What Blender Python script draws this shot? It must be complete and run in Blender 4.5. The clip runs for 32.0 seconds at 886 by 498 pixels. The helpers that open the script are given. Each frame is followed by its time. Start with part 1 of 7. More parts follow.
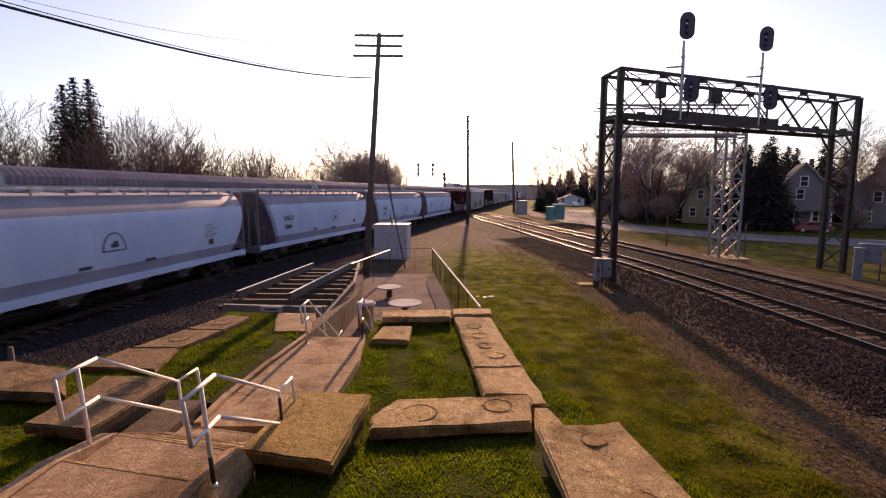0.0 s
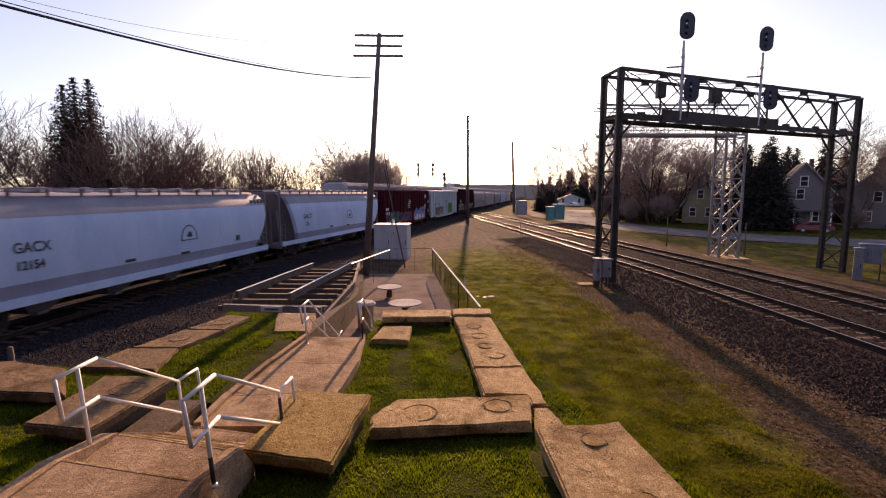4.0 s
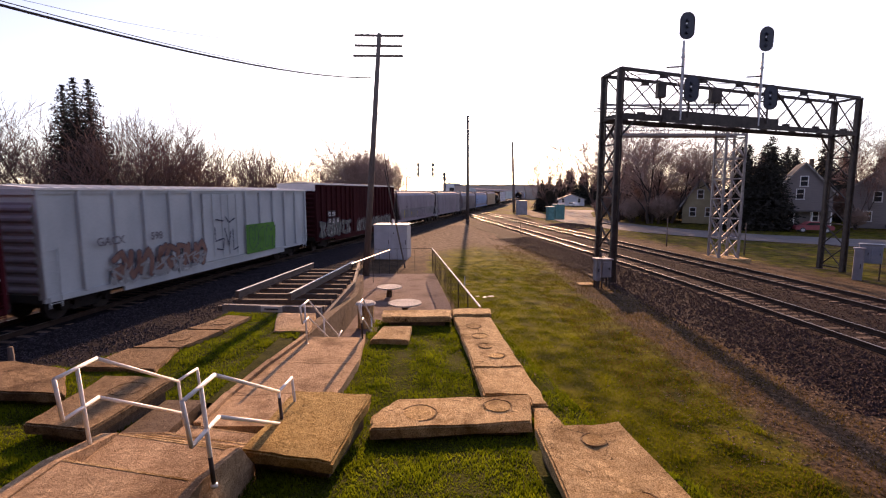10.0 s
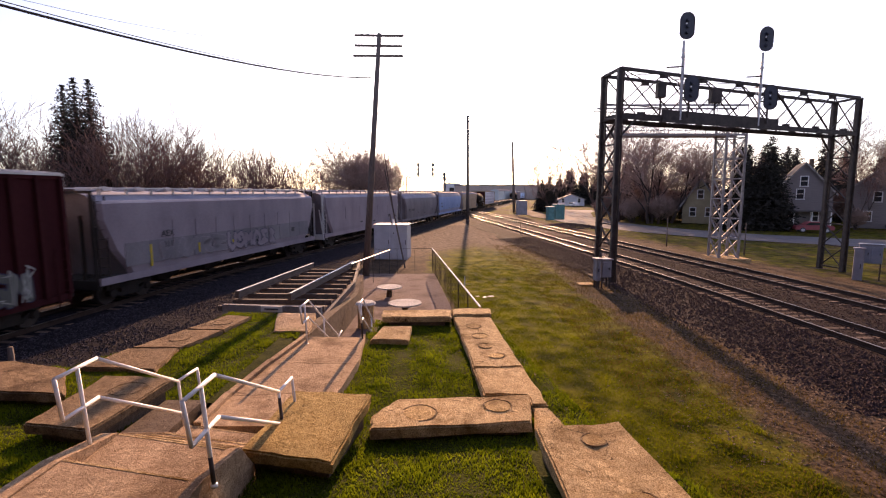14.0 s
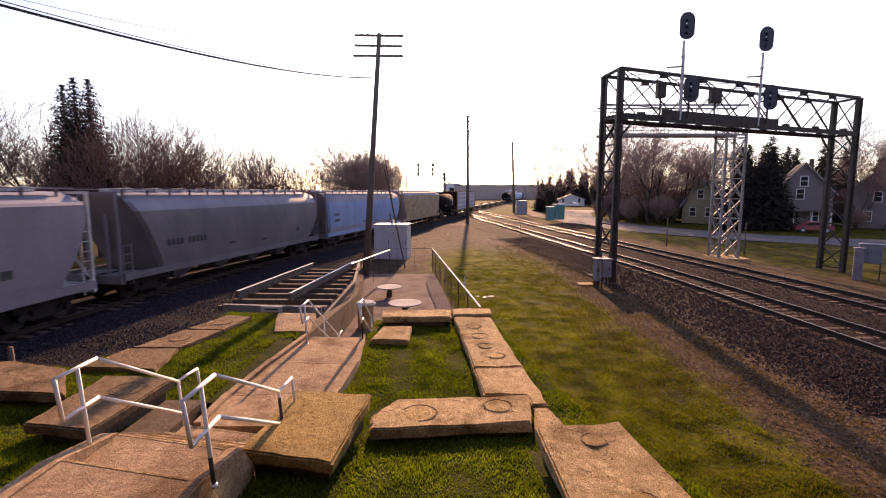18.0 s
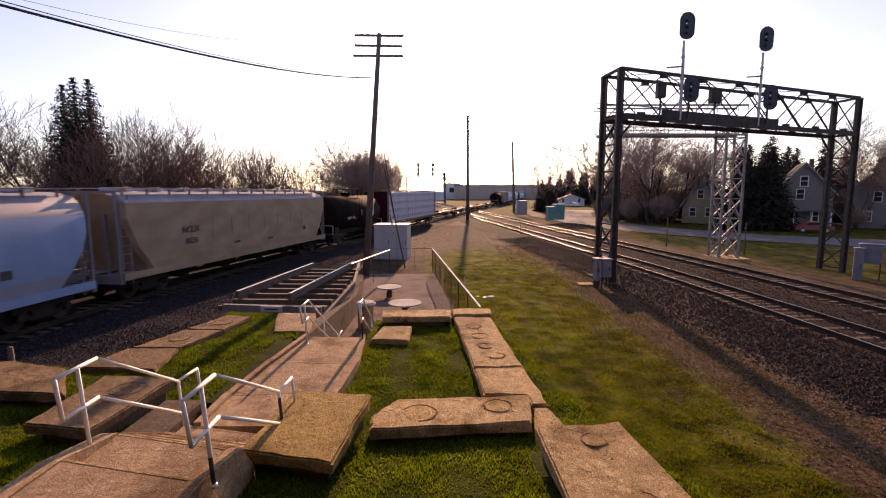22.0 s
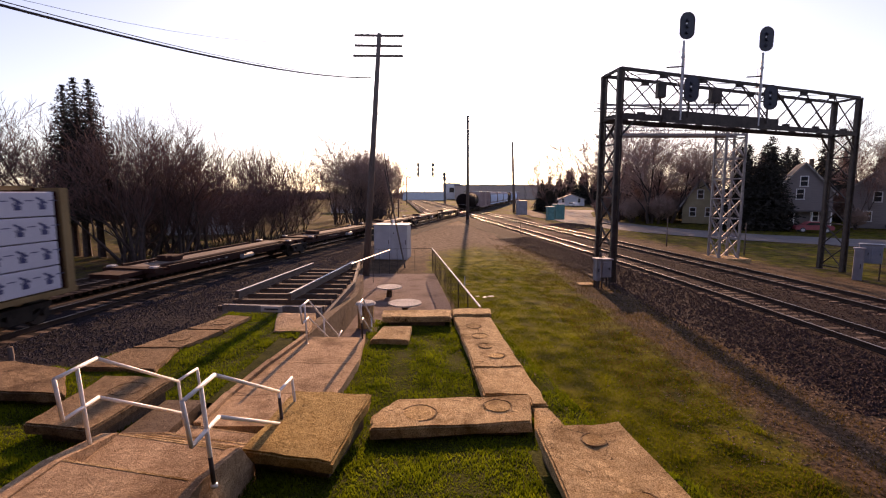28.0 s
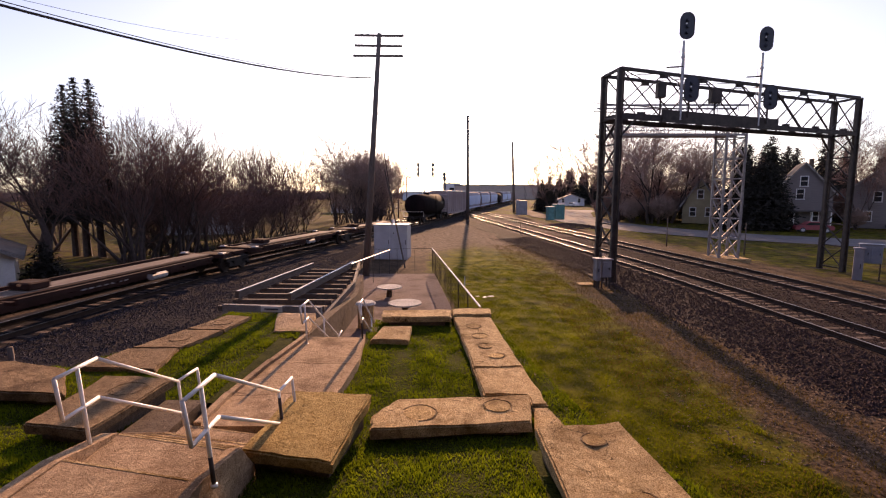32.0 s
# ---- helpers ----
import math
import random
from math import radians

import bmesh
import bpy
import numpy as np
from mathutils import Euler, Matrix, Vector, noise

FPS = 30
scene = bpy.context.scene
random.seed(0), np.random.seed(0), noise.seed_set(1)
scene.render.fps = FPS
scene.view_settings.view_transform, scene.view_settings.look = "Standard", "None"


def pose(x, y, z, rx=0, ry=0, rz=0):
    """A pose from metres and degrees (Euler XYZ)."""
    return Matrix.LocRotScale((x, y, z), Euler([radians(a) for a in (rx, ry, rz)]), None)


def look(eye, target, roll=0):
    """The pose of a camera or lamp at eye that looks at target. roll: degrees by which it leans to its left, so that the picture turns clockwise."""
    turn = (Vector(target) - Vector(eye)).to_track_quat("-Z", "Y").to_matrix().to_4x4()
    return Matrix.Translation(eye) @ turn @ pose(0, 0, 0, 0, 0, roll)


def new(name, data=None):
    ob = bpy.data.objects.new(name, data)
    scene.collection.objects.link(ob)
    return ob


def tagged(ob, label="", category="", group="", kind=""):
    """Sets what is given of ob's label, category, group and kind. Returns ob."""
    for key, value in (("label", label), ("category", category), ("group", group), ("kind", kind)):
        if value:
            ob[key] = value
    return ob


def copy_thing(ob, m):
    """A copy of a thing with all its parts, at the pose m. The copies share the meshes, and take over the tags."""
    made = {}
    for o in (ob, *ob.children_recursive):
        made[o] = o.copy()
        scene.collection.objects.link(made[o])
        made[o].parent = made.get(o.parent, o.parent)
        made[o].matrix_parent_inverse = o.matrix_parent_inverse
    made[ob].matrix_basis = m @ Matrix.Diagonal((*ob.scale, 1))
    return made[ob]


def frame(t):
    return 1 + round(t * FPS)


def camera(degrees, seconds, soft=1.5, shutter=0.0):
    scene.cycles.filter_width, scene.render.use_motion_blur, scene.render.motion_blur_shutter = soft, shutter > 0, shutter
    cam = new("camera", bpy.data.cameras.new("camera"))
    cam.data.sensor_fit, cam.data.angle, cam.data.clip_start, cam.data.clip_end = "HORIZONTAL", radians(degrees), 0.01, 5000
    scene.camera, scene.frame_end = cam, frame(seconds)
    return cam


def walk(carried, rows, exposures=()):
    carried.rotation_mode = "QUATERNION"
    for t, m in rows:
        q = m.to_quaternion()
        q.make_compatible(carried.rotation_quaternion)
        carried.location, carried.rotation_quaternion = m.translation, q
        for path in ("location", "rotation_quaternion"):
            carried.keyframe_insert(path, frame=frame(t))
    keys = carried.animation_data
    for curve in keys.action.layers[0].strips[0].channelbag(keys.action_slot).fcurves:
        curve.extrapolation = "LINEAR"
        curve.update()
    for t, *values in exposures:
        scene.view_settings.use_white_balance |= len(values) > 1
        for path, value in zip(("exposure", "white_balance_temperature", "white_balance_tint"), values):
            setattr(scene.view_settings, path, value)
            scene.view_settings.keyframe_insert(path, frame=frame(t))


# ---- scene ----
# ---- camera: stands still on the upper deck ----
cam = camera(85.92, 32.0, 1.15, 0.4)
EYE = pose(0, 0, 4.5, 83.16, 0, 0)
walk(cam, [(0, EYE), (32, EYE)], [(0, 0.93, 7500, 40), (6, 0.92, 7500, 40), (8.5, 1.10, 7500, 40), (12, 1.35, 7500, 40), (18.5, 1.33, 7500, 40), (22.5, 0.97, 7500, 40), (25, 1.06, 7500, 40), (29, 1.00, 7500, 40), (32, 1.06, 7500, 40)])

# ---- light: low spring sun straight ahead, hazy bright sky ----
SUN_AZ, SUN_EL = radians(3.3), radians(17.5)
world = bpy.data.worlds.new("sky")
scene.world = world
world.use_nodes = True
wn = world.node_tree.nodes
sky = wn.new("ShaderNodeTexSky")
sky.sky_type = "NISHITA"
sky.sun_disc = False
sky.sun_elevation, sky.sun_rotation = SUN_EL, SUN_AZ
sky.dust_density, sky.air_density, sky.ozone_density = 0.9, 1.0, 1.0
haze = wn.new("ShaderNodeMix")
haze.data_type, haze.blend_type = "RGBA", "MULTIPLY"
haze.inputs[0].default_value = 1.0
haze.inputs[7].default_value = (0.77, 1.04, 1.25, 1)
world.node_tree.links.new(sky.outputs[0], haze.inputs[6])
pale_sky = wn.new("ShaderNodeHueSaturation")
pale_sky.inputs["Saturation"].default_value = 0.78
world.node_tree.links.new(haze.outputs[2], pale_sky.inputs["Color"])
world.node_tree.links.new(pale_sky.outputs[0], wn["Background"].inputs[0])
wn["Background"].inputs[1].default_value = 0.082
sun = new("sun", bpy.data.lights.new("sun", "SUN"))
sun.data.energy, sun.data.angle, sun.data.color = 3.7, radians(0.6), (1.0, 0.72, 0.42)
sun.matrix_world = look((0, 0, 60), Vector((0, 0, 60)) - Vector((math.sin(SUN_AZ) * math.cos(SUN_EL), math.cos(SUN_AZ) * math.cos(SUN_EL), math.sin(SUN_EL))))

# ---- materials ----


def mat(name, c1, c2, rough=0.7, metal=0.0, scale=3.0, fine=40.0, bump=0.15, per=0.0, stretch=(1, 1, 1), spec=0.5, grit=0.45):
    """Two-scale noise between two colours, with fine relief; per: shift of brightness from piece to piece."""
    m = bpy.data.materials.new(name)
    m.use_nodes = True
    nt = m.node_tree
    b = nt.nodes["Principled BSDF"]
    tc = nt.nodes.new("ShaderNodeTexCoord")
    mp = nt.nodes.new("ShaderNodeMapping")
    mp.inputs["Scale"].default_value = stretch
    nt.links.new(tc.outputs["Object"], mp.inputs[0])
    n1, n2 = nt.nodes.new("ShaderNodeTexNoise"), nt.nodes.new("ShaderNodeTexNoise")
    for n, s, d in ((n1, scale, 4), (n2, fine, 3)):
        n.inputs["Scale"].default_value, n.inputs["Detail"].default_value = s, d
        nt.links.new(mp.outputs[0], n.inputs["Vector"])
    add = nt.nodes.new("ShaderNodeMath")
    add.operation = "MULTIPLY_ADD"
    add.inputs[1].default_value, add.inputs[2].default_value = grit, 0.225 - grit / 2
    nt.links.new(n2.outputs[0], add.inputs[0])
    add2 = nt.nodes.new("ShaderNodeMath")
    add2.operation = "MULTIPLY_ADD"
    add2.inputs[1].default_value = 0.9
    nt.links.new(n1.outputs[0], add2.inputs[0])
    nt.links.new(add.outputs[0], add2.inputs[2])
    rm = nt.nodes.new("ShaderNodeMapRange")
    rm.inputs[1].default_value, rm.inputs[2].default_value = 0.42, 0.92
    nt.links.new(add2.outputs[0], rm.inputs[0])
    mix = nt.nodes.new("ShaderNodeMix")
    mix.data_type = "RGBA"
    mix.inputs[6].default_value, mix.inputs[7].default_value = (*c1, 1), (*c2, 1)
    nt.links.new(rm.outputs[0], mix.inputs[0])
    col = mix.outputs[2]
    if per:
        oi, hv = nt.nodes.new("ShaderNodeObjectInfo"), nt.nodes.new("ShaderNodeHueSaturation")
        r2 = nt.nodes.new("ShaderNodeMapRange")
        r2.inputs[3].default_value, r2.inputs[4].default_value = 1 - per, 1 + per
        nt.links.new(oi.outputs["Random"], r2.inputs[0])
        nt.links.new(r2.outputs[0], hv.inputs["Value"])
        nt.links.new(col, hv.inputs["Color"])
        col = hv.outputs[0]
    nt.links.new(col, b.inputs["Base Color"])
    b.inputs["Roughness"].default_value, b.inputs["Metallic"].default_value = rough, metal
    b.inputs["Specular IOR Level"].default_value = spec
    if bump:
        bp = nt.nodes.new("ShaderNodeBump")
        bp.inputs["Strength"].default_value, bp.inputs["Distance"].default_value = bump, 0.02
        nt.links.new(add2.outputs[0], bp.inputs["Height"])
        nt.links.new(bp.outputs[0], b.inputs["Normal"])
    return m


def leafy(m, share):
    """Lets light through thin blades and needles."""
    nt = m.node_tree
    b, out = nt.nodes["Principled BSDF"], nt.nodes["Material Output"]
    tr, mx = nt.nodes.new("ShaderNodeBsdfTranslucent"), nt.nodes.new("ShaderNodeMixShader")
    nt.links.new(b.inputs["Base Color"].links[0].from_socket, tr.inputs[0])
    mx.inputs[0].default_value = share
    nt.links.new(b.outputs[0], mx.inputs[1])
    nt.links.new(tr.outputs[0], mx.inputs[2])
    nt.links.new(mx.outputs[0], out.inputs[0])


def concrete(name, dark, mid, light, cracks=0.6, per=0.08):
    """Weathered concrete: broad stains, mottling, fine sand, pits and a few wandering hairline cracks."""
    m = bpy.data.materials.new(name)
    m.use_nodes = True
    nt = m.node_tree
    b = nt.nodes["Principled BSDF"]
    tc = nt.nodes.new("ShaderNodeTexCoord")

    def noise_(scale, detail, rough, vec=None):
        n = nt.nodes.new("ShaderNodeTexNoise")
        n.inputs["Scale"].default_value, n.inputs["Detail"].default_value, n.inputs["Roughness"].default_value = scale, detail, rough
        nt.links.new(vec or tc.outputs["Object"], n.inputs["Vector"])
        return n

    def ramp(src, a, b_, c=0.0, d=1.0):
        r = nt.nodes.new("ShaderNodeMapRange")
        for k, v in zip((1, 2, 3, 4), (a, b_, c, d)):
            r.inputs[k].default_value = v
        nt.links.new(src, r.inputs[0])
        return r.outputs[0]

    def mix_(fac, a, b_, kind="MIX"):
        x = nt.nodes.new("ShaderNodeMix")
        x.data_type, x.blend_type = "RGBA", kind
        nt.links.new(fac, x.inputs[0])
        for k, v in ((6, a), (7, b_)):
            if isinstance(v, tuple):
                x.inputs[k].default_value = (*v, 1)
            else:
                nt.links.new(v, x.inputs[k])
        return x.outputs[2]
    broad, mottle, sand = noise_(0.9, 8, 0.62), noise_(7.0, 9, 0.68), noise_(70.0, 6, 0.75)
    col = mix_(ramp(mottle.outputs[0], .36, .66), mid, light)
    col = mix_(ramp(broad.outputs[0], .50, .34), col, dark)
    col = mix_(ramp(sand.outputs[0], .53, .40, 0, .95), col, dark)
    col = mix_(ramp(noise_(17.0, 9, .78).outputs[0], .50, .36, 0, .55), col, (dark[0] * .7, dark[1] * .68, dark[2] * .66))
    col = mix_(ramp(noise_(38.0, 8, .8).outputs[0], .54, .68, 0, .9), col, light)
    pits = nt.nodes.new("ShaderNodeTexVoronoi")
    pits.inputs["Scale"].default_value = 16.0
    nt.links.new(tc.outputs["Object"], pits.inputs["Vector"])
    col = mix_(ramp(pits.outputs["Distance"], .10, .03, 0, .6), col, (dark[0] * .35, dark[1] * .33, dark[2] * .32))
    warp = nt.nodes.new("ShaderNodeVectorMath")
    warp.operation = "MULTIPLY_ADD"
    warp.inputs[1].default_value = (.5, .5, .5)
    nt.links.new(noise_(3.0, 6, 0.6).outputs["Color"], warp.inputs[0])
    nt.links.new(tc.outputs["Object"], warp.inputs[2])
    cr = nt.nodes.new("ShaderNodeTexVoronoi")
    cr.feature = "DISTANCE_TO_EDGE"
    cr.inputs["Scale"].default_value = 0.8
    nt.links.new(warp.outputs[0], cr.inputs["Vector"])
    line = nt.nodes.new("ShaderNodeMath")
    line.operation = "MULTIPLY"
    nt.links.new(ramp(cr.outputs["Distance"], .007, .001, 0, cracks), line.inputs[0])
    nt.links.new(ramp(noise_(1.7, 3, .5).outputs[0], .47, .56), line.inputs[1])
    col = mix_(line.outputs[0], col, (dark[0] * .2, dark[1] * .2, dark[2] * .2))
    if per:
        oi, hv = nt.nodes.new("ShaderNodeObjectInfo"), nt.nodes.new("ShaderNodeHueSaturation")
        nt.links.new(ramp(oi.outputs["Random"], 0, 1, 1 - per, 1 + per), hv.inputs["Value"])
        nt.links.new(col, hv.inputs["Color"])
        col = hv.outputs[0]
    nt.links.new(col, b.inputs["Base Color"])
    b.inputs["Roughness"].default_value = 0.95
    b.inputs["Specular IOR Level"].default_value = 0.12
    hgt = nt.nodes.new("ShaderNodeMath")
    hgt.operation = "MULTIPLY_ADD"
    hgt.inputs[1].default_value = 2.2
    nt.links.new(mottle.outputs[0], hgt.inputs[0])
    nt.links.new(sand.outputs[0], hgt.inputs[2])
    bp = nt.nodes.new("ShaderNodeBump")
    bp.inputs["Strength"].default_value, bp.inputs["Distance"].default_value = 0.8, 0.032
    nt.links.new(hgt.outputs[0], bp.inputs["Height"])
    nt.links.new(bp.outputs[0], b.inputs["Normal"])
    return m


M_CONC = concrete("weathered concrete", (0.170, 0.094, 0.034), (0.50, 0.33, 0.165), (0.80, 0.59, 0.34), .9, .10)
# left slabs: their own brown, darkened further for the dim left corner
M_CONC_B = concrete("brown stained concrete", (0.090, 0.052, 0.030), (0.25, 0.158, 0.088), (0.40, 0.275, 0.165), .9, .05)
M_CONC_G = concrete("ochre sandy concrete", (0.13, 0.070, 0.020), (0.40, 0.255, 0.088), (0.60, 0.42, 0.17), .9, .05)
M_PEBBLE = mat("pale pebbles and leaf scraps", (0.09, 0.062, 0.044), (0.36, 0.265, 0.19), 0.95, 0, 7, 30, 0.2, 0, (1, 1, 1), 0.1)
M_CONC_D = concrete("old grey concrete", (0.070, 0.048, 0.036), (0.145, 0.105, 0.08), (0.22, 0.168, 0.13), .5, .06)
M_WALK = concrete("pavement concrete", (0.20, 0.122, 0.072), (0.44, 0.292, 0.182), (0.66, 0.47, 0.31), .7, .07)
M_CONC_L = concrete("pale grey concrete", (0.18, 0.165, 0.165), (0.30, 0.28, 0.28), (0.42, 0.40, 0.40), .3, 0)
M_RING = concrete("rusty concrete plug", (0.18, 0.10, 0.040), (0.52, 0.335, 0.145), (0.74, 0.52, 0.26), .3, .12)
M_GRASS = mat("grass blades", (0.020, 0.044, 0.001), (0.190, 0.240, 0.010), 0.85, 0, 2.2, 12, 0.0, 0, (1, 1, 1), 0.08)
M_LAWN = mat("worn lawn blades", (0.028, 0.042, 0.001), (0.190, 0.205, 0.007), 0.85, 0, 1.4, 12, 0.0, 0, (1, 1, 1), 0.08)
M_DRYG = mat("dry grass blades", (0.07, 0.05, 0.012), (0.17, 0.12, 0.035), 0.9, 0, 1.2, 14, 0.0, 0, (1, 1, 1), 0.08)
leafy(M_GRASS, .55), leafy(M_LAWN, .55), leafy(M_DRYG, .4)
M_SOIL = mat("turf soil", (0.010, 0.015, 0.002), (0.050, 0.055, 0.008), 0.97, 0, 2.6, 30, 0.8, 0, (1, 1, 1), 0.05, 1.2)
M_BALLAST = mat("crushed stone ballast", (0.007, 0.004, 0.006), (0.035, 0.024, 0.026), 0.97, 0, 5, 16, 1.0, 0.0, (1, 1, 1), 0.06, 1.6)
M_BALLASTL = mat("blue-grey ballast", (0.005, 0.004, 0.006), (0.030, 0.026, 0.034), 0.97, 0, 5, 16, 1.0, 0.0, (1, 1, 1), 0.06, 1.6)
M_STONE = mat("ballast stones", (0.008, 0.005, 0.007), (0.108, 0.071, 0.070), 0.95, 0, 9, 30, 0.3, 0, (1, 1, 1), 0.1)
M_STONEB = mat("blue-grey ballast stones", (0.009, 0.008, 0.011), (0.088, 0.080, 0.098), 0.95, 0, 9, 30, 0.3, 0, (1, 1, 1), 0.1)
M_COURT = concrete("pinkish court paving", (0.09, 0.060, 0.056), (0.17, 0.118, 0.110), (0.26, 0.19, 0.18), .4, 0)
M_CAP = concrete("bleached concrete top", (0.36, 0.33, 0.31), (0.58, 0.55, 0.52), (0.78, 0.75, 0.72), .3, 0)
M_TIE = mat("creosoted tie", (0.035, 0.025, 0.022), (0.21, 0.158, 0.14), 0.95, 0, 2, 30, 0.5, 0.3, (1, 6, 6), 0.1)
M_RAIL = mat("worn rail steel", (0.030, 0.019, 0.016), (0.075, 0.052, 0.043), 0.85, 0.0, 3, 30, 0.2, 0, (1, 1, 1), 0.12)
M_RAILTOP = mat("polished rail head", (0.26, 0.24, 0.235), (0.38, 0.355, 0.34), 0.38, 1.0, 2, 30, 0.05, 0, (1, .05, 1))
M_STEEL = mat("dark weathered steel", (0.025, 0.021, 0.022), (0.075, 0.058, 0.055), 0.7, 0.2, 3, 30, 0.3)
M_GALV = mat("galvanised steel", (0.34, 0.34, 0.37), (0.54, 0.54, 0.57), 0.5, 0.25, 3, 30, 0.15)
M_RAILING = mat("white railing paint", (0.66, 0.66, 0.68), (0.84, 0.84, 0.85), 0.45, 0, 4, 40, 0.15)
M_SILVER = mat("silver cabinet paint", (0.20, 0.20, 0.24), (0.32, 0.32, 0.37), 0.5, 0.15, 1.5, 25, 0.15)
M_TOWER = mat("dull tower galvanising", (0.20, 0.19, 0.205), (0.35, 0.335, 0.35), 0.6, 0.2, 3, 30, 0.15)
M_POLE = mat("weathered pole timber", (0.075, 0.058, 0.052), (0.19, 0.15, 0.135), 0.9, 0, 3, 30, 0.5, 0, (8, 8, 0.6))
M_WOOD = mat("grey weathered timber", (0.050, 0.037, 0.033), (0.165, 0.130, 0.115), 0.85, 0, 3, 30, 0.4, 0.1, (6, 0.8, 6))
M_BLACK = mat("black signal paint", (0.016, 0.020, 0.036), (0.040, 0.048, 0.078), 0.55, 0, 3, 30, 0.1)
M_BARK = mat("grey-brown bark", (0.035, 0.024, 0.022), (0.100, 0.070, 0.064), 0.95, 0, 4, 30, 0.5, 0.1)
M_TWIG = mat("dark bare twigs", (0.085, 0.056, 0.054), (0.200, 0.135, 0.125), 0.95, 0, 2, 12, 0.0, 0.15)
M_TWIGR = mat("reddish bare twigs", (0.085, 0.048, 0.043), (0.215, 0.122, 0.108), 0.95, 0, 2, 12, 0.0, 0.15)
# paler twig copy: glare over the backlit far trees put into the colour
M_TWIGGLARE = mat("pale reddish twigs", (0.22, 0.145, 0.125), (0.42, 0.29, 0.25), 0.95, 0, 2, 12, 0.0, 0.15)
M_NEEDLE = mat("conifer foliage", (0.008, 0.009, 0.007), (0.036, 0.030, 0.024), 0.85, 0, 1.2, 9, 0.0, 0.15)
M_ASPH = mat("road asphalt", (0.085, 0.078, 0.086), (0.160, 0.148, 0.158), 0.9, 0, 0.8, 18, 0.3)
M_DIRT = mat("gravel drive", (0.055, 0.038, 0.030), (0.19, 0.135, 0.105), 0.95, 0, 0.9, 14, 0.8, 0, (1, 1, 1), 0.1, 1.3)
M_GLASS = mat("dark window glass", (0.015, 0.018, 0.022), (0.03, 0.034, 0.04), 0.08, 0, 2, 20, 0.0)
M_LENS = mat("signal lens glass", (0.75, 0.80, 0.85), (0.9, 0.92, 0.95), 0.1, 0, 2, 20, 0.0)
M_WHITE = mat("white paint", (0.62, 0.62, 0.63), (0.82, 0.82, 0.82), 0.6, 0, 2, 30, 0.1)
M_INK = mat("black stencil paint", (0.02, 0.022, 0.03), (0.05, 0.05, 0.06), 0.6, 0, 4, 30, 0.0)
M_BOGIE = mat("grimy truck iron", (0.008, 0.006, 0.006), (0.028, 0.020, 0.018), 0.85, 0.1, 4, 30, 0.4)
M_WHEEL = mat("wheel steel", (0.020, 0.015, 0.014), (0.060, 0.046, 0.042), 0.6, 0.4, 4, 30, 0.3)

# ---- mesh helpers ----


def part(name, bm, material, parent=None, label="", smooth=False):
    """Links a bmesh as one mesh object, under a thing or part if one is given."""
    me = bpy.data.meshes.new(name)
    if smooth:
        for f in bm.faces:
            f.smooth = True
    bm.to_mesh(me)
    bm.free()
    me.materials.append(material)
    ob = new(name, me)
    ob.parent = parent
    if label:
        ob["label"] = label
    return ob


def again(src, parent, m, name=""):
    """The same mesh once more as an object of its own."""
    ob = new(name or src.name.split(".")[0], src.data)
    ob.parent = parent
    ob.matrix_basis = m
    return ob


def raw(name, verts, faces, material, parent=None, label="", smooth=False):
    me = bpy.data.meshes.new(name)
    me.from_pydata(verts, [], faces)
    me.materials.append(material)
    if smooth:
        me.shade_smooth()
    ob = new(name, me)
    ob.parent = parent
    if label:
        ob["label"] = label
    return ob


def thing(name, label, category, m=None, group="", kind=""):
    e = new(name)
    e.empty_display_size = 0.3
    if m is not None:
        e.matrix_basis = m
    return tagged(e, label, category, group, kind)


def box(bm, x0, x1, y0, y1, z0, z1, m=None, bevel=0.0):
    c = Matrix.Translation(((x0 + x1) / 2, (y0 + y1) / 2, (z0 + z1) / 2)) @ Matrix.Diagonal((x1 - x0, y1 - y0, z1 - z0, 1))
    r = bmesh.ops.create_cube(bm, size=1, matrix=(m @ c) if m is not None else c)
    if bevel:
        es = list({e for v in r["verts"] for e in v.link_edges})
        bmesh.ops.bevel(bm, geom=es, offset=bevel, segments=1, affect="EDGES")
    return bm


def rod(bm, a, b, r, r2=None, seg=6):
    a, b = Vector(a), Vector(b)
    d = b - a
    if d.length < 1e-5:
        return bm
    m = Matrix.Translation((a + b) / 2) @ d.to_track_quat("Z", "Y").to_matrix().to_4x4()
    bmesh.ops.create_cone(bm, cap_ends=True, segments=seg, radius1=r, radius2=r if r2 is None else r2, depth=d.length, matrix=m)
    return bm


def bar(bm, a, b, w, h):
    """A beam of w by h from a to b; h along the upright."""
    a, b = Vector(a), Vector(b)
    d = (b - a)
    z = d.normalized()
    u = Vector((0, 0, 1)) if abs(z.z) < 0.95 else Vector((0, 1, 0))
    x = z.cross(u).normalized()
    y = x.cross(z)
    m = Matrix((x, y, z)).transposed().to_4x4()
    m.translation = (a + b) / 2
    bmesh.ops.create_cube(bm, size=1, matrix=m @ Matrix.Diagonal((w, h, d.length, 1)))
    return bm


def path(bm, pts, r, seg=6):
    for a, b in zip(pts, pts[1:]):
        rod(bm, a, b, r, None, seg)
    for p in pts[1:-1]:
        bmesh.ops.create_icosphere(bm, subdivisions=1, radius=r * 1.08, matrix=Matrix.Translation(p))
    return bm


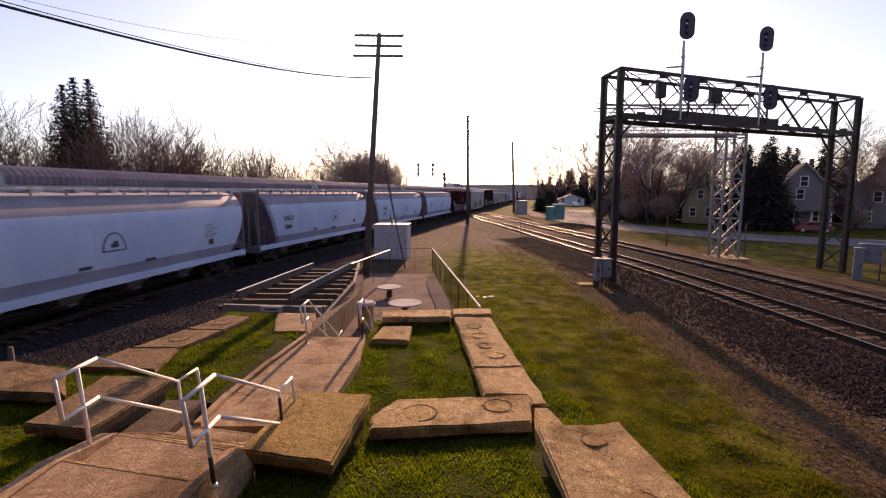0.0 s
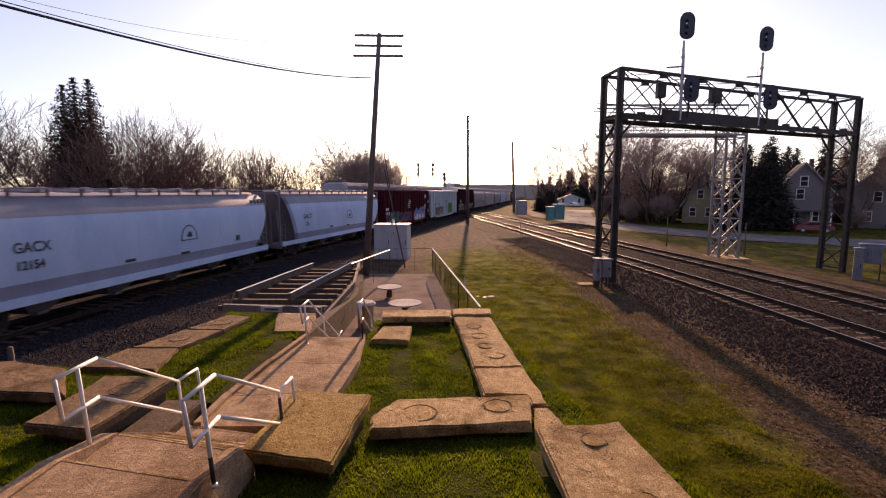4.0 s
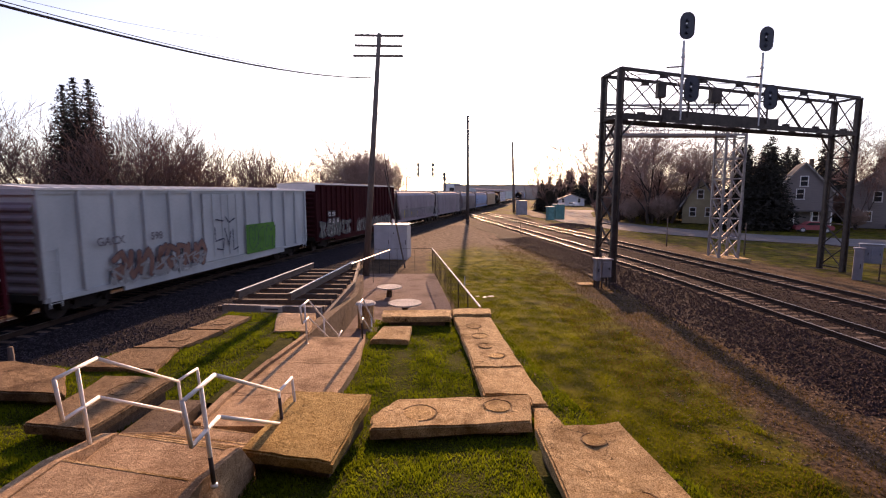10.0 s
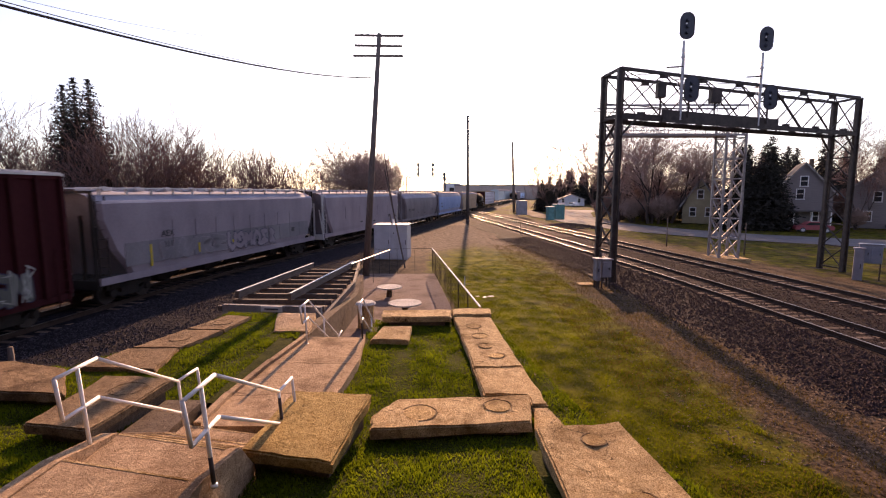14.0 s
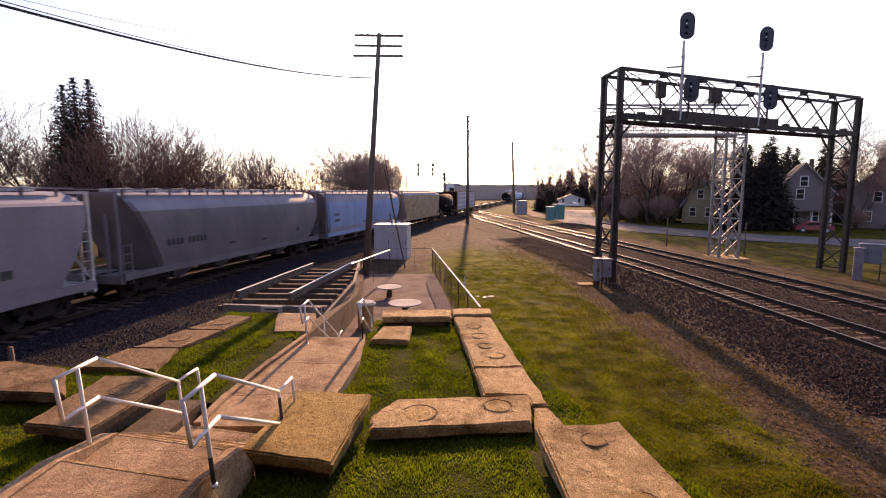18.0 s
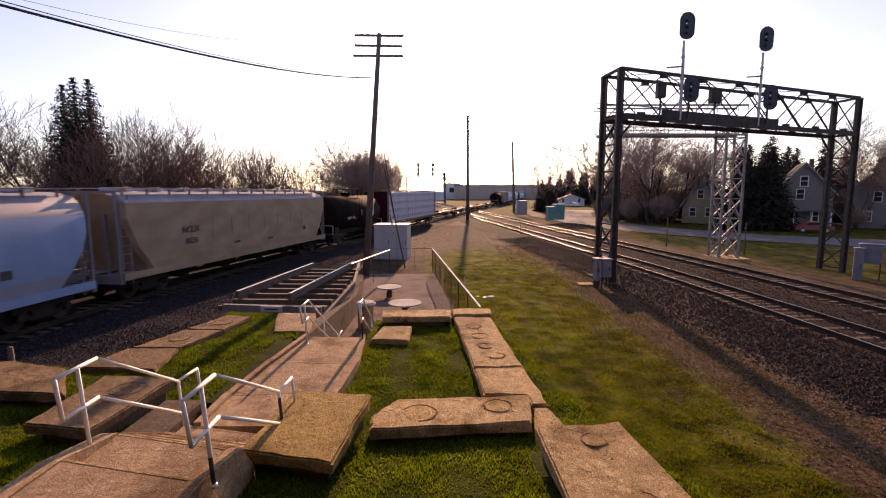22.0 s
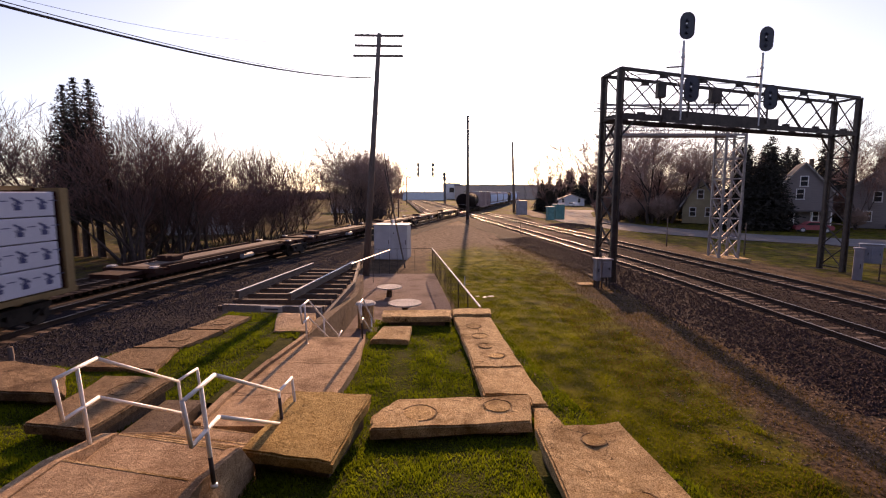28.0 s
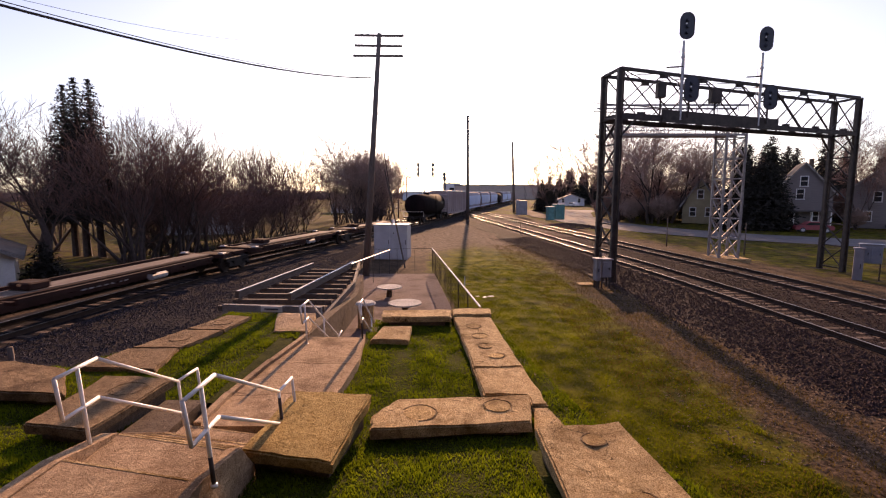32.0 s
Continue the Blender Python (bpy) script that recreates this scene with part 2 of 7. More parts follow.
def poly(bm, pts, z0, z1):
    """An upright prism over a plan outline; z1 is a number or one height for each corner."""
    zs = z1 if isinstance(z1, (list, tuple)) else [z1] * len(pts)
    lo = [bm.verts.new((x, y, z0)) for x, y in pts]
    hi = [bm.verts.new((x, y, z)) for (x, y), z in zip(pts, zs)]
    n = len(pts)
    bm.faces.new(hi)
    bm.faces.new(lo[::-1])
    for i in range(n):
        bm.faces.new((lo[i], lo[(i + 1) % n], hi[(i + 1) % n], hi[i]))
    bmesh.ops.recalc_face_normals(bm, faces=bm.faces)
    return bm


def words(name, text, size, material, parent, m, wide=1.0, bold=0.0):
    """Lettering in the built-in font as a thin mesh; it stands in the plane of m, written along its x."""
    cu = bpy.data.curves.new("lettering", "FONT")
    cu.body, cu.size, cu.extrude, cu.offset = text, size, 0.002, bold
    cu.align_x = "CENTER"
    tmp = new("lettering", cu)
    bpy.context.view_layer.update()
    me = bpy.data.meshes.new_from_object(tmp.evaluated_get(bpy.context.evaluated_depsgraph_get()))
    bpy.data.objects.remove(tmp)
    bpy.data.curves.remove(cu)
    me.materials.clear()
    me.materials.append(material)
    ob = new(name, me)
    ob.parent = parent
    ob.matrix_basis = m @ Matrix.Diagonal((wide, 1, 1, 1))
    return ob


# ---- plan of the tracks ----


def left_near_rail(y):
    x = -11.3 + 0.2268 * (y - 31.46)
    if y < 31.46:
        x += 0.0041 * (31.46 - max(y, 11.0)) ** 2
        if y < 11.0:
            x += 0.168 * (11.0 - y)
    return x


def right_near_rail(y):
    x = 11.22 - 0.1128 * (y - 34.4)
    if y < 34.4:
        x -= 0.001808 * (34.4 - max(y, 11.0)) ** 2
        if y < 11.0:
            x -= 0.0846 * (11.0 - y)
    return x


LEFT = lambda y: left_near_rail(y) - 0.77
LEFT2 = lambda y: left_near_rail(y) - 0.77 - 4.6
RIGHT = lambda y: right_near_rail(y) + 0.755
RIGHT2 = lambda y: right_near_rail(y) + 0.755 + 4.6


def step(a, b, t):
    k = min(1.0, max(0.0, (t - a) / (b - a)))
    return k * k * (3 - 2 * k)


def ground_z(x, y):
    z = -0.42
    z -= 0.75 * step(RIGHT2(y) + 3.0, RIGHT2(y) + 9.0, x) * step(130, 90, y)
    z -= 0.25 * step(LEFT2(y) - 3.0, LEFT2(y) - 7.0, x)
    return z


def make_ground():
    def lines(lo, a, b, hi, fine):
        v = list(np.arange(a, b, fine))
        d, p = fine, a
        while p > lo:
            d *= 1.35
            p -= d
            v.insert(0, p)
        d, p = fine, b
        while p < hi:
            v.append(p)
            d *= 1.35
            p += d
        return v + [hi]
    xs, ys = lines(-1500, -32, 76, 1500, 0.9), lines(-400, 2, 112, 3000, 0.9)
    verts = [(x, y, ground_z(x, y) + 0.05 * noise.noise((x * 0.25, y * 0.25, 0))) for y in ys for x in xs]
    nx = len(xs)
    faces = [(j * nx + i, j * nx + i + 1, (j + 1) * nx + i + 1, (j + 1) * nx + i) for j in range(len(ys) - 1) for i in range(nx - 1)]
    g = raw("ground", verts, faces, ground_material(), None, "", True)
    tagged(g, "worn spring grass with bare brown earth patches", "ground", kind="structure")
    at = g.data.attributes.new("green", "FLOAT", "POINT")
    vals = []
    for x, y, z in verts:
        k = step(7.6, 5.2, x - .035 * max(0, y - 22)) * step(-6.0, -3.5, x + 0.02 * y) * step(50, 33, y + 1.2 * abs(x - 3.2)) * (1 if y < 13.8 else step(-.2, .7, x - 1.1 + .116 * (y - 13.8)))
        if x > RIGHT2(y) + 4:
            k = 0.34 * step(RIGHT2(y) + 7, RIGHT2(y) + 11, x)
        if x < LEFT2(y) - 3:
            k = 0.24
        if y > 110:
            k = 0.3
        vals.append(1.65 * k + 0.5 * noise.noise((x * 0.22, y * 0.22, 3)) * (0.3 if y < 100 else 1))
    at.data.foreach_set("value", vals)
    pale = g.data.attributes.new("pale", "FLOAT", "POINT")
    pale.data.foreach_set("value", [step(30, 44, y - 2.6 * math.exp(-((x - 2.5) / 2.5) ** 2) * 3 + 5 * noise.noise((x * .3, y * .2, 9))) * step(LEFT(y) + 1.5, LEFT(y) + 4.5, x) * step(RIGHT(y) - 2.5, RIGHT(y) - 5.0, x) for x, y, z in verts])


def ground_material():
    m = mat("lawn and bare earth", (0.015, 0.010, 0.007), (0.128, 0.085, 0.057), 0.98, 0, 0.7, 11, 1.0, 0, (1, 1, 1), 0.04, 1.5)
    nt = m.node_tree
    b = nt.nodes["Principled BSDF"]
    old = b.inputs["Base Color"].links[0].from_socket
    at = nt.nodes.new("ShaderNodeAttribute")
    at.attribute_name = "green"
    n = nt.nodes.new("ShaderNodeTexNoise")
    n.inputs["Scale"].default_value, n.inputs["Detail"].default_value = 1.3, 6
    tc = nt.nodes.new("ShaderNodeTexCoord")
    nt.links.new(tc.outputs["Object"], n.inputs["Vector"])
    ad = nt.nodes.new("ShaderNodeMath")
    ad.operation = "MULTIPLY_ADD"
    ad.inputs[1].default_value = 1.3
    nt.links.new(n.outputs[0], ad.inputs[0])
    nt.links.new(at.outputs["Fac"], ad.inputs[2])
    mr = nt.nodes.new("ShaderNodeMapRange")
    mr.inputs[1].default_value, mr.inputs[2].default_value = 0.90, 1.30
    nt.links.new(ad.outputs[0], mr.inputs[0])
    n2 = nt.nodes.new("ShaderNodeTexNoise")
    n2.inputs["Scale"].default_value, n2.inputs["Detail"].default_value = 1.4, 10
    nt.links.new(tc.outputs["Object"], n2.inputs["Vector"])
    g = nt.nodes.new("ShaderNodeMix")
    g.data_type = "RGBA"
    g.inputs[6].default_value, g.inputs[7].default_value = (0.026, 0.030, 0.002, 1), (0.135, 0.125, 0.008, 1)
    sh = nt.nodes.new("ShaderNodeMapRange")
    sh.inputs[1].default_value, sh.inputs[2].default_value = 0.34, 0.66
    nt.links.new(n2.outputs[0], sh.inputs[0])
    nt.links.new(sh.outputs[0], g.inputs[0])
    mx = nt.nodes.new("ShaderNodeMix")
    mx.data_type = "RGBA"
    nt.links.new(mr.outputs[0], mx.inputs[0])
    nt.links.new(old, mx.inputs[6])
    nt.links.new(g.outputs[2], mx.inputs[7])
    ap = nt.nodes.new("ShaderNodeAttribute")
    ap.attribute_name = "pale"
    n3 = nt.nodes.new("ShaderNodeTexNoise")
    n3.inputs["Scale"].default_value, n3.inputs["Detail"].default_value = 2.6, 9
    nt.links.new(tc.outputs["Object"], n3.inputs["Vector"])
    pg = nt.nodes.new("ShaderNodeMix")
    pg.data_type = "RGBA"
    pg.inputs[6].default_value, pg.inputs[7].default_value = (0.045, 0.032, 0.022, 1), (0.26, 0.185, 0.14, 1)
    pr = nt.nodes.new("ShaderNodeMapRange")
    pr.inputs[1].default_value, pr.inputs[2].default_value = 0.36, 0.68
    nt.links.new(n3.outputs[0], pr.inputs[0])
    nt.links.new(pr.outputs[0], pg.inputs[0])
    m2 = nt.nodes.new("ShaderNodeMix")
    m2.data_type = "RGBA"
    nt.links.new(ap.outputs["Fac"], m2.inputs[0])
    nt.links.new(mx.outputs[2], m2.inputs[6])
    nt.links.new(pg.outputs[2], m2.inputs[7])
    nt.links.new(m2.outputs[2], b.inputs["Base Color"])
    return m


def strip(name, centre, offs, y0, y1, material, label, dy=1.5, kind="structure", category="ballast", taper=0.0):
    """A ribbon along a track: offs are (sideways, height) pairs."""
    verts, faces, n = [], [], len(offs)
    ys = list(np.arange(y0, y1 + dy, dy))
    for y in ys:
        for o, z in offs:
            w = 0.0 if abs(o) < 1.0 else 0.10 * noise.noise((o * 3, y * 0.8, 0))
            far_ = 1 - taper * step(24, 42, y) * step(2.3, 3.0, o)
            verts.append((centre(y) + 2.4 + (o - 2.4) * far_ + w if o > 2.4 else centre(y) + o + w, y, z + 0.35 * w))
    for j in range(len(ys) - 1):
        for i in range(n - 1):
            faces.append((j * n + i, j * n + i + 1, (j + 1) * n + i + 1, (j + 1) * n + i))
    ob = raw(name, verts, faces, material, None, "", True)
    return tagged(ob, label, category, kind=kind)


BED = [(-3.3, -0.62), (-2.3, -0.30), (-1.5, -0.19), (-0.8, -0.185), (0, -0.19), (0.8, -0.185), (1.5, -0.19), (2.4, -0.27), (5.5, -0.36), (8.5, -0.62)]


def rail_mesh(name, centre, off, y0, y1, parent, dy):
    """One rail: foot, web and head swept along, and the shiny running surface as a sub-part."""
    sec = [(-0.07, -0.17), (-0.07, -0.155), (-0.012, -0.14), (-0.012, -0.045), (-0.036, -0.035), (-0.036, -0.004), (0.036, -0.004), (0.036, -0.035), (0.012, -0.045), (0.012, -0.14), (0.07, -0.155), (0.07, -0.17)]
    ys = list(np.arange(y0, y1 + dy, dy))
    n = len(sec)
    verts = [(centre(y) + off + x, y, z) for y in ys for x, z in sec]
    faces = [(j * n + i, (j + 1) * n + i, (j + 1) * n + (i + 1) % n, j * n + (i + 1) % n) for j in range(len(ys) - 1) for i in range(n)]
    r = raw(name, verts, faces, M_RAIL, parent)
    top = [(-0.021, -0.003), (-0.015, 0.0), (0.015, 0.0), (0.021, -0.003)]
    verts = [(centre(y) + off + x, y, z) for y in ys for x, z in top]
    faces = [(j * 4 + i, j * 4 + i + 1, (j + 1) * 4 + i + 1, (j + 1) * 4 + i) for j in range(len(ys) - 1) for i in range(3)]
    raw("running_surface", verts, faces, M_RAILTOP, r, "polished steel running surface")
    return r


def tie_mesh():
    bm = bmesh.new()
    box(bm, -1.3, 1.3, -0.115, 0.115, -0.20, 0.0, None, 0.012)
    me = bpy.data.meshes.new("tie")
    bm.to_mesh(me)
    bm.free()
    me.materials.append(M_TIE)
    return me


def make_track(label, centre, y0, y1, parts_to, dy=2.0):
    t = thing("railway_track", label, "track", None, "railway tracks", "structure")
    for off in (-0.755, 0.755):
        rail_mesh("rail", centre, off, y0, y1, t, dy)
    me = tie_mesh()
    rnd = random.Random(int(abs(centre(20.0)) * 10))
    y = y0
    verts, faces = [], []
    while y < y1:
        h = 0.001
        a = math.atan2(centre(y + h) - centre(y), h)
        m = pose(centre(y) + rnd.uniform(-.06, .06), y, -0.168 - rnd.uniform(0, .025), 0, 0, -math.degrees(a) + rnd.uniform(-1.5, 1.5))
        if y < parts_to:
            o = new("tie", me)
            o.parent, o.matrix_basis = t, m
        else:
            k = len(verts)
            for v in me.vertices[:]:
                verts.append(m @ v.co)
            faces += [tuple(i + k for i in p.vertices) for p in me.polygons]
        y += 0.53 + rnd.uniform(-.03, .03)
    if verts:
        raw("far_ties", verts, faces, M_TIE, t)["kind"] = "stuff"
    return t


def stones(name, label, count, place, material, size):
    """Loose angular stones scattered by place(random) -> x, y, z."""
    rnd = random.Random(5)
    base = np.array([(1, 0, 0), (-1, 0, 0), (0, 1, 0), (0, -1, 0), (0, 0, 1), (0, 0, -1)], float)
    tri = [(0, 2, 4), (2, 1, 4), (1, 3, 4), (3, 0, 4)]
    verts, faces = [], []
    for k in range(count):
        x, y, z = place(rnd)
        s = size * rnd.uniform(0.5, 1.2)
        a = rnd.uniform(0, 6.28)
        c, q = math.cos(a), math.sin(a)
        o = len(verts)
        for b in base[:5]:
            bx, by, bz = b * (s * rnd.uniform(.6, 1.1), s * rnd.uniform(.6, 1.1), s * rnd.uniform(.5, .9))
            verts.append((x + bx * c - by * q, y + bx * q + by * c, z + bz))
        faces += [tuple(o + i for i in t) for t in tri]
    return tagged(raw(name, verts, faces, material), label, "ballast stones", kind="stuff")


make_ground()
strip("ballast_left", lambda y: LEFT(y), BED, -60, 420, M_BALLASTL, "dark crushed stone ballast bed under the main line", taper=.72)
strip("ballast_left_far", lambda y: LEFT2(y), [(o, z - 0.004) for o, z in BED[:-3]], -60, 420, M_BALLAST, "crushed stone ballast bed under the second line")
strip("ballast_right", lambda y: RIGHT(y) + 2.3, [(-8.2, -0.62), (-6.2, -0.41), (-4.6, -0.32), (-3.8, -0.19), (-2.3, -0.185), (0, -0.22), (2.3, -0.185), (3.8, -0.19), (4.6, -0.4), (6.6, -0.95)], -60, 420, M_BALLAST, "brownish crushed stone ballast bed under the double track")
make_track("main line track with worn rails on wooden ties", LEFT, -40, 400, 45)
make_track("second main line track behind the first", LEFT2, -40, 400, 20)
make_track("near track of the double line, shiny rails on wooden ties", RIGHT, 2, 400, 70)
make_track("far track of the double line, shiny rails on wooden ties", RIGHT2, 2, 400, 70)

make_track("siding track running on beyond the crossing", lambda y: -3.8 - .1 * (y - 110), 96, 400, 0, 4.0)


def left_shoulder(r):
    y = 9 + 34 * r.random() ** 1.3
    o = r.uniform(1.35, 6.5)
    return LEFT(y) + o, y, -0.18 - min(.09, max(0, o - 1.5) * 0.1) - max(0, o - 2.4) * .03 + r.uniform(-.02, .02)


def right_shoulder(r):
    y = 10 + 40 * r.random() ** 1.3
    o = r.uniform(-4.3, 6.5) if r.random() < .5 else -1.2 - 5.0 * r.random() ** 1.3
    return RIGHT(y) + o, y, -0.18 - min(.13, max(0, -1.5 - o) * 0.16) - max(0, -2.3 - o) * .055 - max(0, o - 6.1) * .3 + r.uniform(-.02, .02)


stones("ballast_stones_left", "grey-blue crushed stones beside the main line", 30000, left_shoulder, M_STONEB, 0.046)
stones("ballast_stones_right", "brown-grey crushed stones along the double track", 42000, right_shoulder, M_STONE, 0.048)


def verge_pebble(r):
    y = 8 + 62 * r.random() ** 1.2
    x = r.uniform(3.2, RIGHT(y) - 2.4) if y < 40 else r.uniform(LEFT(y) + 3.0, RIGHT(y) - 2.4)
    if y < 40 and r.random() > (.10 + .9 * step(4.6, 7.4, x)):
        return x, y, -.75
    return x, y, ground_z(x, y) + .05 * noise.noise((x * 0.25, y * 0.25, 0)) + r.uniform(-.012, .004)


stones("verge_pebbles", "pale pebbles and leaf scraps scattered over the bare verge", 34000, verge_pebble, M_PEBBLE, .034)


# ---- terrace of slabs, stairs and sunken court ----
def slab(label, pts, z0, z1, material=None, name="concrete_slab", rings=(), group="slabs of the terrace"):
    """A thick slab over a plan outline with worn rounded edges; rings: (x, y, radius) of round core plugs cast in its top."""
    s = thing(name, label, "slab", None, group)
    zb = (min(z1) if isinstance(z1, (list, tuple)) else z1) - .15
    cx, cy = sum(p[0] for p in pts) / len(pts), sum(p[1] for p in pts) / len(pts)
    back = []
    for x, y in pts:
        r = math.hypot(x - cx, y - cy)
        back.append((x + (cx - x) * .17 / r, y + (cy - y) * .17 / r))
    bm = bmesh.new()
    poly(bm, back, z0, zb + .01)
    # darker concrete than the plate paints in the shade below the overhang
    part("base", bm, M_CONC_D, s, "grey set-back base, shade put into its colour")
    z0 = zb
    bm = bmesh.new()
    poly(bm, pts, z0, z1)
    bmesh.ops.bevel(bm, geom=[e for e in bm.edges if min(v.co.z for v in e.verts) > z0 + .01], offset=.025, segments=2, affect="EDGES")
    bmesh.ops.subdivide_edges(bm, edges=[e for e in bm.edges if e.calc_length() > .25], cuts=5, use_grid_fill=True)
    bmesh.ops.triangulate(bm, faces=[f for f in bm.faces if len(f.verts) > 4])
    for v in bm.verts:
        q = noise.noise_vector(v.co * 2.3) * .030 + noise.noise_vector(v.co * 8.0) * .030
        v.co += Vector((q.x, q.y, q.z * .45))
    part("block", bm, material or M_CONC, s)
    zt = max(z1) if isinstance(z1, (list, tuple)) else z1
    for x, y, r in rings:
        bm = bmesh.new()
        rim = [(x + r * (1 + .12 * noise.noise((k * .9, x * 5, y))) * math.cos(k * math.tau / 16), y + r * (1 + .12 * noise.noise((k * .9, x * 5, y))) * math.sin(k * math.tau / 16)) for k in range(16)]
        first = int(abs(x * 37)) % 16
        for k in range(first, first + 11):
            a, b = rim[k % 16], rim[(k + 1) % 16]
            bar(bm, (*a, zt + .008), (*b, zt + .008), .008 + .006 * (k % 3), .010)
        part("core_ring", bm, M_CONC_B, s, "brown seam round a plug")
        bm = bmesh.new()
        poly(bm, [(x + (p - x) * .9, y + (q - y) * .9) for p, q in rim], zt - .03, zt + .009)
        for v in bm.verts:
            v.co.z += .008 * noise.noise(v.co * 9)
        part("core_plug", bm, material or M_RING, s, "round concrete plug")
    return s


# raised lawn inside the retaining slabs
TERRACE = [(-8.6, 2.76), (3.6, 2.76), (2.5, 6.348), (1.35, 13.156), (0.2, 13.34), (-1.9, 13.156), (-2.0, 11.316), (-3.6, 11.408), (-3.9, 13.72), (-6.4, 14.0), (-6.6, 11.04), (-8.3, 9.108)]


def terrace_z(x, y):
    return 0.91 + 0.30 * step(7.5, 4.2, y) + 0.035 * noise.noise((x * .8, y * .8, 0))


def inside(x, y, pts):
    c = False
    for (x0, y0), (x1, y1) in zip(pts, pts[1:] + pts[:1]):
        if (y0 > y) != (y1 > y) and x < (x1 - x0) * (y - y0) / (y1 - y0) + x0:
            c = not c
    return c


def make_terrace():
    bm = bmesh.new()
    poly(bm, TERRACE, -0.6, 0.7)
    tagged(part("terrace_wall", bm, M_CONC_D), "grey concrete retaining walls of the raised terrace", "retaining wall", kind="structure")
    xs, ys = np.arange(-8.7, 3.8, .25), np.arange(2.75, 15.0, .25)
    verts, index, faces = [], {}, []
    for j, y in enumerate(ys):
        for i, x in enumerate(xs):
            if inside(x, y, TERRACE) and not (-4.85 < x < -2.4 and y < 6.6) and not (-4.75 < x < -3.9 and y < 7.75):
                index[i, j] = len(verts)
                verts.append((float(x), float(y), terrace_z(float(x), float(y))))
    for (i, j) in index:
        q = [(i, j), (i + 1, j), (i + 1, j + 1), (i, j + 1)]
        if all(k in index for k in q):
            faces.append([index[k] for k in q])
    tagged(raw("terrace_lawn", verts, faces, M_SOIL, None, "", True), "trampled green turf on the raised terrace", "lawn", kind="structure")


def blades(name, label, count, place, material, h, category="grass"):
    rnd = random.Random(9)
    verts, faces = [], []
    for k in range(count):
        p = place(rnd)
        if p is None:
            continue
        x, y, z = p
        a, s = rnd.uniform(0, 5.778), h * rnd.uniform(.5, 1.15) * (1 + .9 * noise.noise((x * 1.7, y * 1.7, 2)))
        w = .009 + .007 * rnd.random()
        dx, dy = math.cos(a) * w, math.sin(a) * w
        lx, ly = rnd.uniform(-.6, 0.552) * s, rnd.uniform(-.6, 0.552) * s
        o = len(verts)
        verts += [(x - dx, y - dy, z), (x + dx, y + dy, z), (x + lx, y + ly, z + s)]
        faces.append((o, o + 1, o + 2))
    return tagged(raw(name, verts, faces, material), label, category, kind="stuff")


make_terrace()
RS = "weathered tan concrete slab with round plugs, laid as a terrace edge"
slab(RS, [(0.26, 13.57), (1.4, 13.616), (1.33, 12.926), (0.27, 12.88)], .4, 1.13)
slab(RS, [(0.29, 12.788), (1.30, 12.788), (1.57, 9.062), (0.60, 9.016)], .4, 1.08, None, "concrete_slab", ((.78, 11.868, .20), (.88, 11.04, .20), (.95, 10.304, .17), (1.12, 9.66, .17)))
slab(RS, [(0.60, 8.961), (1.58, 9.016), (1.70, 7.36), (1.45, 7.406), (1.42, 7.746), (0.68, 7.774)], .4, 1.08)
slab(RS, [(1.46, 7.36), (1.70, 7.314), (1.86, 6.532), (1.34, 6.532)], .4, 1.05)
slab("long tan concrete slab lying across the terrace, cracked at one end", [(-1.02, 6.302), (-1.06, 6.716), (-0.74, 7.286), (1.42, 7.489), (1.30, 6.55)], .75, 1.2, None, "concrete_slab", ((-.35, 6.808, .26), (.85, 7.038, .22)))
slab("thick tan concrete slab with a round plug", [(1.20, 5.906), (2.34, 5.98), (2.62, 3.312), (1.28, 3.312)], .8, 1.47, None, "concrete_slab", ((1.85, 5.52, .15), (1.95, 4.324, .2)))
slab("square tan concrete slab beside the stairs, chipped edges", [(-2.31, 7.102), (-1.10, 6.992), (-1.27, 5.115), (-2.43, 5.382)], .9, 1.43, M_CONC_G)
slab("low tan concrete slab at the back of the lawn", [(-1.71, 13.156), (0.22, 13.248), (0.22, 12.466), (-1.61, 12.42)], .5, 1.18)
slab("small tan concrete slab lying in the grass", [(-1.55, 12.052), (-0.82, 12.052), (-0.80, 10.856), (-1.74, 10.948)], .5, 1.04)
slab("flat tan concrete slab at the terrace corner", [(-9.4, 9.0), (-8.57, 9.22), (-7.24, 8.77), (-6.32, 7.60), (-7.50, 7.70), (-9.3, 7.85)], .3, 1.15, M_CONC_B)
slab("heavy tan concrete block beside the stairs", [(-5.82, 6.29), (-5.95, 8.05), (-4.66, 7.94), (-4.80, 6.08)], .5, 1.3, M_CONC_B, "concrete_slab", ((-5.15, 7.45, .27),))
LS = "tan concrete slab with round plugs along the track side"
slab(LS, [(-7.3, 9.25), (-7.1, 10.396), (-5.95, 10.396), (-5.75, 9.1)], .3, 1.0, M_CONC_B)
slab(LS, [(-7.08, 10.451), (-6.62, 11.868), (-5.6, 11.776), (-5.95, 10.451)], .3, 1.0, M_CONC_B, "concrete_slab", ((-6.35, 11.132, .25),))
slab(LS, [(-6.6, 11.923), (-6.2, 13.34), (-5.4, 13.156), (-5.58, 11.85)], .3, 1.0, M_CONC_B, "concrete_slab", ((-5.95, 12.512, .25),))
slab("pinkish paving slab beside the timber frame", [(-4.9, 13.708), (-3.75, 13.708), (-3.45, 11.868), (-4.35, 11.868)], .3, .96, M_WALK)


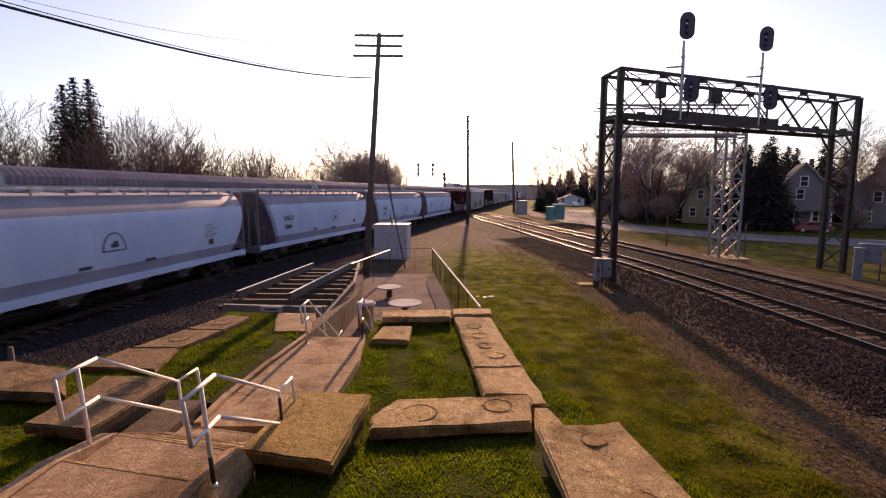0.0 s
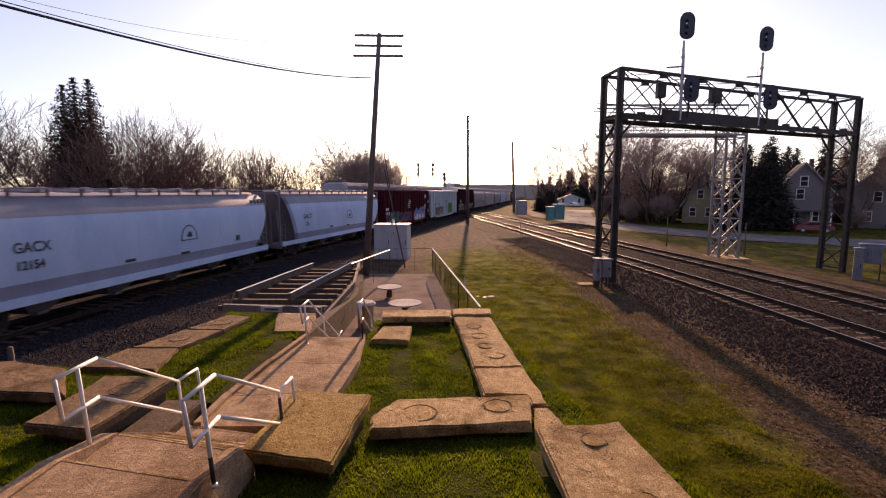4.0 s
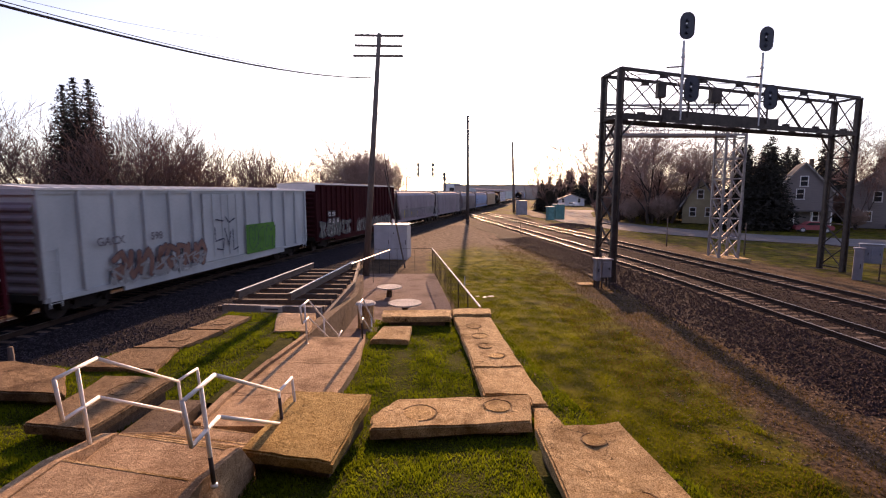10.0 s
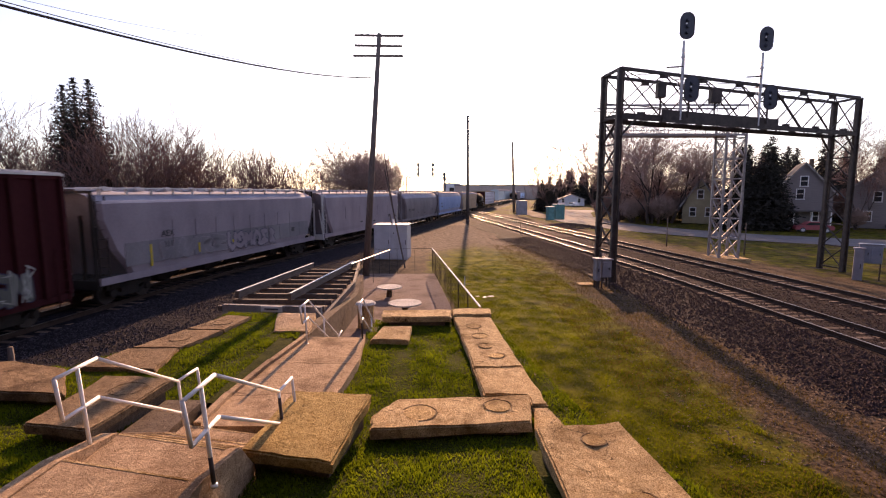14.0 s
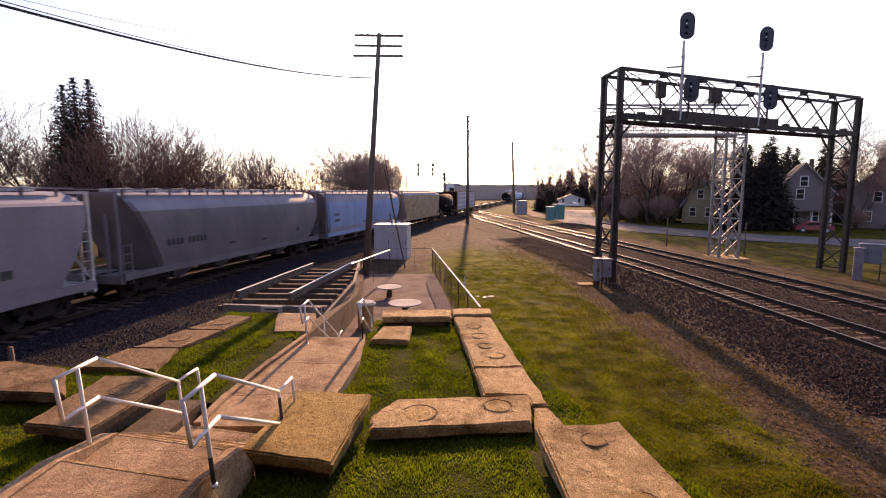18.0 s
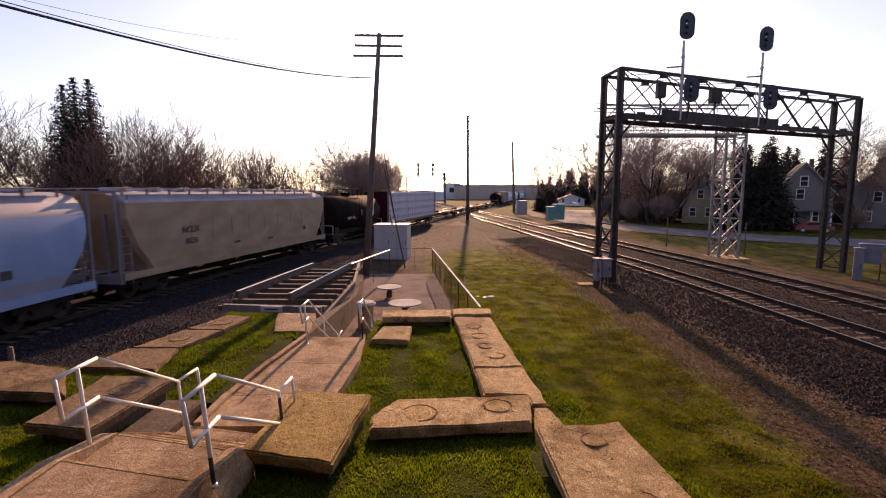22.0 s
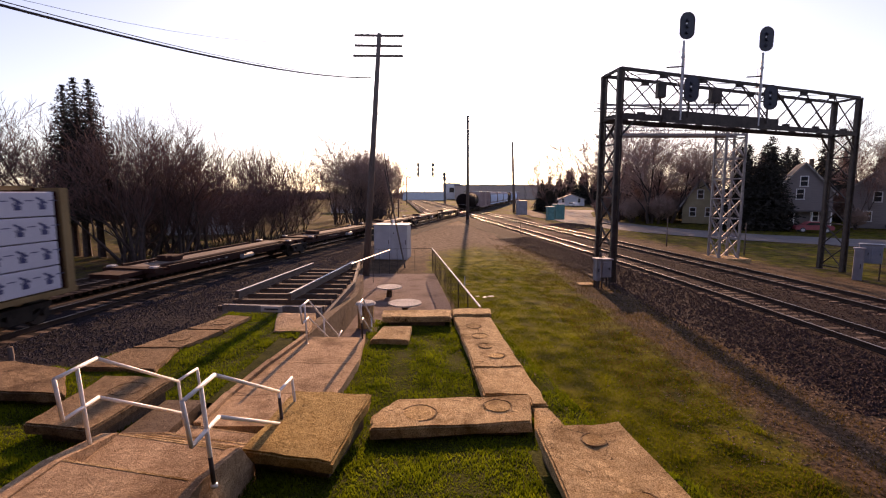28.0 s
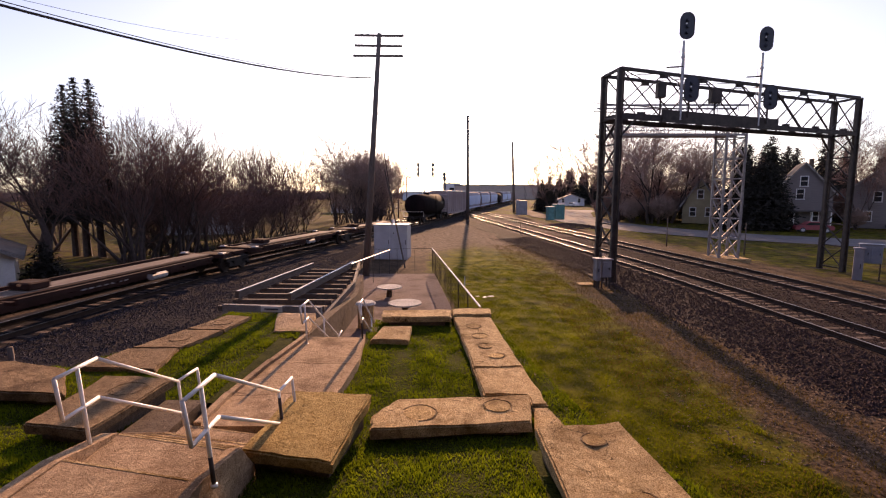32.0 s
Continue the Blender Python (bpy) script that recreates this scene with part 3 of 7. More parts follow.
def make_walk():
    w = thing("walkway", "cracked pinkish concrete walkway with kerbs", "walkway", None, "", "structure")
    rows = [((-3.60, 6.716), (-1.98, 6.716), 1.04), ((-3.62, 7.82), (-1.90, 8.004), 1.02), ((-3.50, 9.476), (-1.84, 9.43), 1.0), ((-3.28, 11.316), (-2.0, 11.27), .98)]
    for (a, b, z), (c, d, q) in zip(rows, rows[1:]):
        bm = bmesh.new()
        poly(bm, [a, b, (d[0], d[1] - .015), (c[0], c[1] - .015)], .4, [z, z, q, q])
        part("paving_panel", bm, M_WALK, w)
        for p, r, s in ((a, c, -1), (b, d, 1)):
            bm = bmesh.new()
            poly(bm, [(p[0], p[1]), (r[0], r[1] - .01), (r[0] + s * .11, r[1] - .01), (p[0] + s * .11, p[1])], .4, z + .06)
            part("kerb", bm, M_WALK, w)


# filler floor added over the gap; its dark concrete stands in for shade
bm = bmesh.new()
poly(bm, [(-4.78, 5.2), (-4.06, 5.2), (-4.06, 7.72), (-4.70, 7.72)], .4, .99)
tagged(part("side_paving", bm, M_CONC_D), "added grey filler strip beside the stairs, dark in place of shade", "pavement", kind="structure")


def make_stairs(name, label, x0, x1, rows, material, skew=0.0):
    s = thing(name, label, "stairs", None, "", "structure")
    for y0, y1, z in rows:
        bm = bmesh.new()
        poly(bm, [(x0, y0 + skew), (x1, y0), (x1, y1 + .03), (x0, y1 + .03 + skew)], z - .5, z)
        bmesh.ops.bevel(bm, geom=[e for e in bm.edges if min(v.co.z for v in e.verts) > z - .01], offset=.014, segments=2, affect="EDGES")
        tr = part("tread", bm, material, s)
        bm = bmesh.new()
        poly(bm, [(x0 + .01, y1 + .005 + skew), (x1 - .01, y1 + .005), (x1 - .01, y1 + .036), (x0 + .01, y1 + .036 + skew)], z - .08, z + .004)
        part("nosing", bm, M_CONC, tr, "pale strip along the step edge")
    return s


make_walk()
st = make_stairs("stairs_upper", "tan concrete steps going down to the walkway", -3.86, -2.40, [(2.0, 4.18, 1.80), (4.215, 4.99, 1.645), (4.99, 5.29, 1.48), (5.29, 5.59, 1.32), (5.59, 5.89, 1.18), (5.89, 6.35, 1.06)], M_WALK, .33)
for x0, x1, kerb in ((-4.04, -3.86, ((2.0, 1.812), (4.5, 1.812), (5.33, 1.665), (6.62, 1.0))), (-2.40, -2.25, ((2.0, 1.812), (4.2, 1.812), (5.0, 1.665), (5.3, 1.3)))):
    bm = bmesh.new()
    lo, hi = [], []
    for y, z in kerb:
        lo.append(bm.verts.new((x0, y, z))), hi.append(bm.verts.new((x1, y, z)))
    lo2 = [bm.verts.new((x0, y, .3)) for y in (kerb[-1][0], 2.0)]
    hi2 = [bm.verts.new((x1, y, .3)) for y in (kerb[-1][0], 2.0)]
    A, B = lo + lo2, hi + hi2
    bm.faces.new(A), bm.faces.new(B[::-1])
    for i in range(5):
        bm.faces.new((A[i], A[(i + 1) % 5], B[(i + 1) % 5], B[i]))
    bmesh.ops.recalc_face_normals(bm, faces=bm.faces)
    part("side_kerb", bm, M_WALK, st)
make_stairs("stairs_lower", "concrete steps going down into the sunken court", -3.25, -2.0, [(11.3 + .29 * k, 11.59 + .29 * k, .80 - .18 * k) for k in range(6)], M_CONC_D)


def stair_rail(label, x, tilt, top, middle, posts, worn=(), r=.021, name="stair_railing"):
    """Pipe railing in an upright plane that leans a little: top and middle pipes joined by a loop, and posts; each run is (y, z) points."""
    rail = thing(name, label, "railing", None, "stair railings")
    zt = max(z for _, z in top)

    def at(y, z):
        return Vector((x + (zt - z) * tilt, y, z))
    for nm, run_ in (("top_rail", top), ("middle_rail", middle), ("end_loop", (top[0], middle[0]))):
        bm = bmesh.new()
        path(bm, [at(*p) for p in run_], r, 10)
        part(nm, bm, M_RAILING, rail, "", True)
    for y, z1, z0 in posts:
        bm = bmesh.new()
        rod(bm, at(y, z0 - .03), at(y, z1), r, None, 10)
        rod(bm, at(y, z0 - .02), at(y, z0 + .012), r * 1.7, None, 10)
        part("post", bm, M_RAILING, rail, "", True)
    for y, z1, z0 in worn:
        bm = bmesh.new()
        rod(bm, at(y, z0 + .02), at(y, z1), r * 1.06, None, 10)
        part("bare_sleeve", bm, M_STEEL, rail, "paint worn off down to dark steel", True)
    return rail


stair_rail("white painted pipe railing on the upper stairs", -3.97, .07, [(4.66, 2.60), (5.26, 2.61), (6.72, 1.735), (7.28, 1.715), (7.31, .95)], [(4.68, 2.15), (5.20, 2.17), (6.76, 1.22)], [(4.97, 2.605, 1.60), (6.74, 1.73, .98)])
stair_rail("white painted pipe railing with worn posts on the upper stairs", -2.28, .07, [(3.97, 2.68), (4.56, 2.69), (6.16, 1.82), (6.70, 1.80), (6.74, 1.0)], [(4.01, 2.24), (4.54, 2.26), (6.14, 1.37)], [(4.29, 2.69, 1.69), (6.15, 1.82, .98)], ((4.29, 1.98, 1.69), (6.15, 1.74, .98)))
stair_rail("white pipe railing on the lower stairs", -3.2, .03, [(10.42, 1.94), (11.08, 1.945), (13.95, .18), (14.4, .22)], [(10.52, 1.53), (11.0, 1.55), (13.6, .0)], [(10.76, 1.94, .98), (12.35, 1.16, .22), (13.9, .2, -.30)])
stair_rail("worn pipe railing on the lower stairs", -1.93, .03, [(10.64, 1.92), (11.18, 1.945), (13.95, .18), (14.4, .22)], [(10.86, 1.46), (11.12, 1.50), (13.6, .0)], [(10.92, 1.93, .98), (12.35, 1.16, .22), (13.9, .2, -.30)], ((10.92, 1.62, 1.0),))


def make_court():
    bm = bmesh.new()
    poly(bm, [(-4.9, 12.88), (-.05, 13.708), (.35, 19.504), (-.5, 27.784), (-4.9, 27.784)], -.5, -.30)
    tagged(part("court_floor", bm, M_COURT), "pinkish worn concrete floor of the sunken court", "pavement", kind="structure")
    f = thing("mesh_fence", "grey metal fence with a bright top rail round the court", "fence")
    bm = bmesh.new()
    path(bm, [(1.10, 13.8, 1.12), (-.66, 28.98, 1.06)], .03, 6)
    part("top_rail", bm, M_RAILING, f)
    for t in np.linspace(0, 1, 8):
        x, y = 1.10 - 1.76 * t, 13.8 + 15.18 * t
        bm = bmesh.new()
        rod(bm, (x, y, -.4), (x, y, 1.1), .022)
        part("post", bm, M_STEEL, f)
    for t in np.arange(0.004, 1, .008):
        x, y = 1.10 - 1.76 * t, 13.8 + 15.18 * t
        bm = bmesh.new()
        box(bm, x - .003, x + .003, y - .006, y + .006, -.3, 1.08)
        part("picket", bm, M_STEEL, f)
    bm = bmesh.new()
    path(bm, [(-4.9, 28.152, 1.1), (-.66, 28.98, 1.06)], .012, 5)
    part("back_rail", bm, M_STEEL, f)
    for t in np.linspace(0, 1, 5):
        bm = bmesh.new()
        rod(bm, (-4.9 + 4.24 * t, 28.15 + .83 * t, -.4), (-4.9 + 4.24 * t, 28.15 + .83 * t, 1.08), .014)
        part("post", bm, M_STEEL, f)


make_court()


def make_frame():
    """Open timber frame: two long beams over cross members, set on a low concrete box beside the stairwell."""
    f = thing("timber_frame", "grey weathered timber frame with cross beams on a concrete box", "timber frame")
    bm = bmesh.new()
    poly(bm, [(-7.4, 15.088), (-3.85, 14.628), (-3.6, 18.4), (-4.2, 23.0), (-6.7, 23.0)], -.5, -.33)
    part("concrete_box", bm, M_CONC_D, f, "low grey concrete base")
    for a, b in (((-7.10, 16.1, .98), (-6.28, 22.632, .98)), ((-5.15, 15.64, 1.0), (-4.4, 23.0, 1.0))):
        bm = bmesh.new()
        bar(bm, a, b, .13, .24)
        part("beam", bm, M_WOOD, f)
        bm = bmesh.new()
        bar(bm, (a[0] + .03, a[1], a[2] + .13), (b[0] + .03, b[1], b[2] + .13), .08, .02)
        part("cap_strip", bm, M_WHITE, f, "narrow pale strip along the beam top")
    for k in range(9):
        t = k / 8
        y = 15.27 + 7.36 * t
        bm = bmesh.new()
        bar(bm, (-7.35 + .85 * t, y, .72), (-3.85 + .1 * t - .3 * t * t, y - .1, .72), .14, .18)
        part("cross_beam", bm, M_WOOD, f)
    bm = bmesh.new()
    bar(bm, (-7.05, 14.95, .62), (-3.8, 14.55, .62), .14, .62)
    part("front_beam", bm, M_CONC_L, f)
    bm = bmesh.new()
    bar(bm, (-3.75, 14.628, .55), (-3.5, 18.4, .9), .1, .2)
    bar(bm, (-3.5, 18.4, .9), (-4.1, 23.0, .98), .1, .2)
    part("side_beam", bm, M_WOOD, f)
    bm = bmesh.new()
    bar(bm, (-5.75, 14.69, .84), (-5.05, 14.60, .84), .03, .18)
    part("sign_plate", bm, M_WHITE, f, "small white sign plate with unreadable print")
    bm = bmesh.new()
    bar(bm, (-5.62, 14.655, .84), (-5.18, 14.60, .84), .03, .04)
    part("sign_print", bm, M_INK, f)
    w = thing("stairwell_wall", "grey concrete wall beside the lower stairs", "wall", None, "", "structure")
    bm = bmesh.new()
    poly(bm, [(-3.85, 11.592), (-3.45, 11.592), (-3.4, 18.584), (-3.9, 23.0), (-4.1, 23.0), (-3.6, 18.584)], -.5, [.88, .88, .45, .45, .45, .45])
    part("wall_panel", bm, M_CONC_D, w)
    h = thing("handrail", "long bright metal handrail beside the court", "railing")
    bm = bmesh.new()
    path(bm, [(-4.33, 22.264, 1.12), (-3.12, 27.784, 1.12)], .03, 6)
    part("top_rail", bm, M_RAILING, h)
    for t in (0.02, .5, .98):
        bm = bmesh.new()
        rod(bm, (-4.33 + 1.21 * t, 22.26 + 5.52 * t, -.35), (-4.33 + 1.21 * t, 22.26 + 5.52 * t, 1.12), .018)
        part("post", bm, M_STEEL, h)


make_frame()


def round_table(label, x, y, top, r, z=-.3):
    t = thing("picnic_table", label, "table", pose(x, y, z), "tables of the court")
    bm = bmesh.new()
    bmesh.ops.create_cone(bm, cap_ends=True, segments=20, radius1=r, radius2=r, depth=.055, matrix=pose(0, 0, top))
    part("tabletop", bm, M_CAP, t, "pale concrete tabletop")
    bm = bmesh.new()
    rod(bm, (0, 0, 0), (0, 0, top), .14, .11, 10)
    part("pedestal", bm, M_CONC_D, t)
    return t


round_table("round pale concrete picnic table on a single pedestal", -2.48, 21.6, .44, .57)
round_table("low pale concrete picnic table behind the slab", -1.55, 19.0, .30, .68)
b = thing("bollard", "stone litter post with a pale cap", "bollard", pose(-2.75, 16.56, -.3))
bm = bmesh.new()
rod(bm, (0, 0, 0), (0, 0.0, .85), .28, .3, 10)
part("body", bm, M_CONC, b)
bm = bmesh.new()
rod(bm, (0, 0.0, .85), (0, 0.0, .93), .38, .3, 10)
part("cap", bm, M_CAP, b)


# unseen dark walls added behind the camera to hold back sky light
for nm, x0, x1, y0, y1 in (("wall_south", -45, 45, -4.5, -4.0), ("wall_south_wing", -45.5, -45, -4.5, -1.0)):
    bm = bmesh.new()
    box(bm, x0, x1, y0, y1, -.6, 14.0)
    tagged(part(nm, bm, M_BOGIE), "unseen dark wall added behind the camera to block sky light", "wall", kind="structure")


# ---- signal bridge, poles and cabinets ----
def signal_head(parent, p, face, w=.62, hgt=1.15, name="signal_head"):
    """Oval black target board with a hooded lens, a rim and a mounting bracket."""
    m = Matrix.Translation(p) @ Matrix.Rotation(face, 4, "Z")
    bm = bmesh.new()
    n = 28
    ring = []
    for k in range(n):
        a = k * math.tau / n
        ring.append((math.cos(a) * w / 2, math.sin(a) * w / 2 + (hgt / 2 - w / 2) * (1 if math.sin(a) >= 0 else -1)))
    f = [bm.verts.new(m @ Vector((x, -.03, z))) for x, z in ring]
    b = [bm.verts.new(m @ Vector((x, .03, z))) for x, z in ring]
    bm.faces.new(f), bm.faces.new(b[::-1])
    for i in range(n):
        bm.faces.new((f[i], b[i], b[(i + 1) % n], f[(i + 1) % n]))
    bmesh.ops.recalc_face_normals(bm, faces=bm.faces)
    h = part(name, bm, M_BLACK, parent, "black oval signal target")
    bm = bmesh.new()
    for k in range(n):
        x0, z0 = ring[k]
        x1, z1 = ring[(k + 1) % n]
        rod(bm, m @ Vector((x0, -.035, z0)), m @ Vector((x1, -.035, z1)), .022, None, 5)
    part("rim", bm, M_STEEL, h)
    for z in (.28, 0, -.28):
        bm = bmesh.new()
        rod(bm, m @ Vector((0, .03, z)), m @ Vector((0, .22, z)), .11, .13, 12)
        part("lamp_housing", bm, M_BLACK, h)
    bm = bmesh.new()
    bmesh.ops.create_uvsphere(bm, u_segments=10, v_segments=6, radius=.055, matrix=m @ Matrix.Translation((-.04, -.04, .10)))
    part("lens", bm, M_LENS, h, "bright glass signal lens")
    for z in (.30, -.02, -.34):
        bm = bmesh.new()
        rod(bm, m @ Vector((0, -.03, z)), m @ Vector((0, -.20, z)), .10, .10, 10)
        part("hood", bm, M_BLACK, h)
    return h


def lattice(parent, a0, b0, a1, b1, n, r, name="brace", mat_=None):
    """Crossed braces between two chords, each brace a part."""
    a0, b0, a1, b1 = map(Vector, (a0, b0, a1, b1))
    for k in range(n):
        p0, q0 = a0.lerp(b0, k / n), a1.lerp(b1, k / n)
        p1, q1 = a0.lerp(b0, (k + 1) / n), a1.lerp(b1, (k + 1) / n)
        for u, v in ((p0, q1), (q0, p1)):
            bm = bmesh.new()
            bar(bm, u, v, r, r * .5)
            part(name, bm, mat_ or M_STEEL, parent)


def make_gantry():
    g = thing("signal_bridge", "dark riveted steel signal bridge spanning the double track", "signal bridge")
    ZT, ZB, ZG = 10.85, 8.45, -.6
    LN, LF = Vector((9.2, 25.5, 0)), Vector((8.95, 27.3, 0))
    RN, RF = Vector((28.3, 33.3, 0)), Vector((28.1, 35.1, 0))
    up = lambda p, z: Vector((p.x, p.y, z))
    for p, zg in ((LN, -.6), (LF, -.5), (RN, -1.45), (RF, -1.35)):
        bm = bmesh.new()
        for dx in (-.13, .13):
            bar(bm, (p.x + dx, p.y, zg), (p.x + dx, p.y, ZT), .06, .26)
        box(bm, p.x - .07, p.x + .07, p.y - .03, p.y + .03, zg, ZT)
        part("leg", bm, M_STEEL, g)
        bm = bmesh.new()
        box(bm, p.x - .42, p.x + .42, p.y - .42, p.y + .42, zg - .3, zg + .22, None, .04)
        part("footing", bm, M_CONC_D, g, "concrete footing")
    for n, f, zg in ((LN, LF, -.4), (RN, RF, -1.2)):
        lattice(g, up(n, zg + .3), up(n, ZB), up(f, zg + .3), up(f, ZB), 6, .09)
        for z in np.linspace(zg + .3, ZB, 7):
            bm = bmesh.new()
            bar(bm, up(n, z), up(f, z), .08, .08)
            part("strut", bm, M_STEEL, g)
    for z, th in ((ZT, .16), (ZB, .26)):
        for a, b in ((LN, RN), (LF, RF)):
            bm = bmesh.new()
            bar(bm, up(a, z), up(b, z), .16, th)
            part("chord", bm, M_STEEL, g)
        for a, b in ((LN, LF), (RN, RF)):
            bm = bmesh.new()
            bar(bm, up(a, z), up(b, z), .12, .14)
            part("end_beam", bm, M_STEEL, g)
    for a, b in ((LN, RN), (LF, RF)):
        lattice(g, up(a, ZB), up(b, ZB), up(a, ZT), up(b, ZT), 7, .075)
        for k in range(1, 14):
            t = k / 14
            p = a.lerp(b, t)
            bm = bmesh.new()
            z = ZT - .12 if k % 2 == 0 else ZB + .14
            box(bm, p.x - .22, p.x + .22, p.y - .04, p.y + .04, z - .14, z + .14)
            part("gusset_plate", bm, M_STEEL, g)
    lattice(g, up(LN, ZT), up(RN, ZT), up(LF, ZT), up(RF, ZT), 7, .06)
    bm = bmesh.new()
    bar(bm, up(LN.lerp(RN, 0), ZB + .16) + Vector((.0, .9, 0)), up(LN.lerp(RN, .98), ZB + .16) + Vector((.0, .9, 0)), 1.3, .06)
    part("walkway_deck", bm, M_STEEL, g, "dark steel walkway deck")
    bm = bmesh.new()
    bar(bm, up(LN.lerp(RN, .14), ZB + .16) + Vector((0, -.1, 0)), up(LN.lerp(RN, .60), ZB + .16) + Vector((0, -.1, 0)), .1, .66)
    part("walkway_skirt", bm, M_STEEL, g)
    for t0, t1 in ((.0, .28),):
        for z in (.55, 1.0):
            bm = bmesh.new()
            rod(bm, up(LN.lerp(RN, t0), ZB + z) + Vector((-.8, 1.9, 0)), up(LN.lerp(RN, t1), ZB + z) + Vector((0, 1.9, 0)), .03)
            part("walkway_rail", bm, M_STEEL, g)
    # two tall signal masts with upper and lower heads
    for k, (t, top, low_dx) in enumerate(((.2035, 12.65, .50), (.512, 12.7, .58))):
        p = LN.lerp(RN, t) + Vector((0, -.1, 0))
        bm = bmesh.new()
        rod(bm, up(p, ZB), up(p, top), .085, .07, 8)
        for z in (top - .9, top - 2.0, top - 3.2):
            rod(bm, up(p, z), up(p, z + .08), .12, None, 8)
        part("signal_mast", bm, M_GALV, g, "galvanised signal mast")
        signal_head(g, up(p, top + .73) + Vector((.06, -.12, 0)), radians(-3), .76, 1.38)
        q = p + Vector((low_dx, -.1, 0))
        signal_head(g, up(q, 10.10), radians(-3), .78, 1.42)
        bm = bmesh.new()
        bar(bm, up(p, 9.9), up(q, 9.9) + Vector((0, .2, 0)), .08, .08)
        rod(bm, up(q, 8.6) + Vector((0, .2, 0)), up(q, 10.1) + Vector((0, .2, 0)), .06)
        part("bracket", bm, M_STEEL, g)
        bm = bmesh.new()
        bar(bm, up(p, top - 1.35), up(p, top - 1.35) + Vector((-.85, 0, -.05)), .16, .05)
        part("step_bracket", bm, M_STEEL, g)
        bm = bmesh.new()
        for dx in (-.16, .16):
            rod(bm, up(p, ZB) + Vector((dx, .14, 0)), up(p, top - .5) + Vector((dx, .14, 0)), .015, None, 5)
        for z in np.arange(ZB + .2, top - .5, .35):
            rod(bm, up(p, z) + Vector((-.16, .14, 0)), up(p, z) + Vector((.16, .14, 0)), .012, None, 4)
        part("mast_ladder", bm, M_GALV, g)
    for n, f, a, b in ((LN, LF, LN, RN), (RN, RF, RN, LN)):
        for p in (n, f):   # knee braces under the span
            bm = bmesh.new()
            d = (b - a).normalized()
            bar(bm, up(p, ZB - 1.15), up(p, ZB) + d * 1.25, .09, .09)
            part("knee_brace", bm, M_STEEL, g)
    for t, w in ((.135, .45), (.335, .6)):
        p = LN.lerp(RN, t)
        bm = bmesh.new()
        box(bm, p.x - w / 2, p.x + w / 2, p.y - .2, p.y + .2, 9.55, 10.35, None, .03)
        rod(bm, up(p, 8.5), up(p, 9.55), .05)
        part("relay_box", bm, M_STEEL, g, "dark signal equipment box")
    return g


make_gantry()


def make_white_mast():
    """Galvanised lattice tower of a cantilever behind the bridge, with a walkway arm reaching over the tracks."""
    g = thing("cantilever_tower", "galvanised lattice tower carrying a signal walkway over the tracks", "signal tower")
    x0, x1, y0, y1, zt = 21.75, 23.25, 37.2, 38.7, 10.2
    C = [(x0, y0), (x1, y0), (x1, y1), (x0, y1)]
    for x, y in C:
        bm = bmesh.new()
        bar(bm, (x, y, -.9), (x, y, zt), .15, .15)
        part("leg", bm, M_TOWER, g)
    for (a, b) in zip(C, C[1:] + C[:1]):
        lattice(g, (*a, -.7), (*a, zt), (*b, -.7), (*b, zt), 7, .10, "brace", M_TOWER)
        for z in np.linspace(-.7, zt, 8):
            bm = bmesh.new()
            bar(bm, (*a, z), (*b, z), .08, .08)
            part("strut", bm, M_TOWER, g)
    bm = bmesh.new()
    box(bm, x0 - .7, x1 + .7, y0 - .6, y1 + .6, -1.4, -.68, None, .05)
    part("footing", bm, M_CONC, g, "concrete footing")
    for z in (8.85, 11.05):
        for y in (y0, y1):
            bm = bmesh.new()
            bar(bm, (12.2, y, z), (x1, y, z), .12, .14)
            part("arm_chord", bm, M_TOWER, g)
    bm = bmesh.new()
    box(bm, 12.2, x1, y0 + .1, y1 - .1, 8.90, 8.95)
    part("arm_deck", bm, M_TOWER, g)
    lattice(g, (12.2, y0, 8.85), (x1, y0, 8.85), (12.2, y0, 9.9), (x1, y0, 9.9), 7, .05, "brace", M_TOWER)
    for z in (9.15, 9.4, 9.65, 9.9):
        for y in (y0, y1):
            bm = bmesh.new()
            rod(bm, (12.2, y, z), (x1, y, z), .022)
            part("arm_rail", bm, M_TOWER, g)
    for x in np.linspace(12.2, x1, 15):
        bm = bmesh.new()
        rod(bm, (x, y0, 8.85), (x, y0, 11.05), .025)
        part("rail_post", bm, M_TOWER, g)
    return g


make_white_mast()


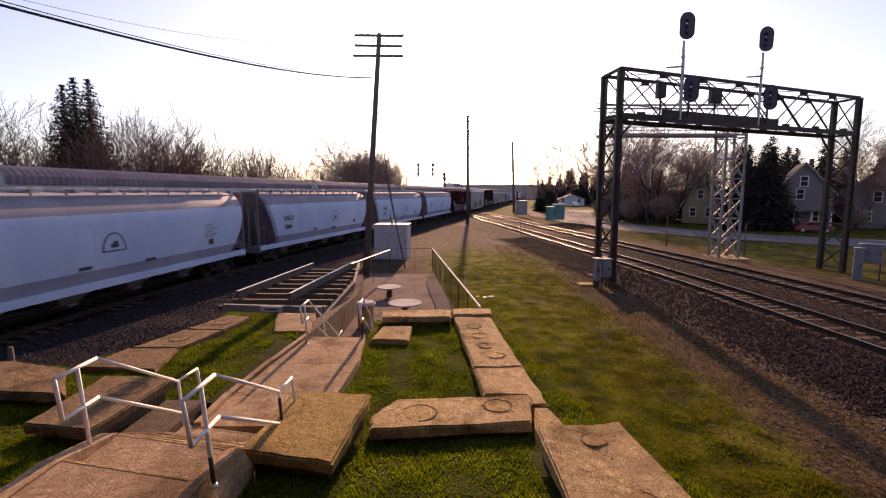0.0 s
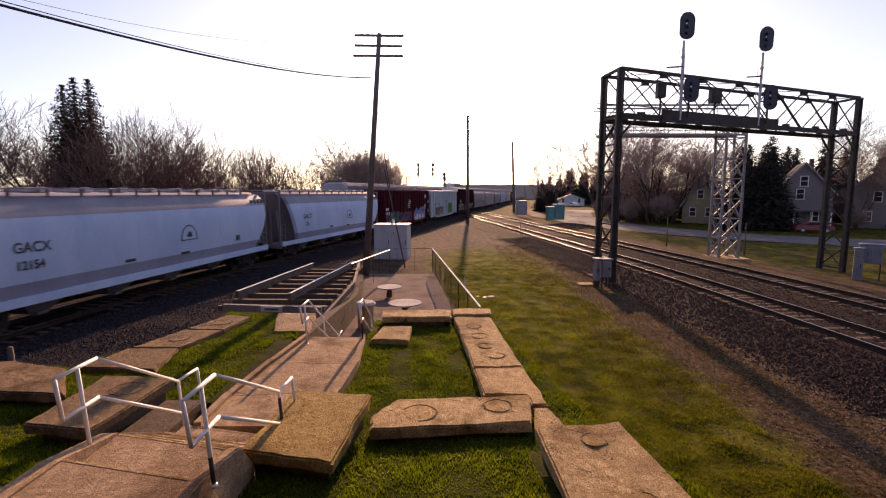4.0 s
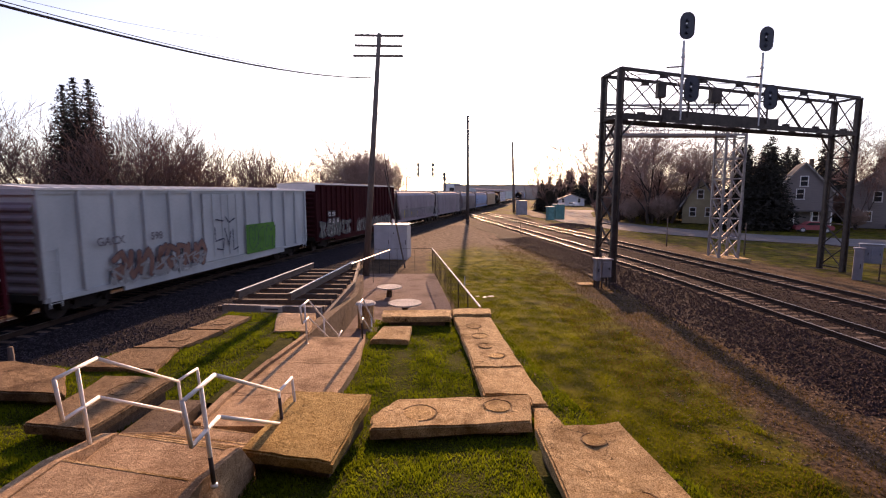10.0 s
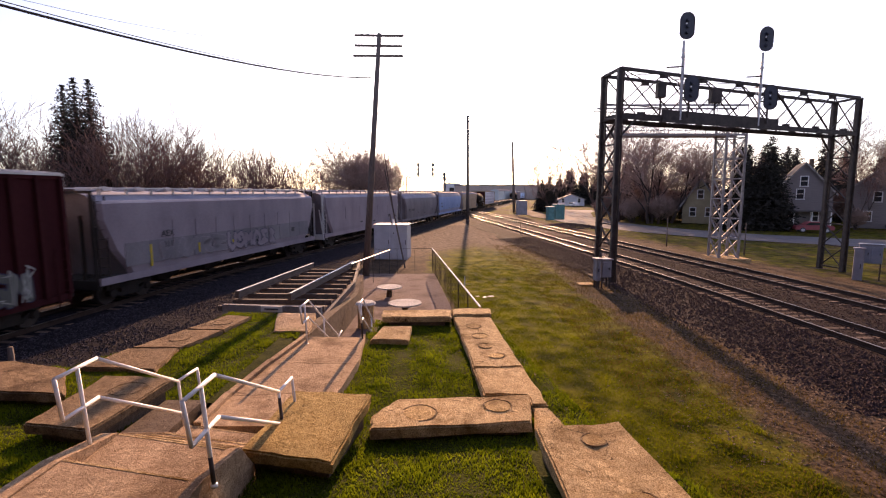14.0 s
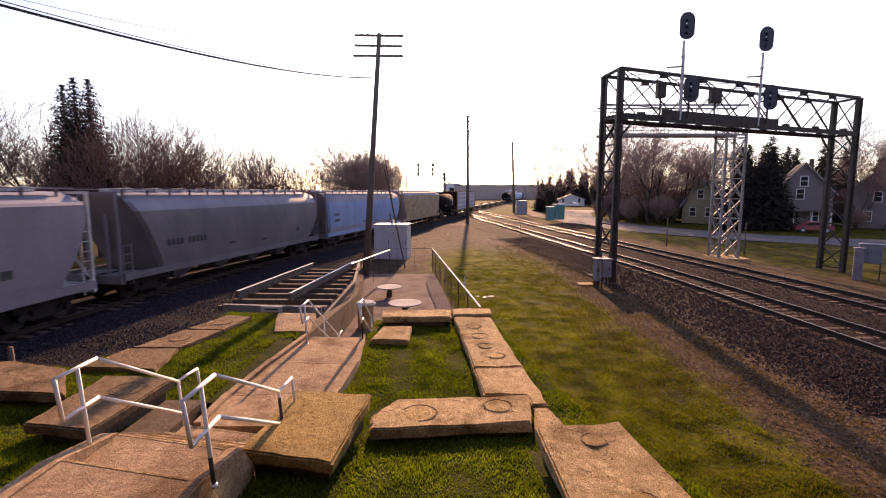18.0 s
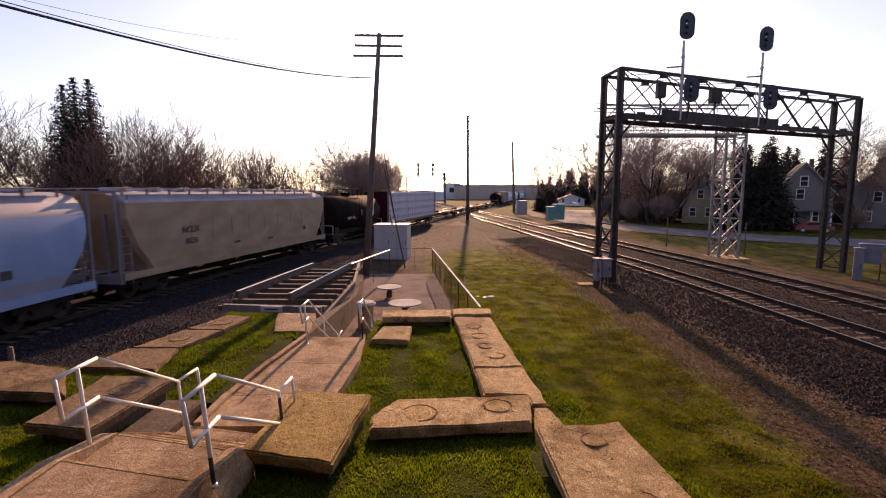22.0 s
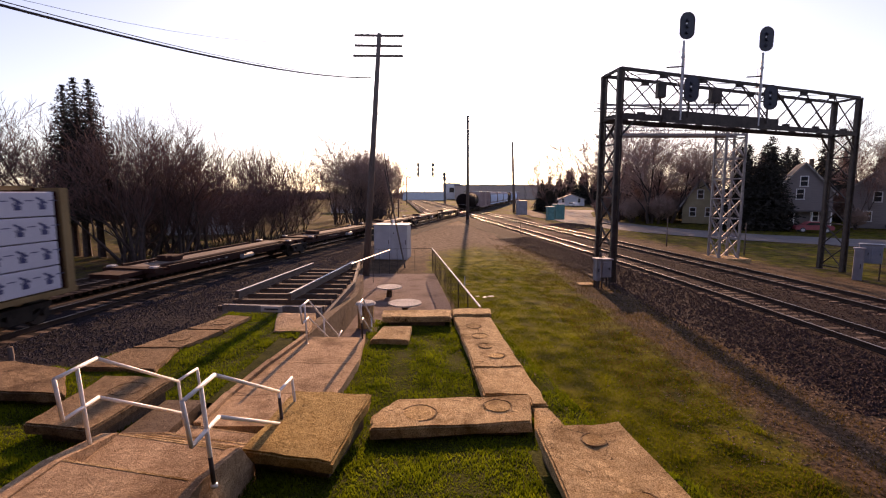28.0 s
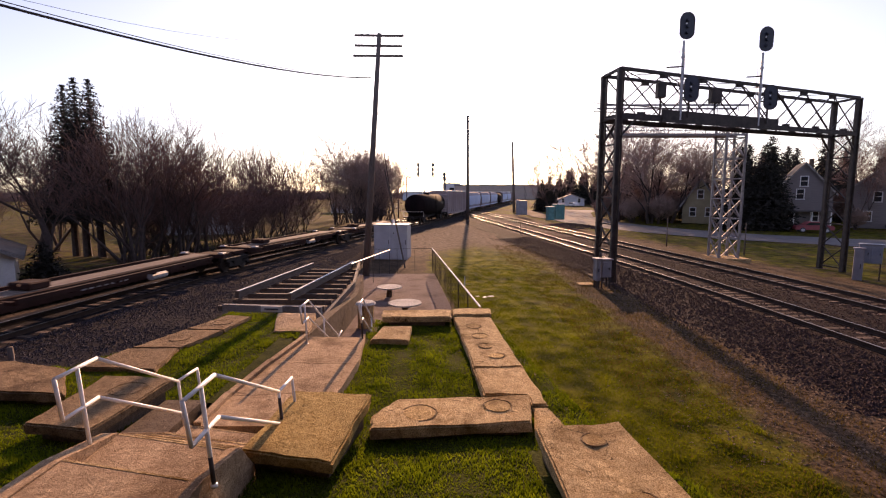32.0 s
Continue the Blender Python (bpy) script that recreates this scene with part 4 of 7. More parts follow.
def cabinet(name, label, x, y, z, w, d, h, paint, doors=2, rot=0, legs=0.0, roof=None):
    c = thing(name, label, "cabinet", pose(x, y, z, 0, 0, rot), "trackside cabinets")
    bm = bmesh.new()
    box(bm, -w / 2, w / 2, -d / 2, d / 2, legs, h, None, .02)
    part("body", bm, paint, c)
    bm = bmesh.new()
    box(bm, -w / 2 - .06, w / 2 + .06, -d / 2 - .06, d / 2 + .06, h, h + .07, None, .02)
    part("roof", bm, roof or paint, c)
    for k in range(doors):
        a = -w / 2 + w * k / doors
        bm = bmesh.new()
        box(bm, a + .05, a + w / doors - .05, -d / 2 - .025, -d / 2 + .01, legs + .10, h - .10, None, .01)
        dr = part("door", bm, paint, c)
        bm = bmesh.new()
        box(bm, a + w / doors - .16, a + w / doors - .12, -d / 2 - .06, -d / 2 - .02, legs + (h - legs) * .45, legs + (h - legs) * .58)
        part("handle", bm, M_STEEL, dr)
    if legs:
        for sx in (-1, 1):
            for sy in (-1, 1):
                bm = bmesh.new()
                box(bm, sx * (w / 2 - .06) - .03, sx * (w / 2 - .06) + .03, sy * (d / 2 - .06) - .03, sy * (d / 2 - .06) + .03, 0, legs)
                part("leg", bm, M_STEEL, c)
    return c


P_BOX = mat("blue-grey box paint", (0.16, 0.18, 0.24), (0.28, 0.31, 0.38), 0.5, 0, 2, 25, 0.1)
P_RELAY = mat("pale aluminium paint", (0.40, 0.41, 0.47), (0.58, 0.59, 0.64), 0.5, 0.1, 1.5, 25, 0.15)
rel = cabinet("relay_house", "silver painted relay house beside the line", -3.75, 35.4, -.42, 2.45, 1.9, 2.5, P_RELAY, 2, -4, 0.0, M_WHITE)
bm = bmesh.new()
bmesh.ops.create_uvsphere(bm, u_segments=10, v_segments=6, radius=.14, matrix=pose(.05, -.2, 2.75))
rod(bm, (.05, -.2, 2.5), (.05, -.2, 2.95), .06)
part("roof_vent", bm, M_WHITE, rel)
bm = bmesh.new()
rod(bm, (-.15, -.3, 3.3), (.25, -1.0, 1.9), .035)
part("cable", bm, M_STEEL, rel)
cabinet("signal_case", "silver signal case on posts beside the bridge leg", 8.35, 24.3, -.42, .55, .45, 1.45, M_SILVER, 1, 10, .55)
cabinet("signal_case", "narrow silver signal case beside the bridge leg", 7.9, 24.1, -.42, .22, .4, 1.5, M_SILVER, 1, 10, .4)
bm = bmesh.new()
box(bm, 7.2, 8.0, 24.6, 25.3, -.5, -.34, None, .02)
tagged(part("concrete_pad", bm, M_CONC), "pale concrete pad in the gravel", "pad")
cabinet("signal_case", "tall grey signal case at the far bridge leg", 27.0, 30.6, -1.45, .5, .5, 2.3, M_SILVER, 1, -40)
cabinet("meter_box", "blue-grey meter boxes on posts", 27.75, 30.6, -1.45, 1.15, .45, 2.55, P_BOX, 2, -40, 1.35)
cabinet("signal_case", "silver case beside the double track", 17.1, 104.0, -.42, 2.2, 1.8, 3.0, M_SILVER, 1, 0)
P_TEAL = mat("teal plastic", (0.03, 0.16, 0.17), (0.08, 0.27, 0.27), 0.5, 0, 2, 25, 0.05)
cabinet("portable_toilet", "teal portable toilet standing by the road", 18.9, 84.0, -.42, 1.15, 1.15, 2.3, P_TEAL, 1, 10, 0, M_WHITE)
cabinet("shed", "blue-green trackside shed with a pale roof", 20.8, 86.0, -.42, 1.75, 1.6, 2.7, P_TEAL, 1, 10, 0, M_WHITE)


def utility_pole(label, base, top, r, arms=(), stub=None, group="line poles"):
    """Tapered pole; arms: (distance below the top, half length, turn in degrees)."""
    p = thing("utility_pole", label, "utility pole", None, group)
    base, top = Vector(base), Vector(top)
    bm = bmesh.new()
    rod(bm, base, top, r, r * .6, 10)
    part("shaft", bm, M_POLE, p, "", True)
    ax = (top - base).normalized()
    for d, half, turn in arms:
        c = top - ax * d
        v = Vector((math.cos(radians(turn)), math.sin(radians(turn)), 0))
        bm = bmesh.new()
        bar(bm, c - v * half, c + v * half, .09, .11)
        a = part("crossarm", bm, M_POLE, p)
        for s in (-.95, -.7, -.45, .45, .7, .95):
            bm = bmesh.new()
            rod(bm, c + v * half * s, c + v * half * s + Vector((0, 0, .16)), .03, .02, 6)
            part("insulator", bm, M_GALV, a)
    if stub:
        bm = bmesh.new()
        rod(bm, stub[0], stub[1], stub[2], stub[2], 8)
        part("stub_post", bm, M_POLE, p)
    return p


def wire(label, pts, r, sag, name="overhead_wire"):
    (x0, y0, z0), (x1, y1, z1) = pts
    verts, faces = [], []
    for k in range(65):
        t = k / 64
        x, y, z = x0 + (x1 - x0) * t, y0 + (y1 - y0) * t, z0 + (z1 - z0) * t - sag * 4 * t * (1 - t)
        for q in range(5):
            a = q * math.tau / 5
            verts.append((x + r * math.cos(a), y, z + r * math.sin(a)))
    for k in range(64):
        for q in range(5):
            faces.append((k * 5 + q, k * 5 + (q + 1) % 5, k * 5 + 5 + (q + 1) % 5, k * 5 + 5 + q))
    return tagged(raw(name, verts, faces, M_STEEL), label, "cable")


utility_pole("leaning weathered timber line pole with three crossarms", (-4.45, 27.0, -.5), (-3.63, 28.4, 13.45), .21, ((.1, 1.40, 3), (.68, 1.35, 3), (1.25, 1.42, 1)))
bm = bmesh.new()
path(bm, [(-3.95, 28.4, 10.0), (-3.0, 29.5, 3.0)], .02, 5)
tagged(part("guy_wire", bm, M_STEEL), "thin steel guy wire from the line pole", "cable")
bm = bmesh.new()
rod(bm, (-3.65, 30.2, 5.9), (-2.45, 30.6, -.5), .045, .05, 6)
tagged(part("pole_brace", bm, M_POLE), "dark slanting timber brace of the line pole", "pole")
utility_pole("slender distant line pole with a crossarm", (4.3, 83.0, -.5), (4.24, 83.3, 17.4), .30, ((.1, 1.5, 0), (.9, .5, 0), (1.7, .5, 0), (2.6, .5, 0)))
utility_pole("distant line pole beside the double track", (17.3, 116.0, -.5), (16.6, 116.0, 16.4), .36, ((6.8, .6, 0),))
bm = bmesh.new()
path(bm, [(16.7, 116, 13.0), (20.6, 117, 3.4)], .05, 5)
tagged(part("guy_wire", bm, M_STEEL), "steel guy wire of the distant pole", "cable")
utility_pole("short leaning timber post beside the line", (20.4, 117, -.5), (20.0, 117, 4.2), .16)
utility_pole("distant pole by the trees", (-8.6, 92, -.5), (-8.5, 92, 6.2), .14)
utility_pole("thin marker post beside the double track", (8.7, 53.0, -.5), (8.6, 53.0, 1.5), .06)
utility_pole("sign post beside the road", (22.2, 47.0, -.9), (22.2, 47.0, 1.9), .06)
utility_pole("sign post on the verge", (26.8, 42.0, -1.1), (26.8, 42.0, 1.8), .06)
utility_pole("dark timber post at the terrace edge", (-10.9, 11.6, -.6), (-10.9, 11.6, .62), .1)
wire("thick black overhead cable bundle", ((-12.00, -6.0, 7.75), (-4.1, 28.0, 10.95)), .030, 1.20)
wire("thin black overhead wire", ((-11.97, -6.0, 7.85), (-4.1, 28.0, 11.02)), .010, 1.21)
wire("thin overhead service wire", ((-12.00, -6.0, 8.25), (-5.0, 28.35, 13.45)), .005, 2.30)


# ---- trees ----
def tubes(segs, sides):
    """Tapered tubes as one vertex and face list; segs: (a, b, ra, rb)."""
    verts, faces = [], []
    for a, b, ra, rb in segs:
        d = b - a
        u = d.cross(Vector((.31, .27, .91)))
        u = u.normalized() if u.length > 1e-6 else Vector((1, 0, 0))
        w = d.normalized().cross(u)
        o = len(verts)
        for c, r in ((a, ra), (b, rb)):
            for k in range(sides):
                t = k * math.tau / sides
                verts.append(c + u * (r * math.cos(t)) + w * (r * math.sin(t)))
        for k in range(sides):
            j = (k + 1) % sides
            faces.append((o + k, o + j, o + sides + j, o + sides + k))
    return verts, faces


def grow(rnd, p, d, length, r, depth, out, spread, minr, fork=3, rise=.11):
    """Recursive branching; out[level] collects tube pieces."""
    n = 3 if depth > 2 else 2
    for k in range(n):
        q = p + d * (length / n)
        r2 = r * (.86 if k < n - 1 else .78)
        out[depth].append((p.copy(), q.copy(), r, r2))
        d = (d + Vector((rnd.gauss(0, .12), rnd.gauss(0, .12), rnd.gauss(.03, .08)))).normalized()
        p, r = q, r2
        if depth > 0 and k < n - 1 and rnd.random() < .75:
            s = (d + Vector((rnd.gauss(0, spread), rnd.gauss(0, spread), rnd.gauss(rise, .25)))).normalized()
            grow(rnd, p, s, length * rnd.uniform(.5, .75), max(minr, r * .55), depth - 1, out, spread, minr, fork, rise)
    if depth > 0:
        for _ in range(fork):
            s = (d + Vector((rnd.gauss(0, spread), rnd.gauss(0, spread), rnd.gauss(rise, .25)))).normalized()
            grow(rnd, p, s, length * rnd.uniform(.62, .82), max(minr, r * .66), depth - 1, out, spread, minr, fork, rise)


def bare_tree(label, seed, height, depth=5, spread=.55, trunk=.2, stems=1, minr=.012, name="bare_tree", lean=0.12, share=.26, fork=3, group="bare trees", twig=None, rise=.11):
    t = thing(name, label, "tree", None, group)
    rnd = random.Random(seed)
    out = {k: [] for k in range(depth + 1)}
    for s in range(stems):
        d = Vector((rnd.gauss(0, lean if stems == 1 else .32), rnd.gauss(0, lean if stems == 1 else .32), 1)).normalized()
        o = Vector((0, 0, -.3)) if stems == 1 else Vector((rnd.uniform(-.5, .5), rnd.uniform(-.5, .5), -.3))
        grow(rnd, o, d, height * share, trunk * (1 if stems == 1 else rnd.uniform(.6, 1)), depth, out, spread, minr, fork, rise)
    top = max(q.z for l in out.values() for _, q, _, _ in l)
    k = height / top
    for l in out.values():
        for i, (a, b, ra, rb) in enumerate(l):
            l[i] = (a * k, b * k, ra, rb)
    v, f = tubes(out[depth], 7)
    tk = raw("trunk", v, f, M_BARK, t, "", True)
    if stems > 1:
        tk["kind"] = "stuff"
    v, f = tubes(out[depth - 1] + out[depth - 2], 5)
    raw("limbwork", v, f, M_BARK, t)["kind"] = "stuff"
    rest = [s for q in range(depth - 2) for s in out[q]]
    v, f = tubes(rest, 3)
    raw("crown", v, f, twig or M_TWIG, t)["kind"] = "stuff"
    return t


def conifer(label, seed, height, radius, shape=1.0, dense=1.0, spray=.40, name="conifer_tree", low=.04):
    """Trunk with whorls of drooping boughs; each bough is a bunch of small needle sprays."""
    t = thing(name, label, "tree", None, "conifers")
    rnd = random.Random(seed)
    bm = bmesh.new()
    rod(bm, (0, 0, -.3), (0, 0, height * .96), radius * .09, .02, 8)
    part("trunk", bm, M_BARK, t)
    verts, faces = [], []
    z = height * low
    while z < height * .985:
        rr = radius * (1 - z / height) ** shape * rnd.uniform(.8, 1.12) + .12
        for k in range(int((7 + rr * 5) * dense)):
            a = rnd.uniform(0, math.tau)
            L = rr * rnd.uniform(.65, 1.1)
            for j in range(max(3, int(L * 5))):
                f = (j + .7) / max(3, int(L * 5))
                c = Vector((math.cos(a) * L * f, math.sin(a) * L * f, z - .22 * L * f * f + rnd.uniform(-.1, .1)))
                s = spray * (.35 + .65 * (1 - z / height)) * rnd.uniform(.6, 1.3) * (1.15 - .4 * f)
                for _ in range(2):
                    d1 = Vector((rnd.gauss(0, 1), rnd.gauss(0, 1), rnd.gauss(0, .5))).normalized() * s
                    d2 = Vector((rnd.gauss(0, 1), rnd.gauss(0, 1), rnd.gauss(0, .6))).normalized() * s * .6
                    o = len(verts)
                    verts += [c - d2 * .5, c + d2 * .5, c + d1]
                    faces.append((o, o + 1, o + 2))
        z += height * .017 + .04
    raw("crown", verts, faces, M_NEEDLE, t)
    return t


def put(tree, spots, first=True):
    for i, (x, y, s, r) in enumerate(spots):
        m = Matrix.Translation((x, y, ground_z(x, y) - .05)) @ Matrix.Rotation(radians(r), 4, "Z")
        o = tree if i == 0 else copy_thing(tree, m)
        o.matrix_basis = m @ Matrix.Diagonal((s, s, s, 1))


# along the left line
put(bare_tree("large bare deciduous tree with dark spreading limbs", 3, 11.4, 6, .44, .26, 1, .013, "bare_tree", .12, .22, 2, "bare trees", None, .15), [(-23.6, 27.9, 1, 0), (-29.0, 29.5, 1.0, 130), (-31.5, 37, 1.1, 250)])
put(bare_tree("many-stemmed bare tree with fine reddish twigs", 5, 11.5, 5, .40, .15, 5, .010, "bare_tree", .1, .24, 2, "bare trees", M_TWIGR, .14), [(-20.4, 31.2, .97, 0), (-21.9, 37.0, 1.08, 90), (-18.8, 34.6, .86, 200), (-24.6, 41.5, 1.12, 290), (-34.0, 41, 1.1, 100), (-20.0, 39.0, .95, 40), (-23.2, 34.5, .98, 160), (-27.0, 44.0, 1.1, 210), (-21.2, 33.2, .95, 250)])
put(bare_tree("dense bare thicket shrub with reddish twigs", 8, 6.2, 5, .5, .05, 8, .006, "bare_shrub", .2, .30, 2, "bare shrubs", M_TWIGR), [(-20.5, 37.5, 1.1, 0), (-22.5, 39.0, 1.05, 140), (-19.0, 38.0, .95, 230), (-18.9, 42.5, 1.05, 20), (-17.6, 43.8, .98, 180), (-22.0, 51.5, 1.2, 33), (-19.8, 53.0, 1.1, 120), (-17.9, 55.0, 1.0, 260), (-24.0, 38.5, .9, 75), (-26, 72, .9, 30), (-29, 74, 1.0, 80), (-32, 71, .9, 120), (-36, 73, 1.0, 160), (-22.5, 78, .9, 210), (-40, 72, 1.0, 250), (-25.5, 90, 1.0, 300), (-20, 88, .9, 340), (-30, 92, 1.0, 15), (-35, 90, 1.1, 66), (-17.5, 92, .8, 100), (-44, 66, 1.1, 20), (-48, 60, 1.2, 90), (-52, 64, 1.2, 150), (-57, 60, 1.2, 210), (-62, 64, 1.3, 280), (-40, 60, 1.0, 330), (-36, 63, 1.0, 45), (-45, 72, 1.2, 111), (-66, 60, 1.3, 10)])
put(bare_tree("group of slim bare saplings", 12, 8.0, 5, .34, .06, 6, .008, "bare_sapling", .15, .30, 2, "bare saplings", M_TWIGR, .16), [(-17.4, 47.0, .88, 0), (-16.6, 49.5, .82, 100), (-19.9, 44.0, .95, 40), (-22.3, 50.5, 1.36, 160), (-20.6, 51.0, 1.42, 250), (-19.0, 52.0, 1.40, 310), (-17.9, 53.5, 1.28, 20), (-16.9, 56.0, 1.12, 130), (-23.6, 49.0, 1.36, 75)])
put(conifer("tall dark spruce tree among the bare trees", 4, 14.6, 3.5, .80, 2.6, .44, "conifer_tree", .24), [(-28.6, 38.0, .98, 0), (-29.8, 38.4, .95, 70), (-27.3, 37.8, .97, 200)])
put(conifer("low dark evergreen bush beside the shed", 9, 2.3, 1.15, .45, 1.6, .30, "evergreen_bush"), [(-22.9, 27.0, 1, 0)])
# thicket at the far bend
put(bare_tree("dense bare tree with a rounded reddish crown", 15, 12.9, 5, .46, .12, 9, .015, "bare_tree", .12, .25, 2, "bare trees", M_TWIGGLARE, .12), [(-12.3, 74, 1.02, 0), (-10.6, 78, .95, 80), (-14.0, 78, 1.02, 170), (-9.6, 84, .9, 20), (-16.6, 76, .92, 250), (-12.0, 82, 1.08, 310), (-13.4, 72, .9, 40), (-11.2, 72.5, .88, 190), (-10.2, 75, .8, 280)])
put(bare_tree("thin bare tree with a sparse open crown", 41, 15.2, 6, .50, .17, 1, .012, "bare_tree", .1, .22, 2, "bare trees", M_TWIGR, .13), [(-17.2, 76, 1.05, 0), (-16.0, 79, 1.0, 140), (62.5, 72, 1.1, 110), (66.0, 74, 1.2, 30)])
# right side beyond the road
put(bare_tree("wide bare street tree with fine branches", 21, 16.5, 6, .42, .30, 2, .020, "bare_tree", .12, .24, 2, "bare trees", M_TWIGGLARE), [(37.5, 86, 1.18, 0), (42.0, 88, 1.12, 90), (33.6, 92, 1.26, 200), (47.0, 90, 1.0, 20), (66.0, 66.0, .95, 160), (31, 150, .95, 70), (32.5, 100, 1.32, 250), (52.0, 94, 1.0, 330), (71, 74, 1.0, 300), (38, 100, 1.3, 45), (27.6, 122, 1.0, 160), (45, 102, 1.05, 140), (40.5, 93, .95, 10), (44.5, 96, 1.0, 75), (49.5, 99, 1.02, 165), (36, 96, .9, 255), (54, 90, .95, 315), (80, 84, 1.0, 110)])
put(conifer("dark spruce beside the houses", 31, 13.6, 3.9, .55, .9, .75), [(44.6, 72, .92, 0), (48.2, 71, 1.03, 90), (48.4, 76.5, .98, 30), (57.5, 84, 1.0, 200), (62.0, 93, 1.08, 100), (68, 93, 1.05, 10), (75, 94, 1.0, 50), (63.5, 96, 1.0, 250), (72, 101, 1.12, 20), (79, 100, 1.15, 80), (85, 102, 1.1, 140), (91, 99, 1.15, 210), (97, 103, 1.1, 300), (88, 96, 1.0, 40)])
put(conifer("distant conifer by the road", 33, 11.5, 3.4, .62, .6, .85), [(25.6, 124, .72, 0), (27.2, 126, .6, 60), (50, 192, 1.25, 120), (55, 190, 1.2, 180), (60, 188, 1.3, 240), (65, 186, 1.2, 20), (42.5, 113, .85, 80), (47, 116, 1.0, 140), (51, 112, .9, 200), (56, 106, 1.0, 30), (61, 108, .95, 310), (45, 106, .7, 15), (70, 184, 1.25, 77), (47.5, 195, 1.1, 10), (52.5, 196, 1.3, 130), (57.5, 194, 1.2, 260), (75, 182, 1.3, 200), (44, 198, 1.0, 44), (80, 180, 1.2, 10)])
put(bare_tree("evergreen-edged bare hedge along the street", 37, 5.0, 5, .5, .07, 8, .018, "bare_shrub", .2, .3, 3, "bare shrubs", M_TWIGGLARE), [(35.0, 88, 1, 0), (39.0, 86, 1.1, 50), (37.0, 98, 1.0, 110), (55, 88, 1.0, 170), (38.5, 92, 1.1, 220), (43, 90, 1.2, 270), (33, 94, 1.1, 330), (62.5, 72, .7, 15), (40.5, 106, 1.2, 10), (38.5, 102, 1.3, 100), (45, 96, 1.3, 33), (48, 93, 1.4, 140), (50, 100, 1.4, 222), (42, 98, 1.3, 300), (57, 96, 1.4, 60), (70, 84, 1.3, 20), (76, 86, 1.4, 100)])


# ---- road, houses and distance ----
def ribbon(name, pts, width, material, label, lift=.02):
    verts, faces = [], []
    for i, (x, y) in enumerate(pts):
        a = Vector(pts[max(0, i - 1)])
        b = Vector(pts[min(len(pts) - 1, i + 1)])
        d = (b - a).normalized()
        nrm = Vector((-d.y, d.x))
        for s in np.linspace(-1, 1, 5):
            q = Vector((x, y)) + nrm * (s * width / 2)
            verts.append((q.x, q.y, ground_z(q.x, q.y) + .07 + lift - .03 * s * s))
    for i in range(len(pts) - 1):
        for k in range(4):
            faces.append((i * 5 + k, i * 5 + k + 1, i * 5 + k + 6, i * 5 + k + 5))
    return tagged(raw(name, verts, faces, material, None, "", True), label, "road", kind="structure")


ribbon("road", [(90, 34), (70, 42), (58, 47), (46, 53), (38, 60), (33, 68), (29.5, 78), (27.5, 90), (27.5, 104), (31, 118), (37, 130)], 10.5, M_ASPH, "grey asphalt street behind the tracks")
ribbon("gravel_drive", [(27.5, 95), (24.0, 98), (22.0, 104), (21.5, 112), (23, 130)], 5.0, M_DIRT, "pale gravel drive beside the tracks", .05)


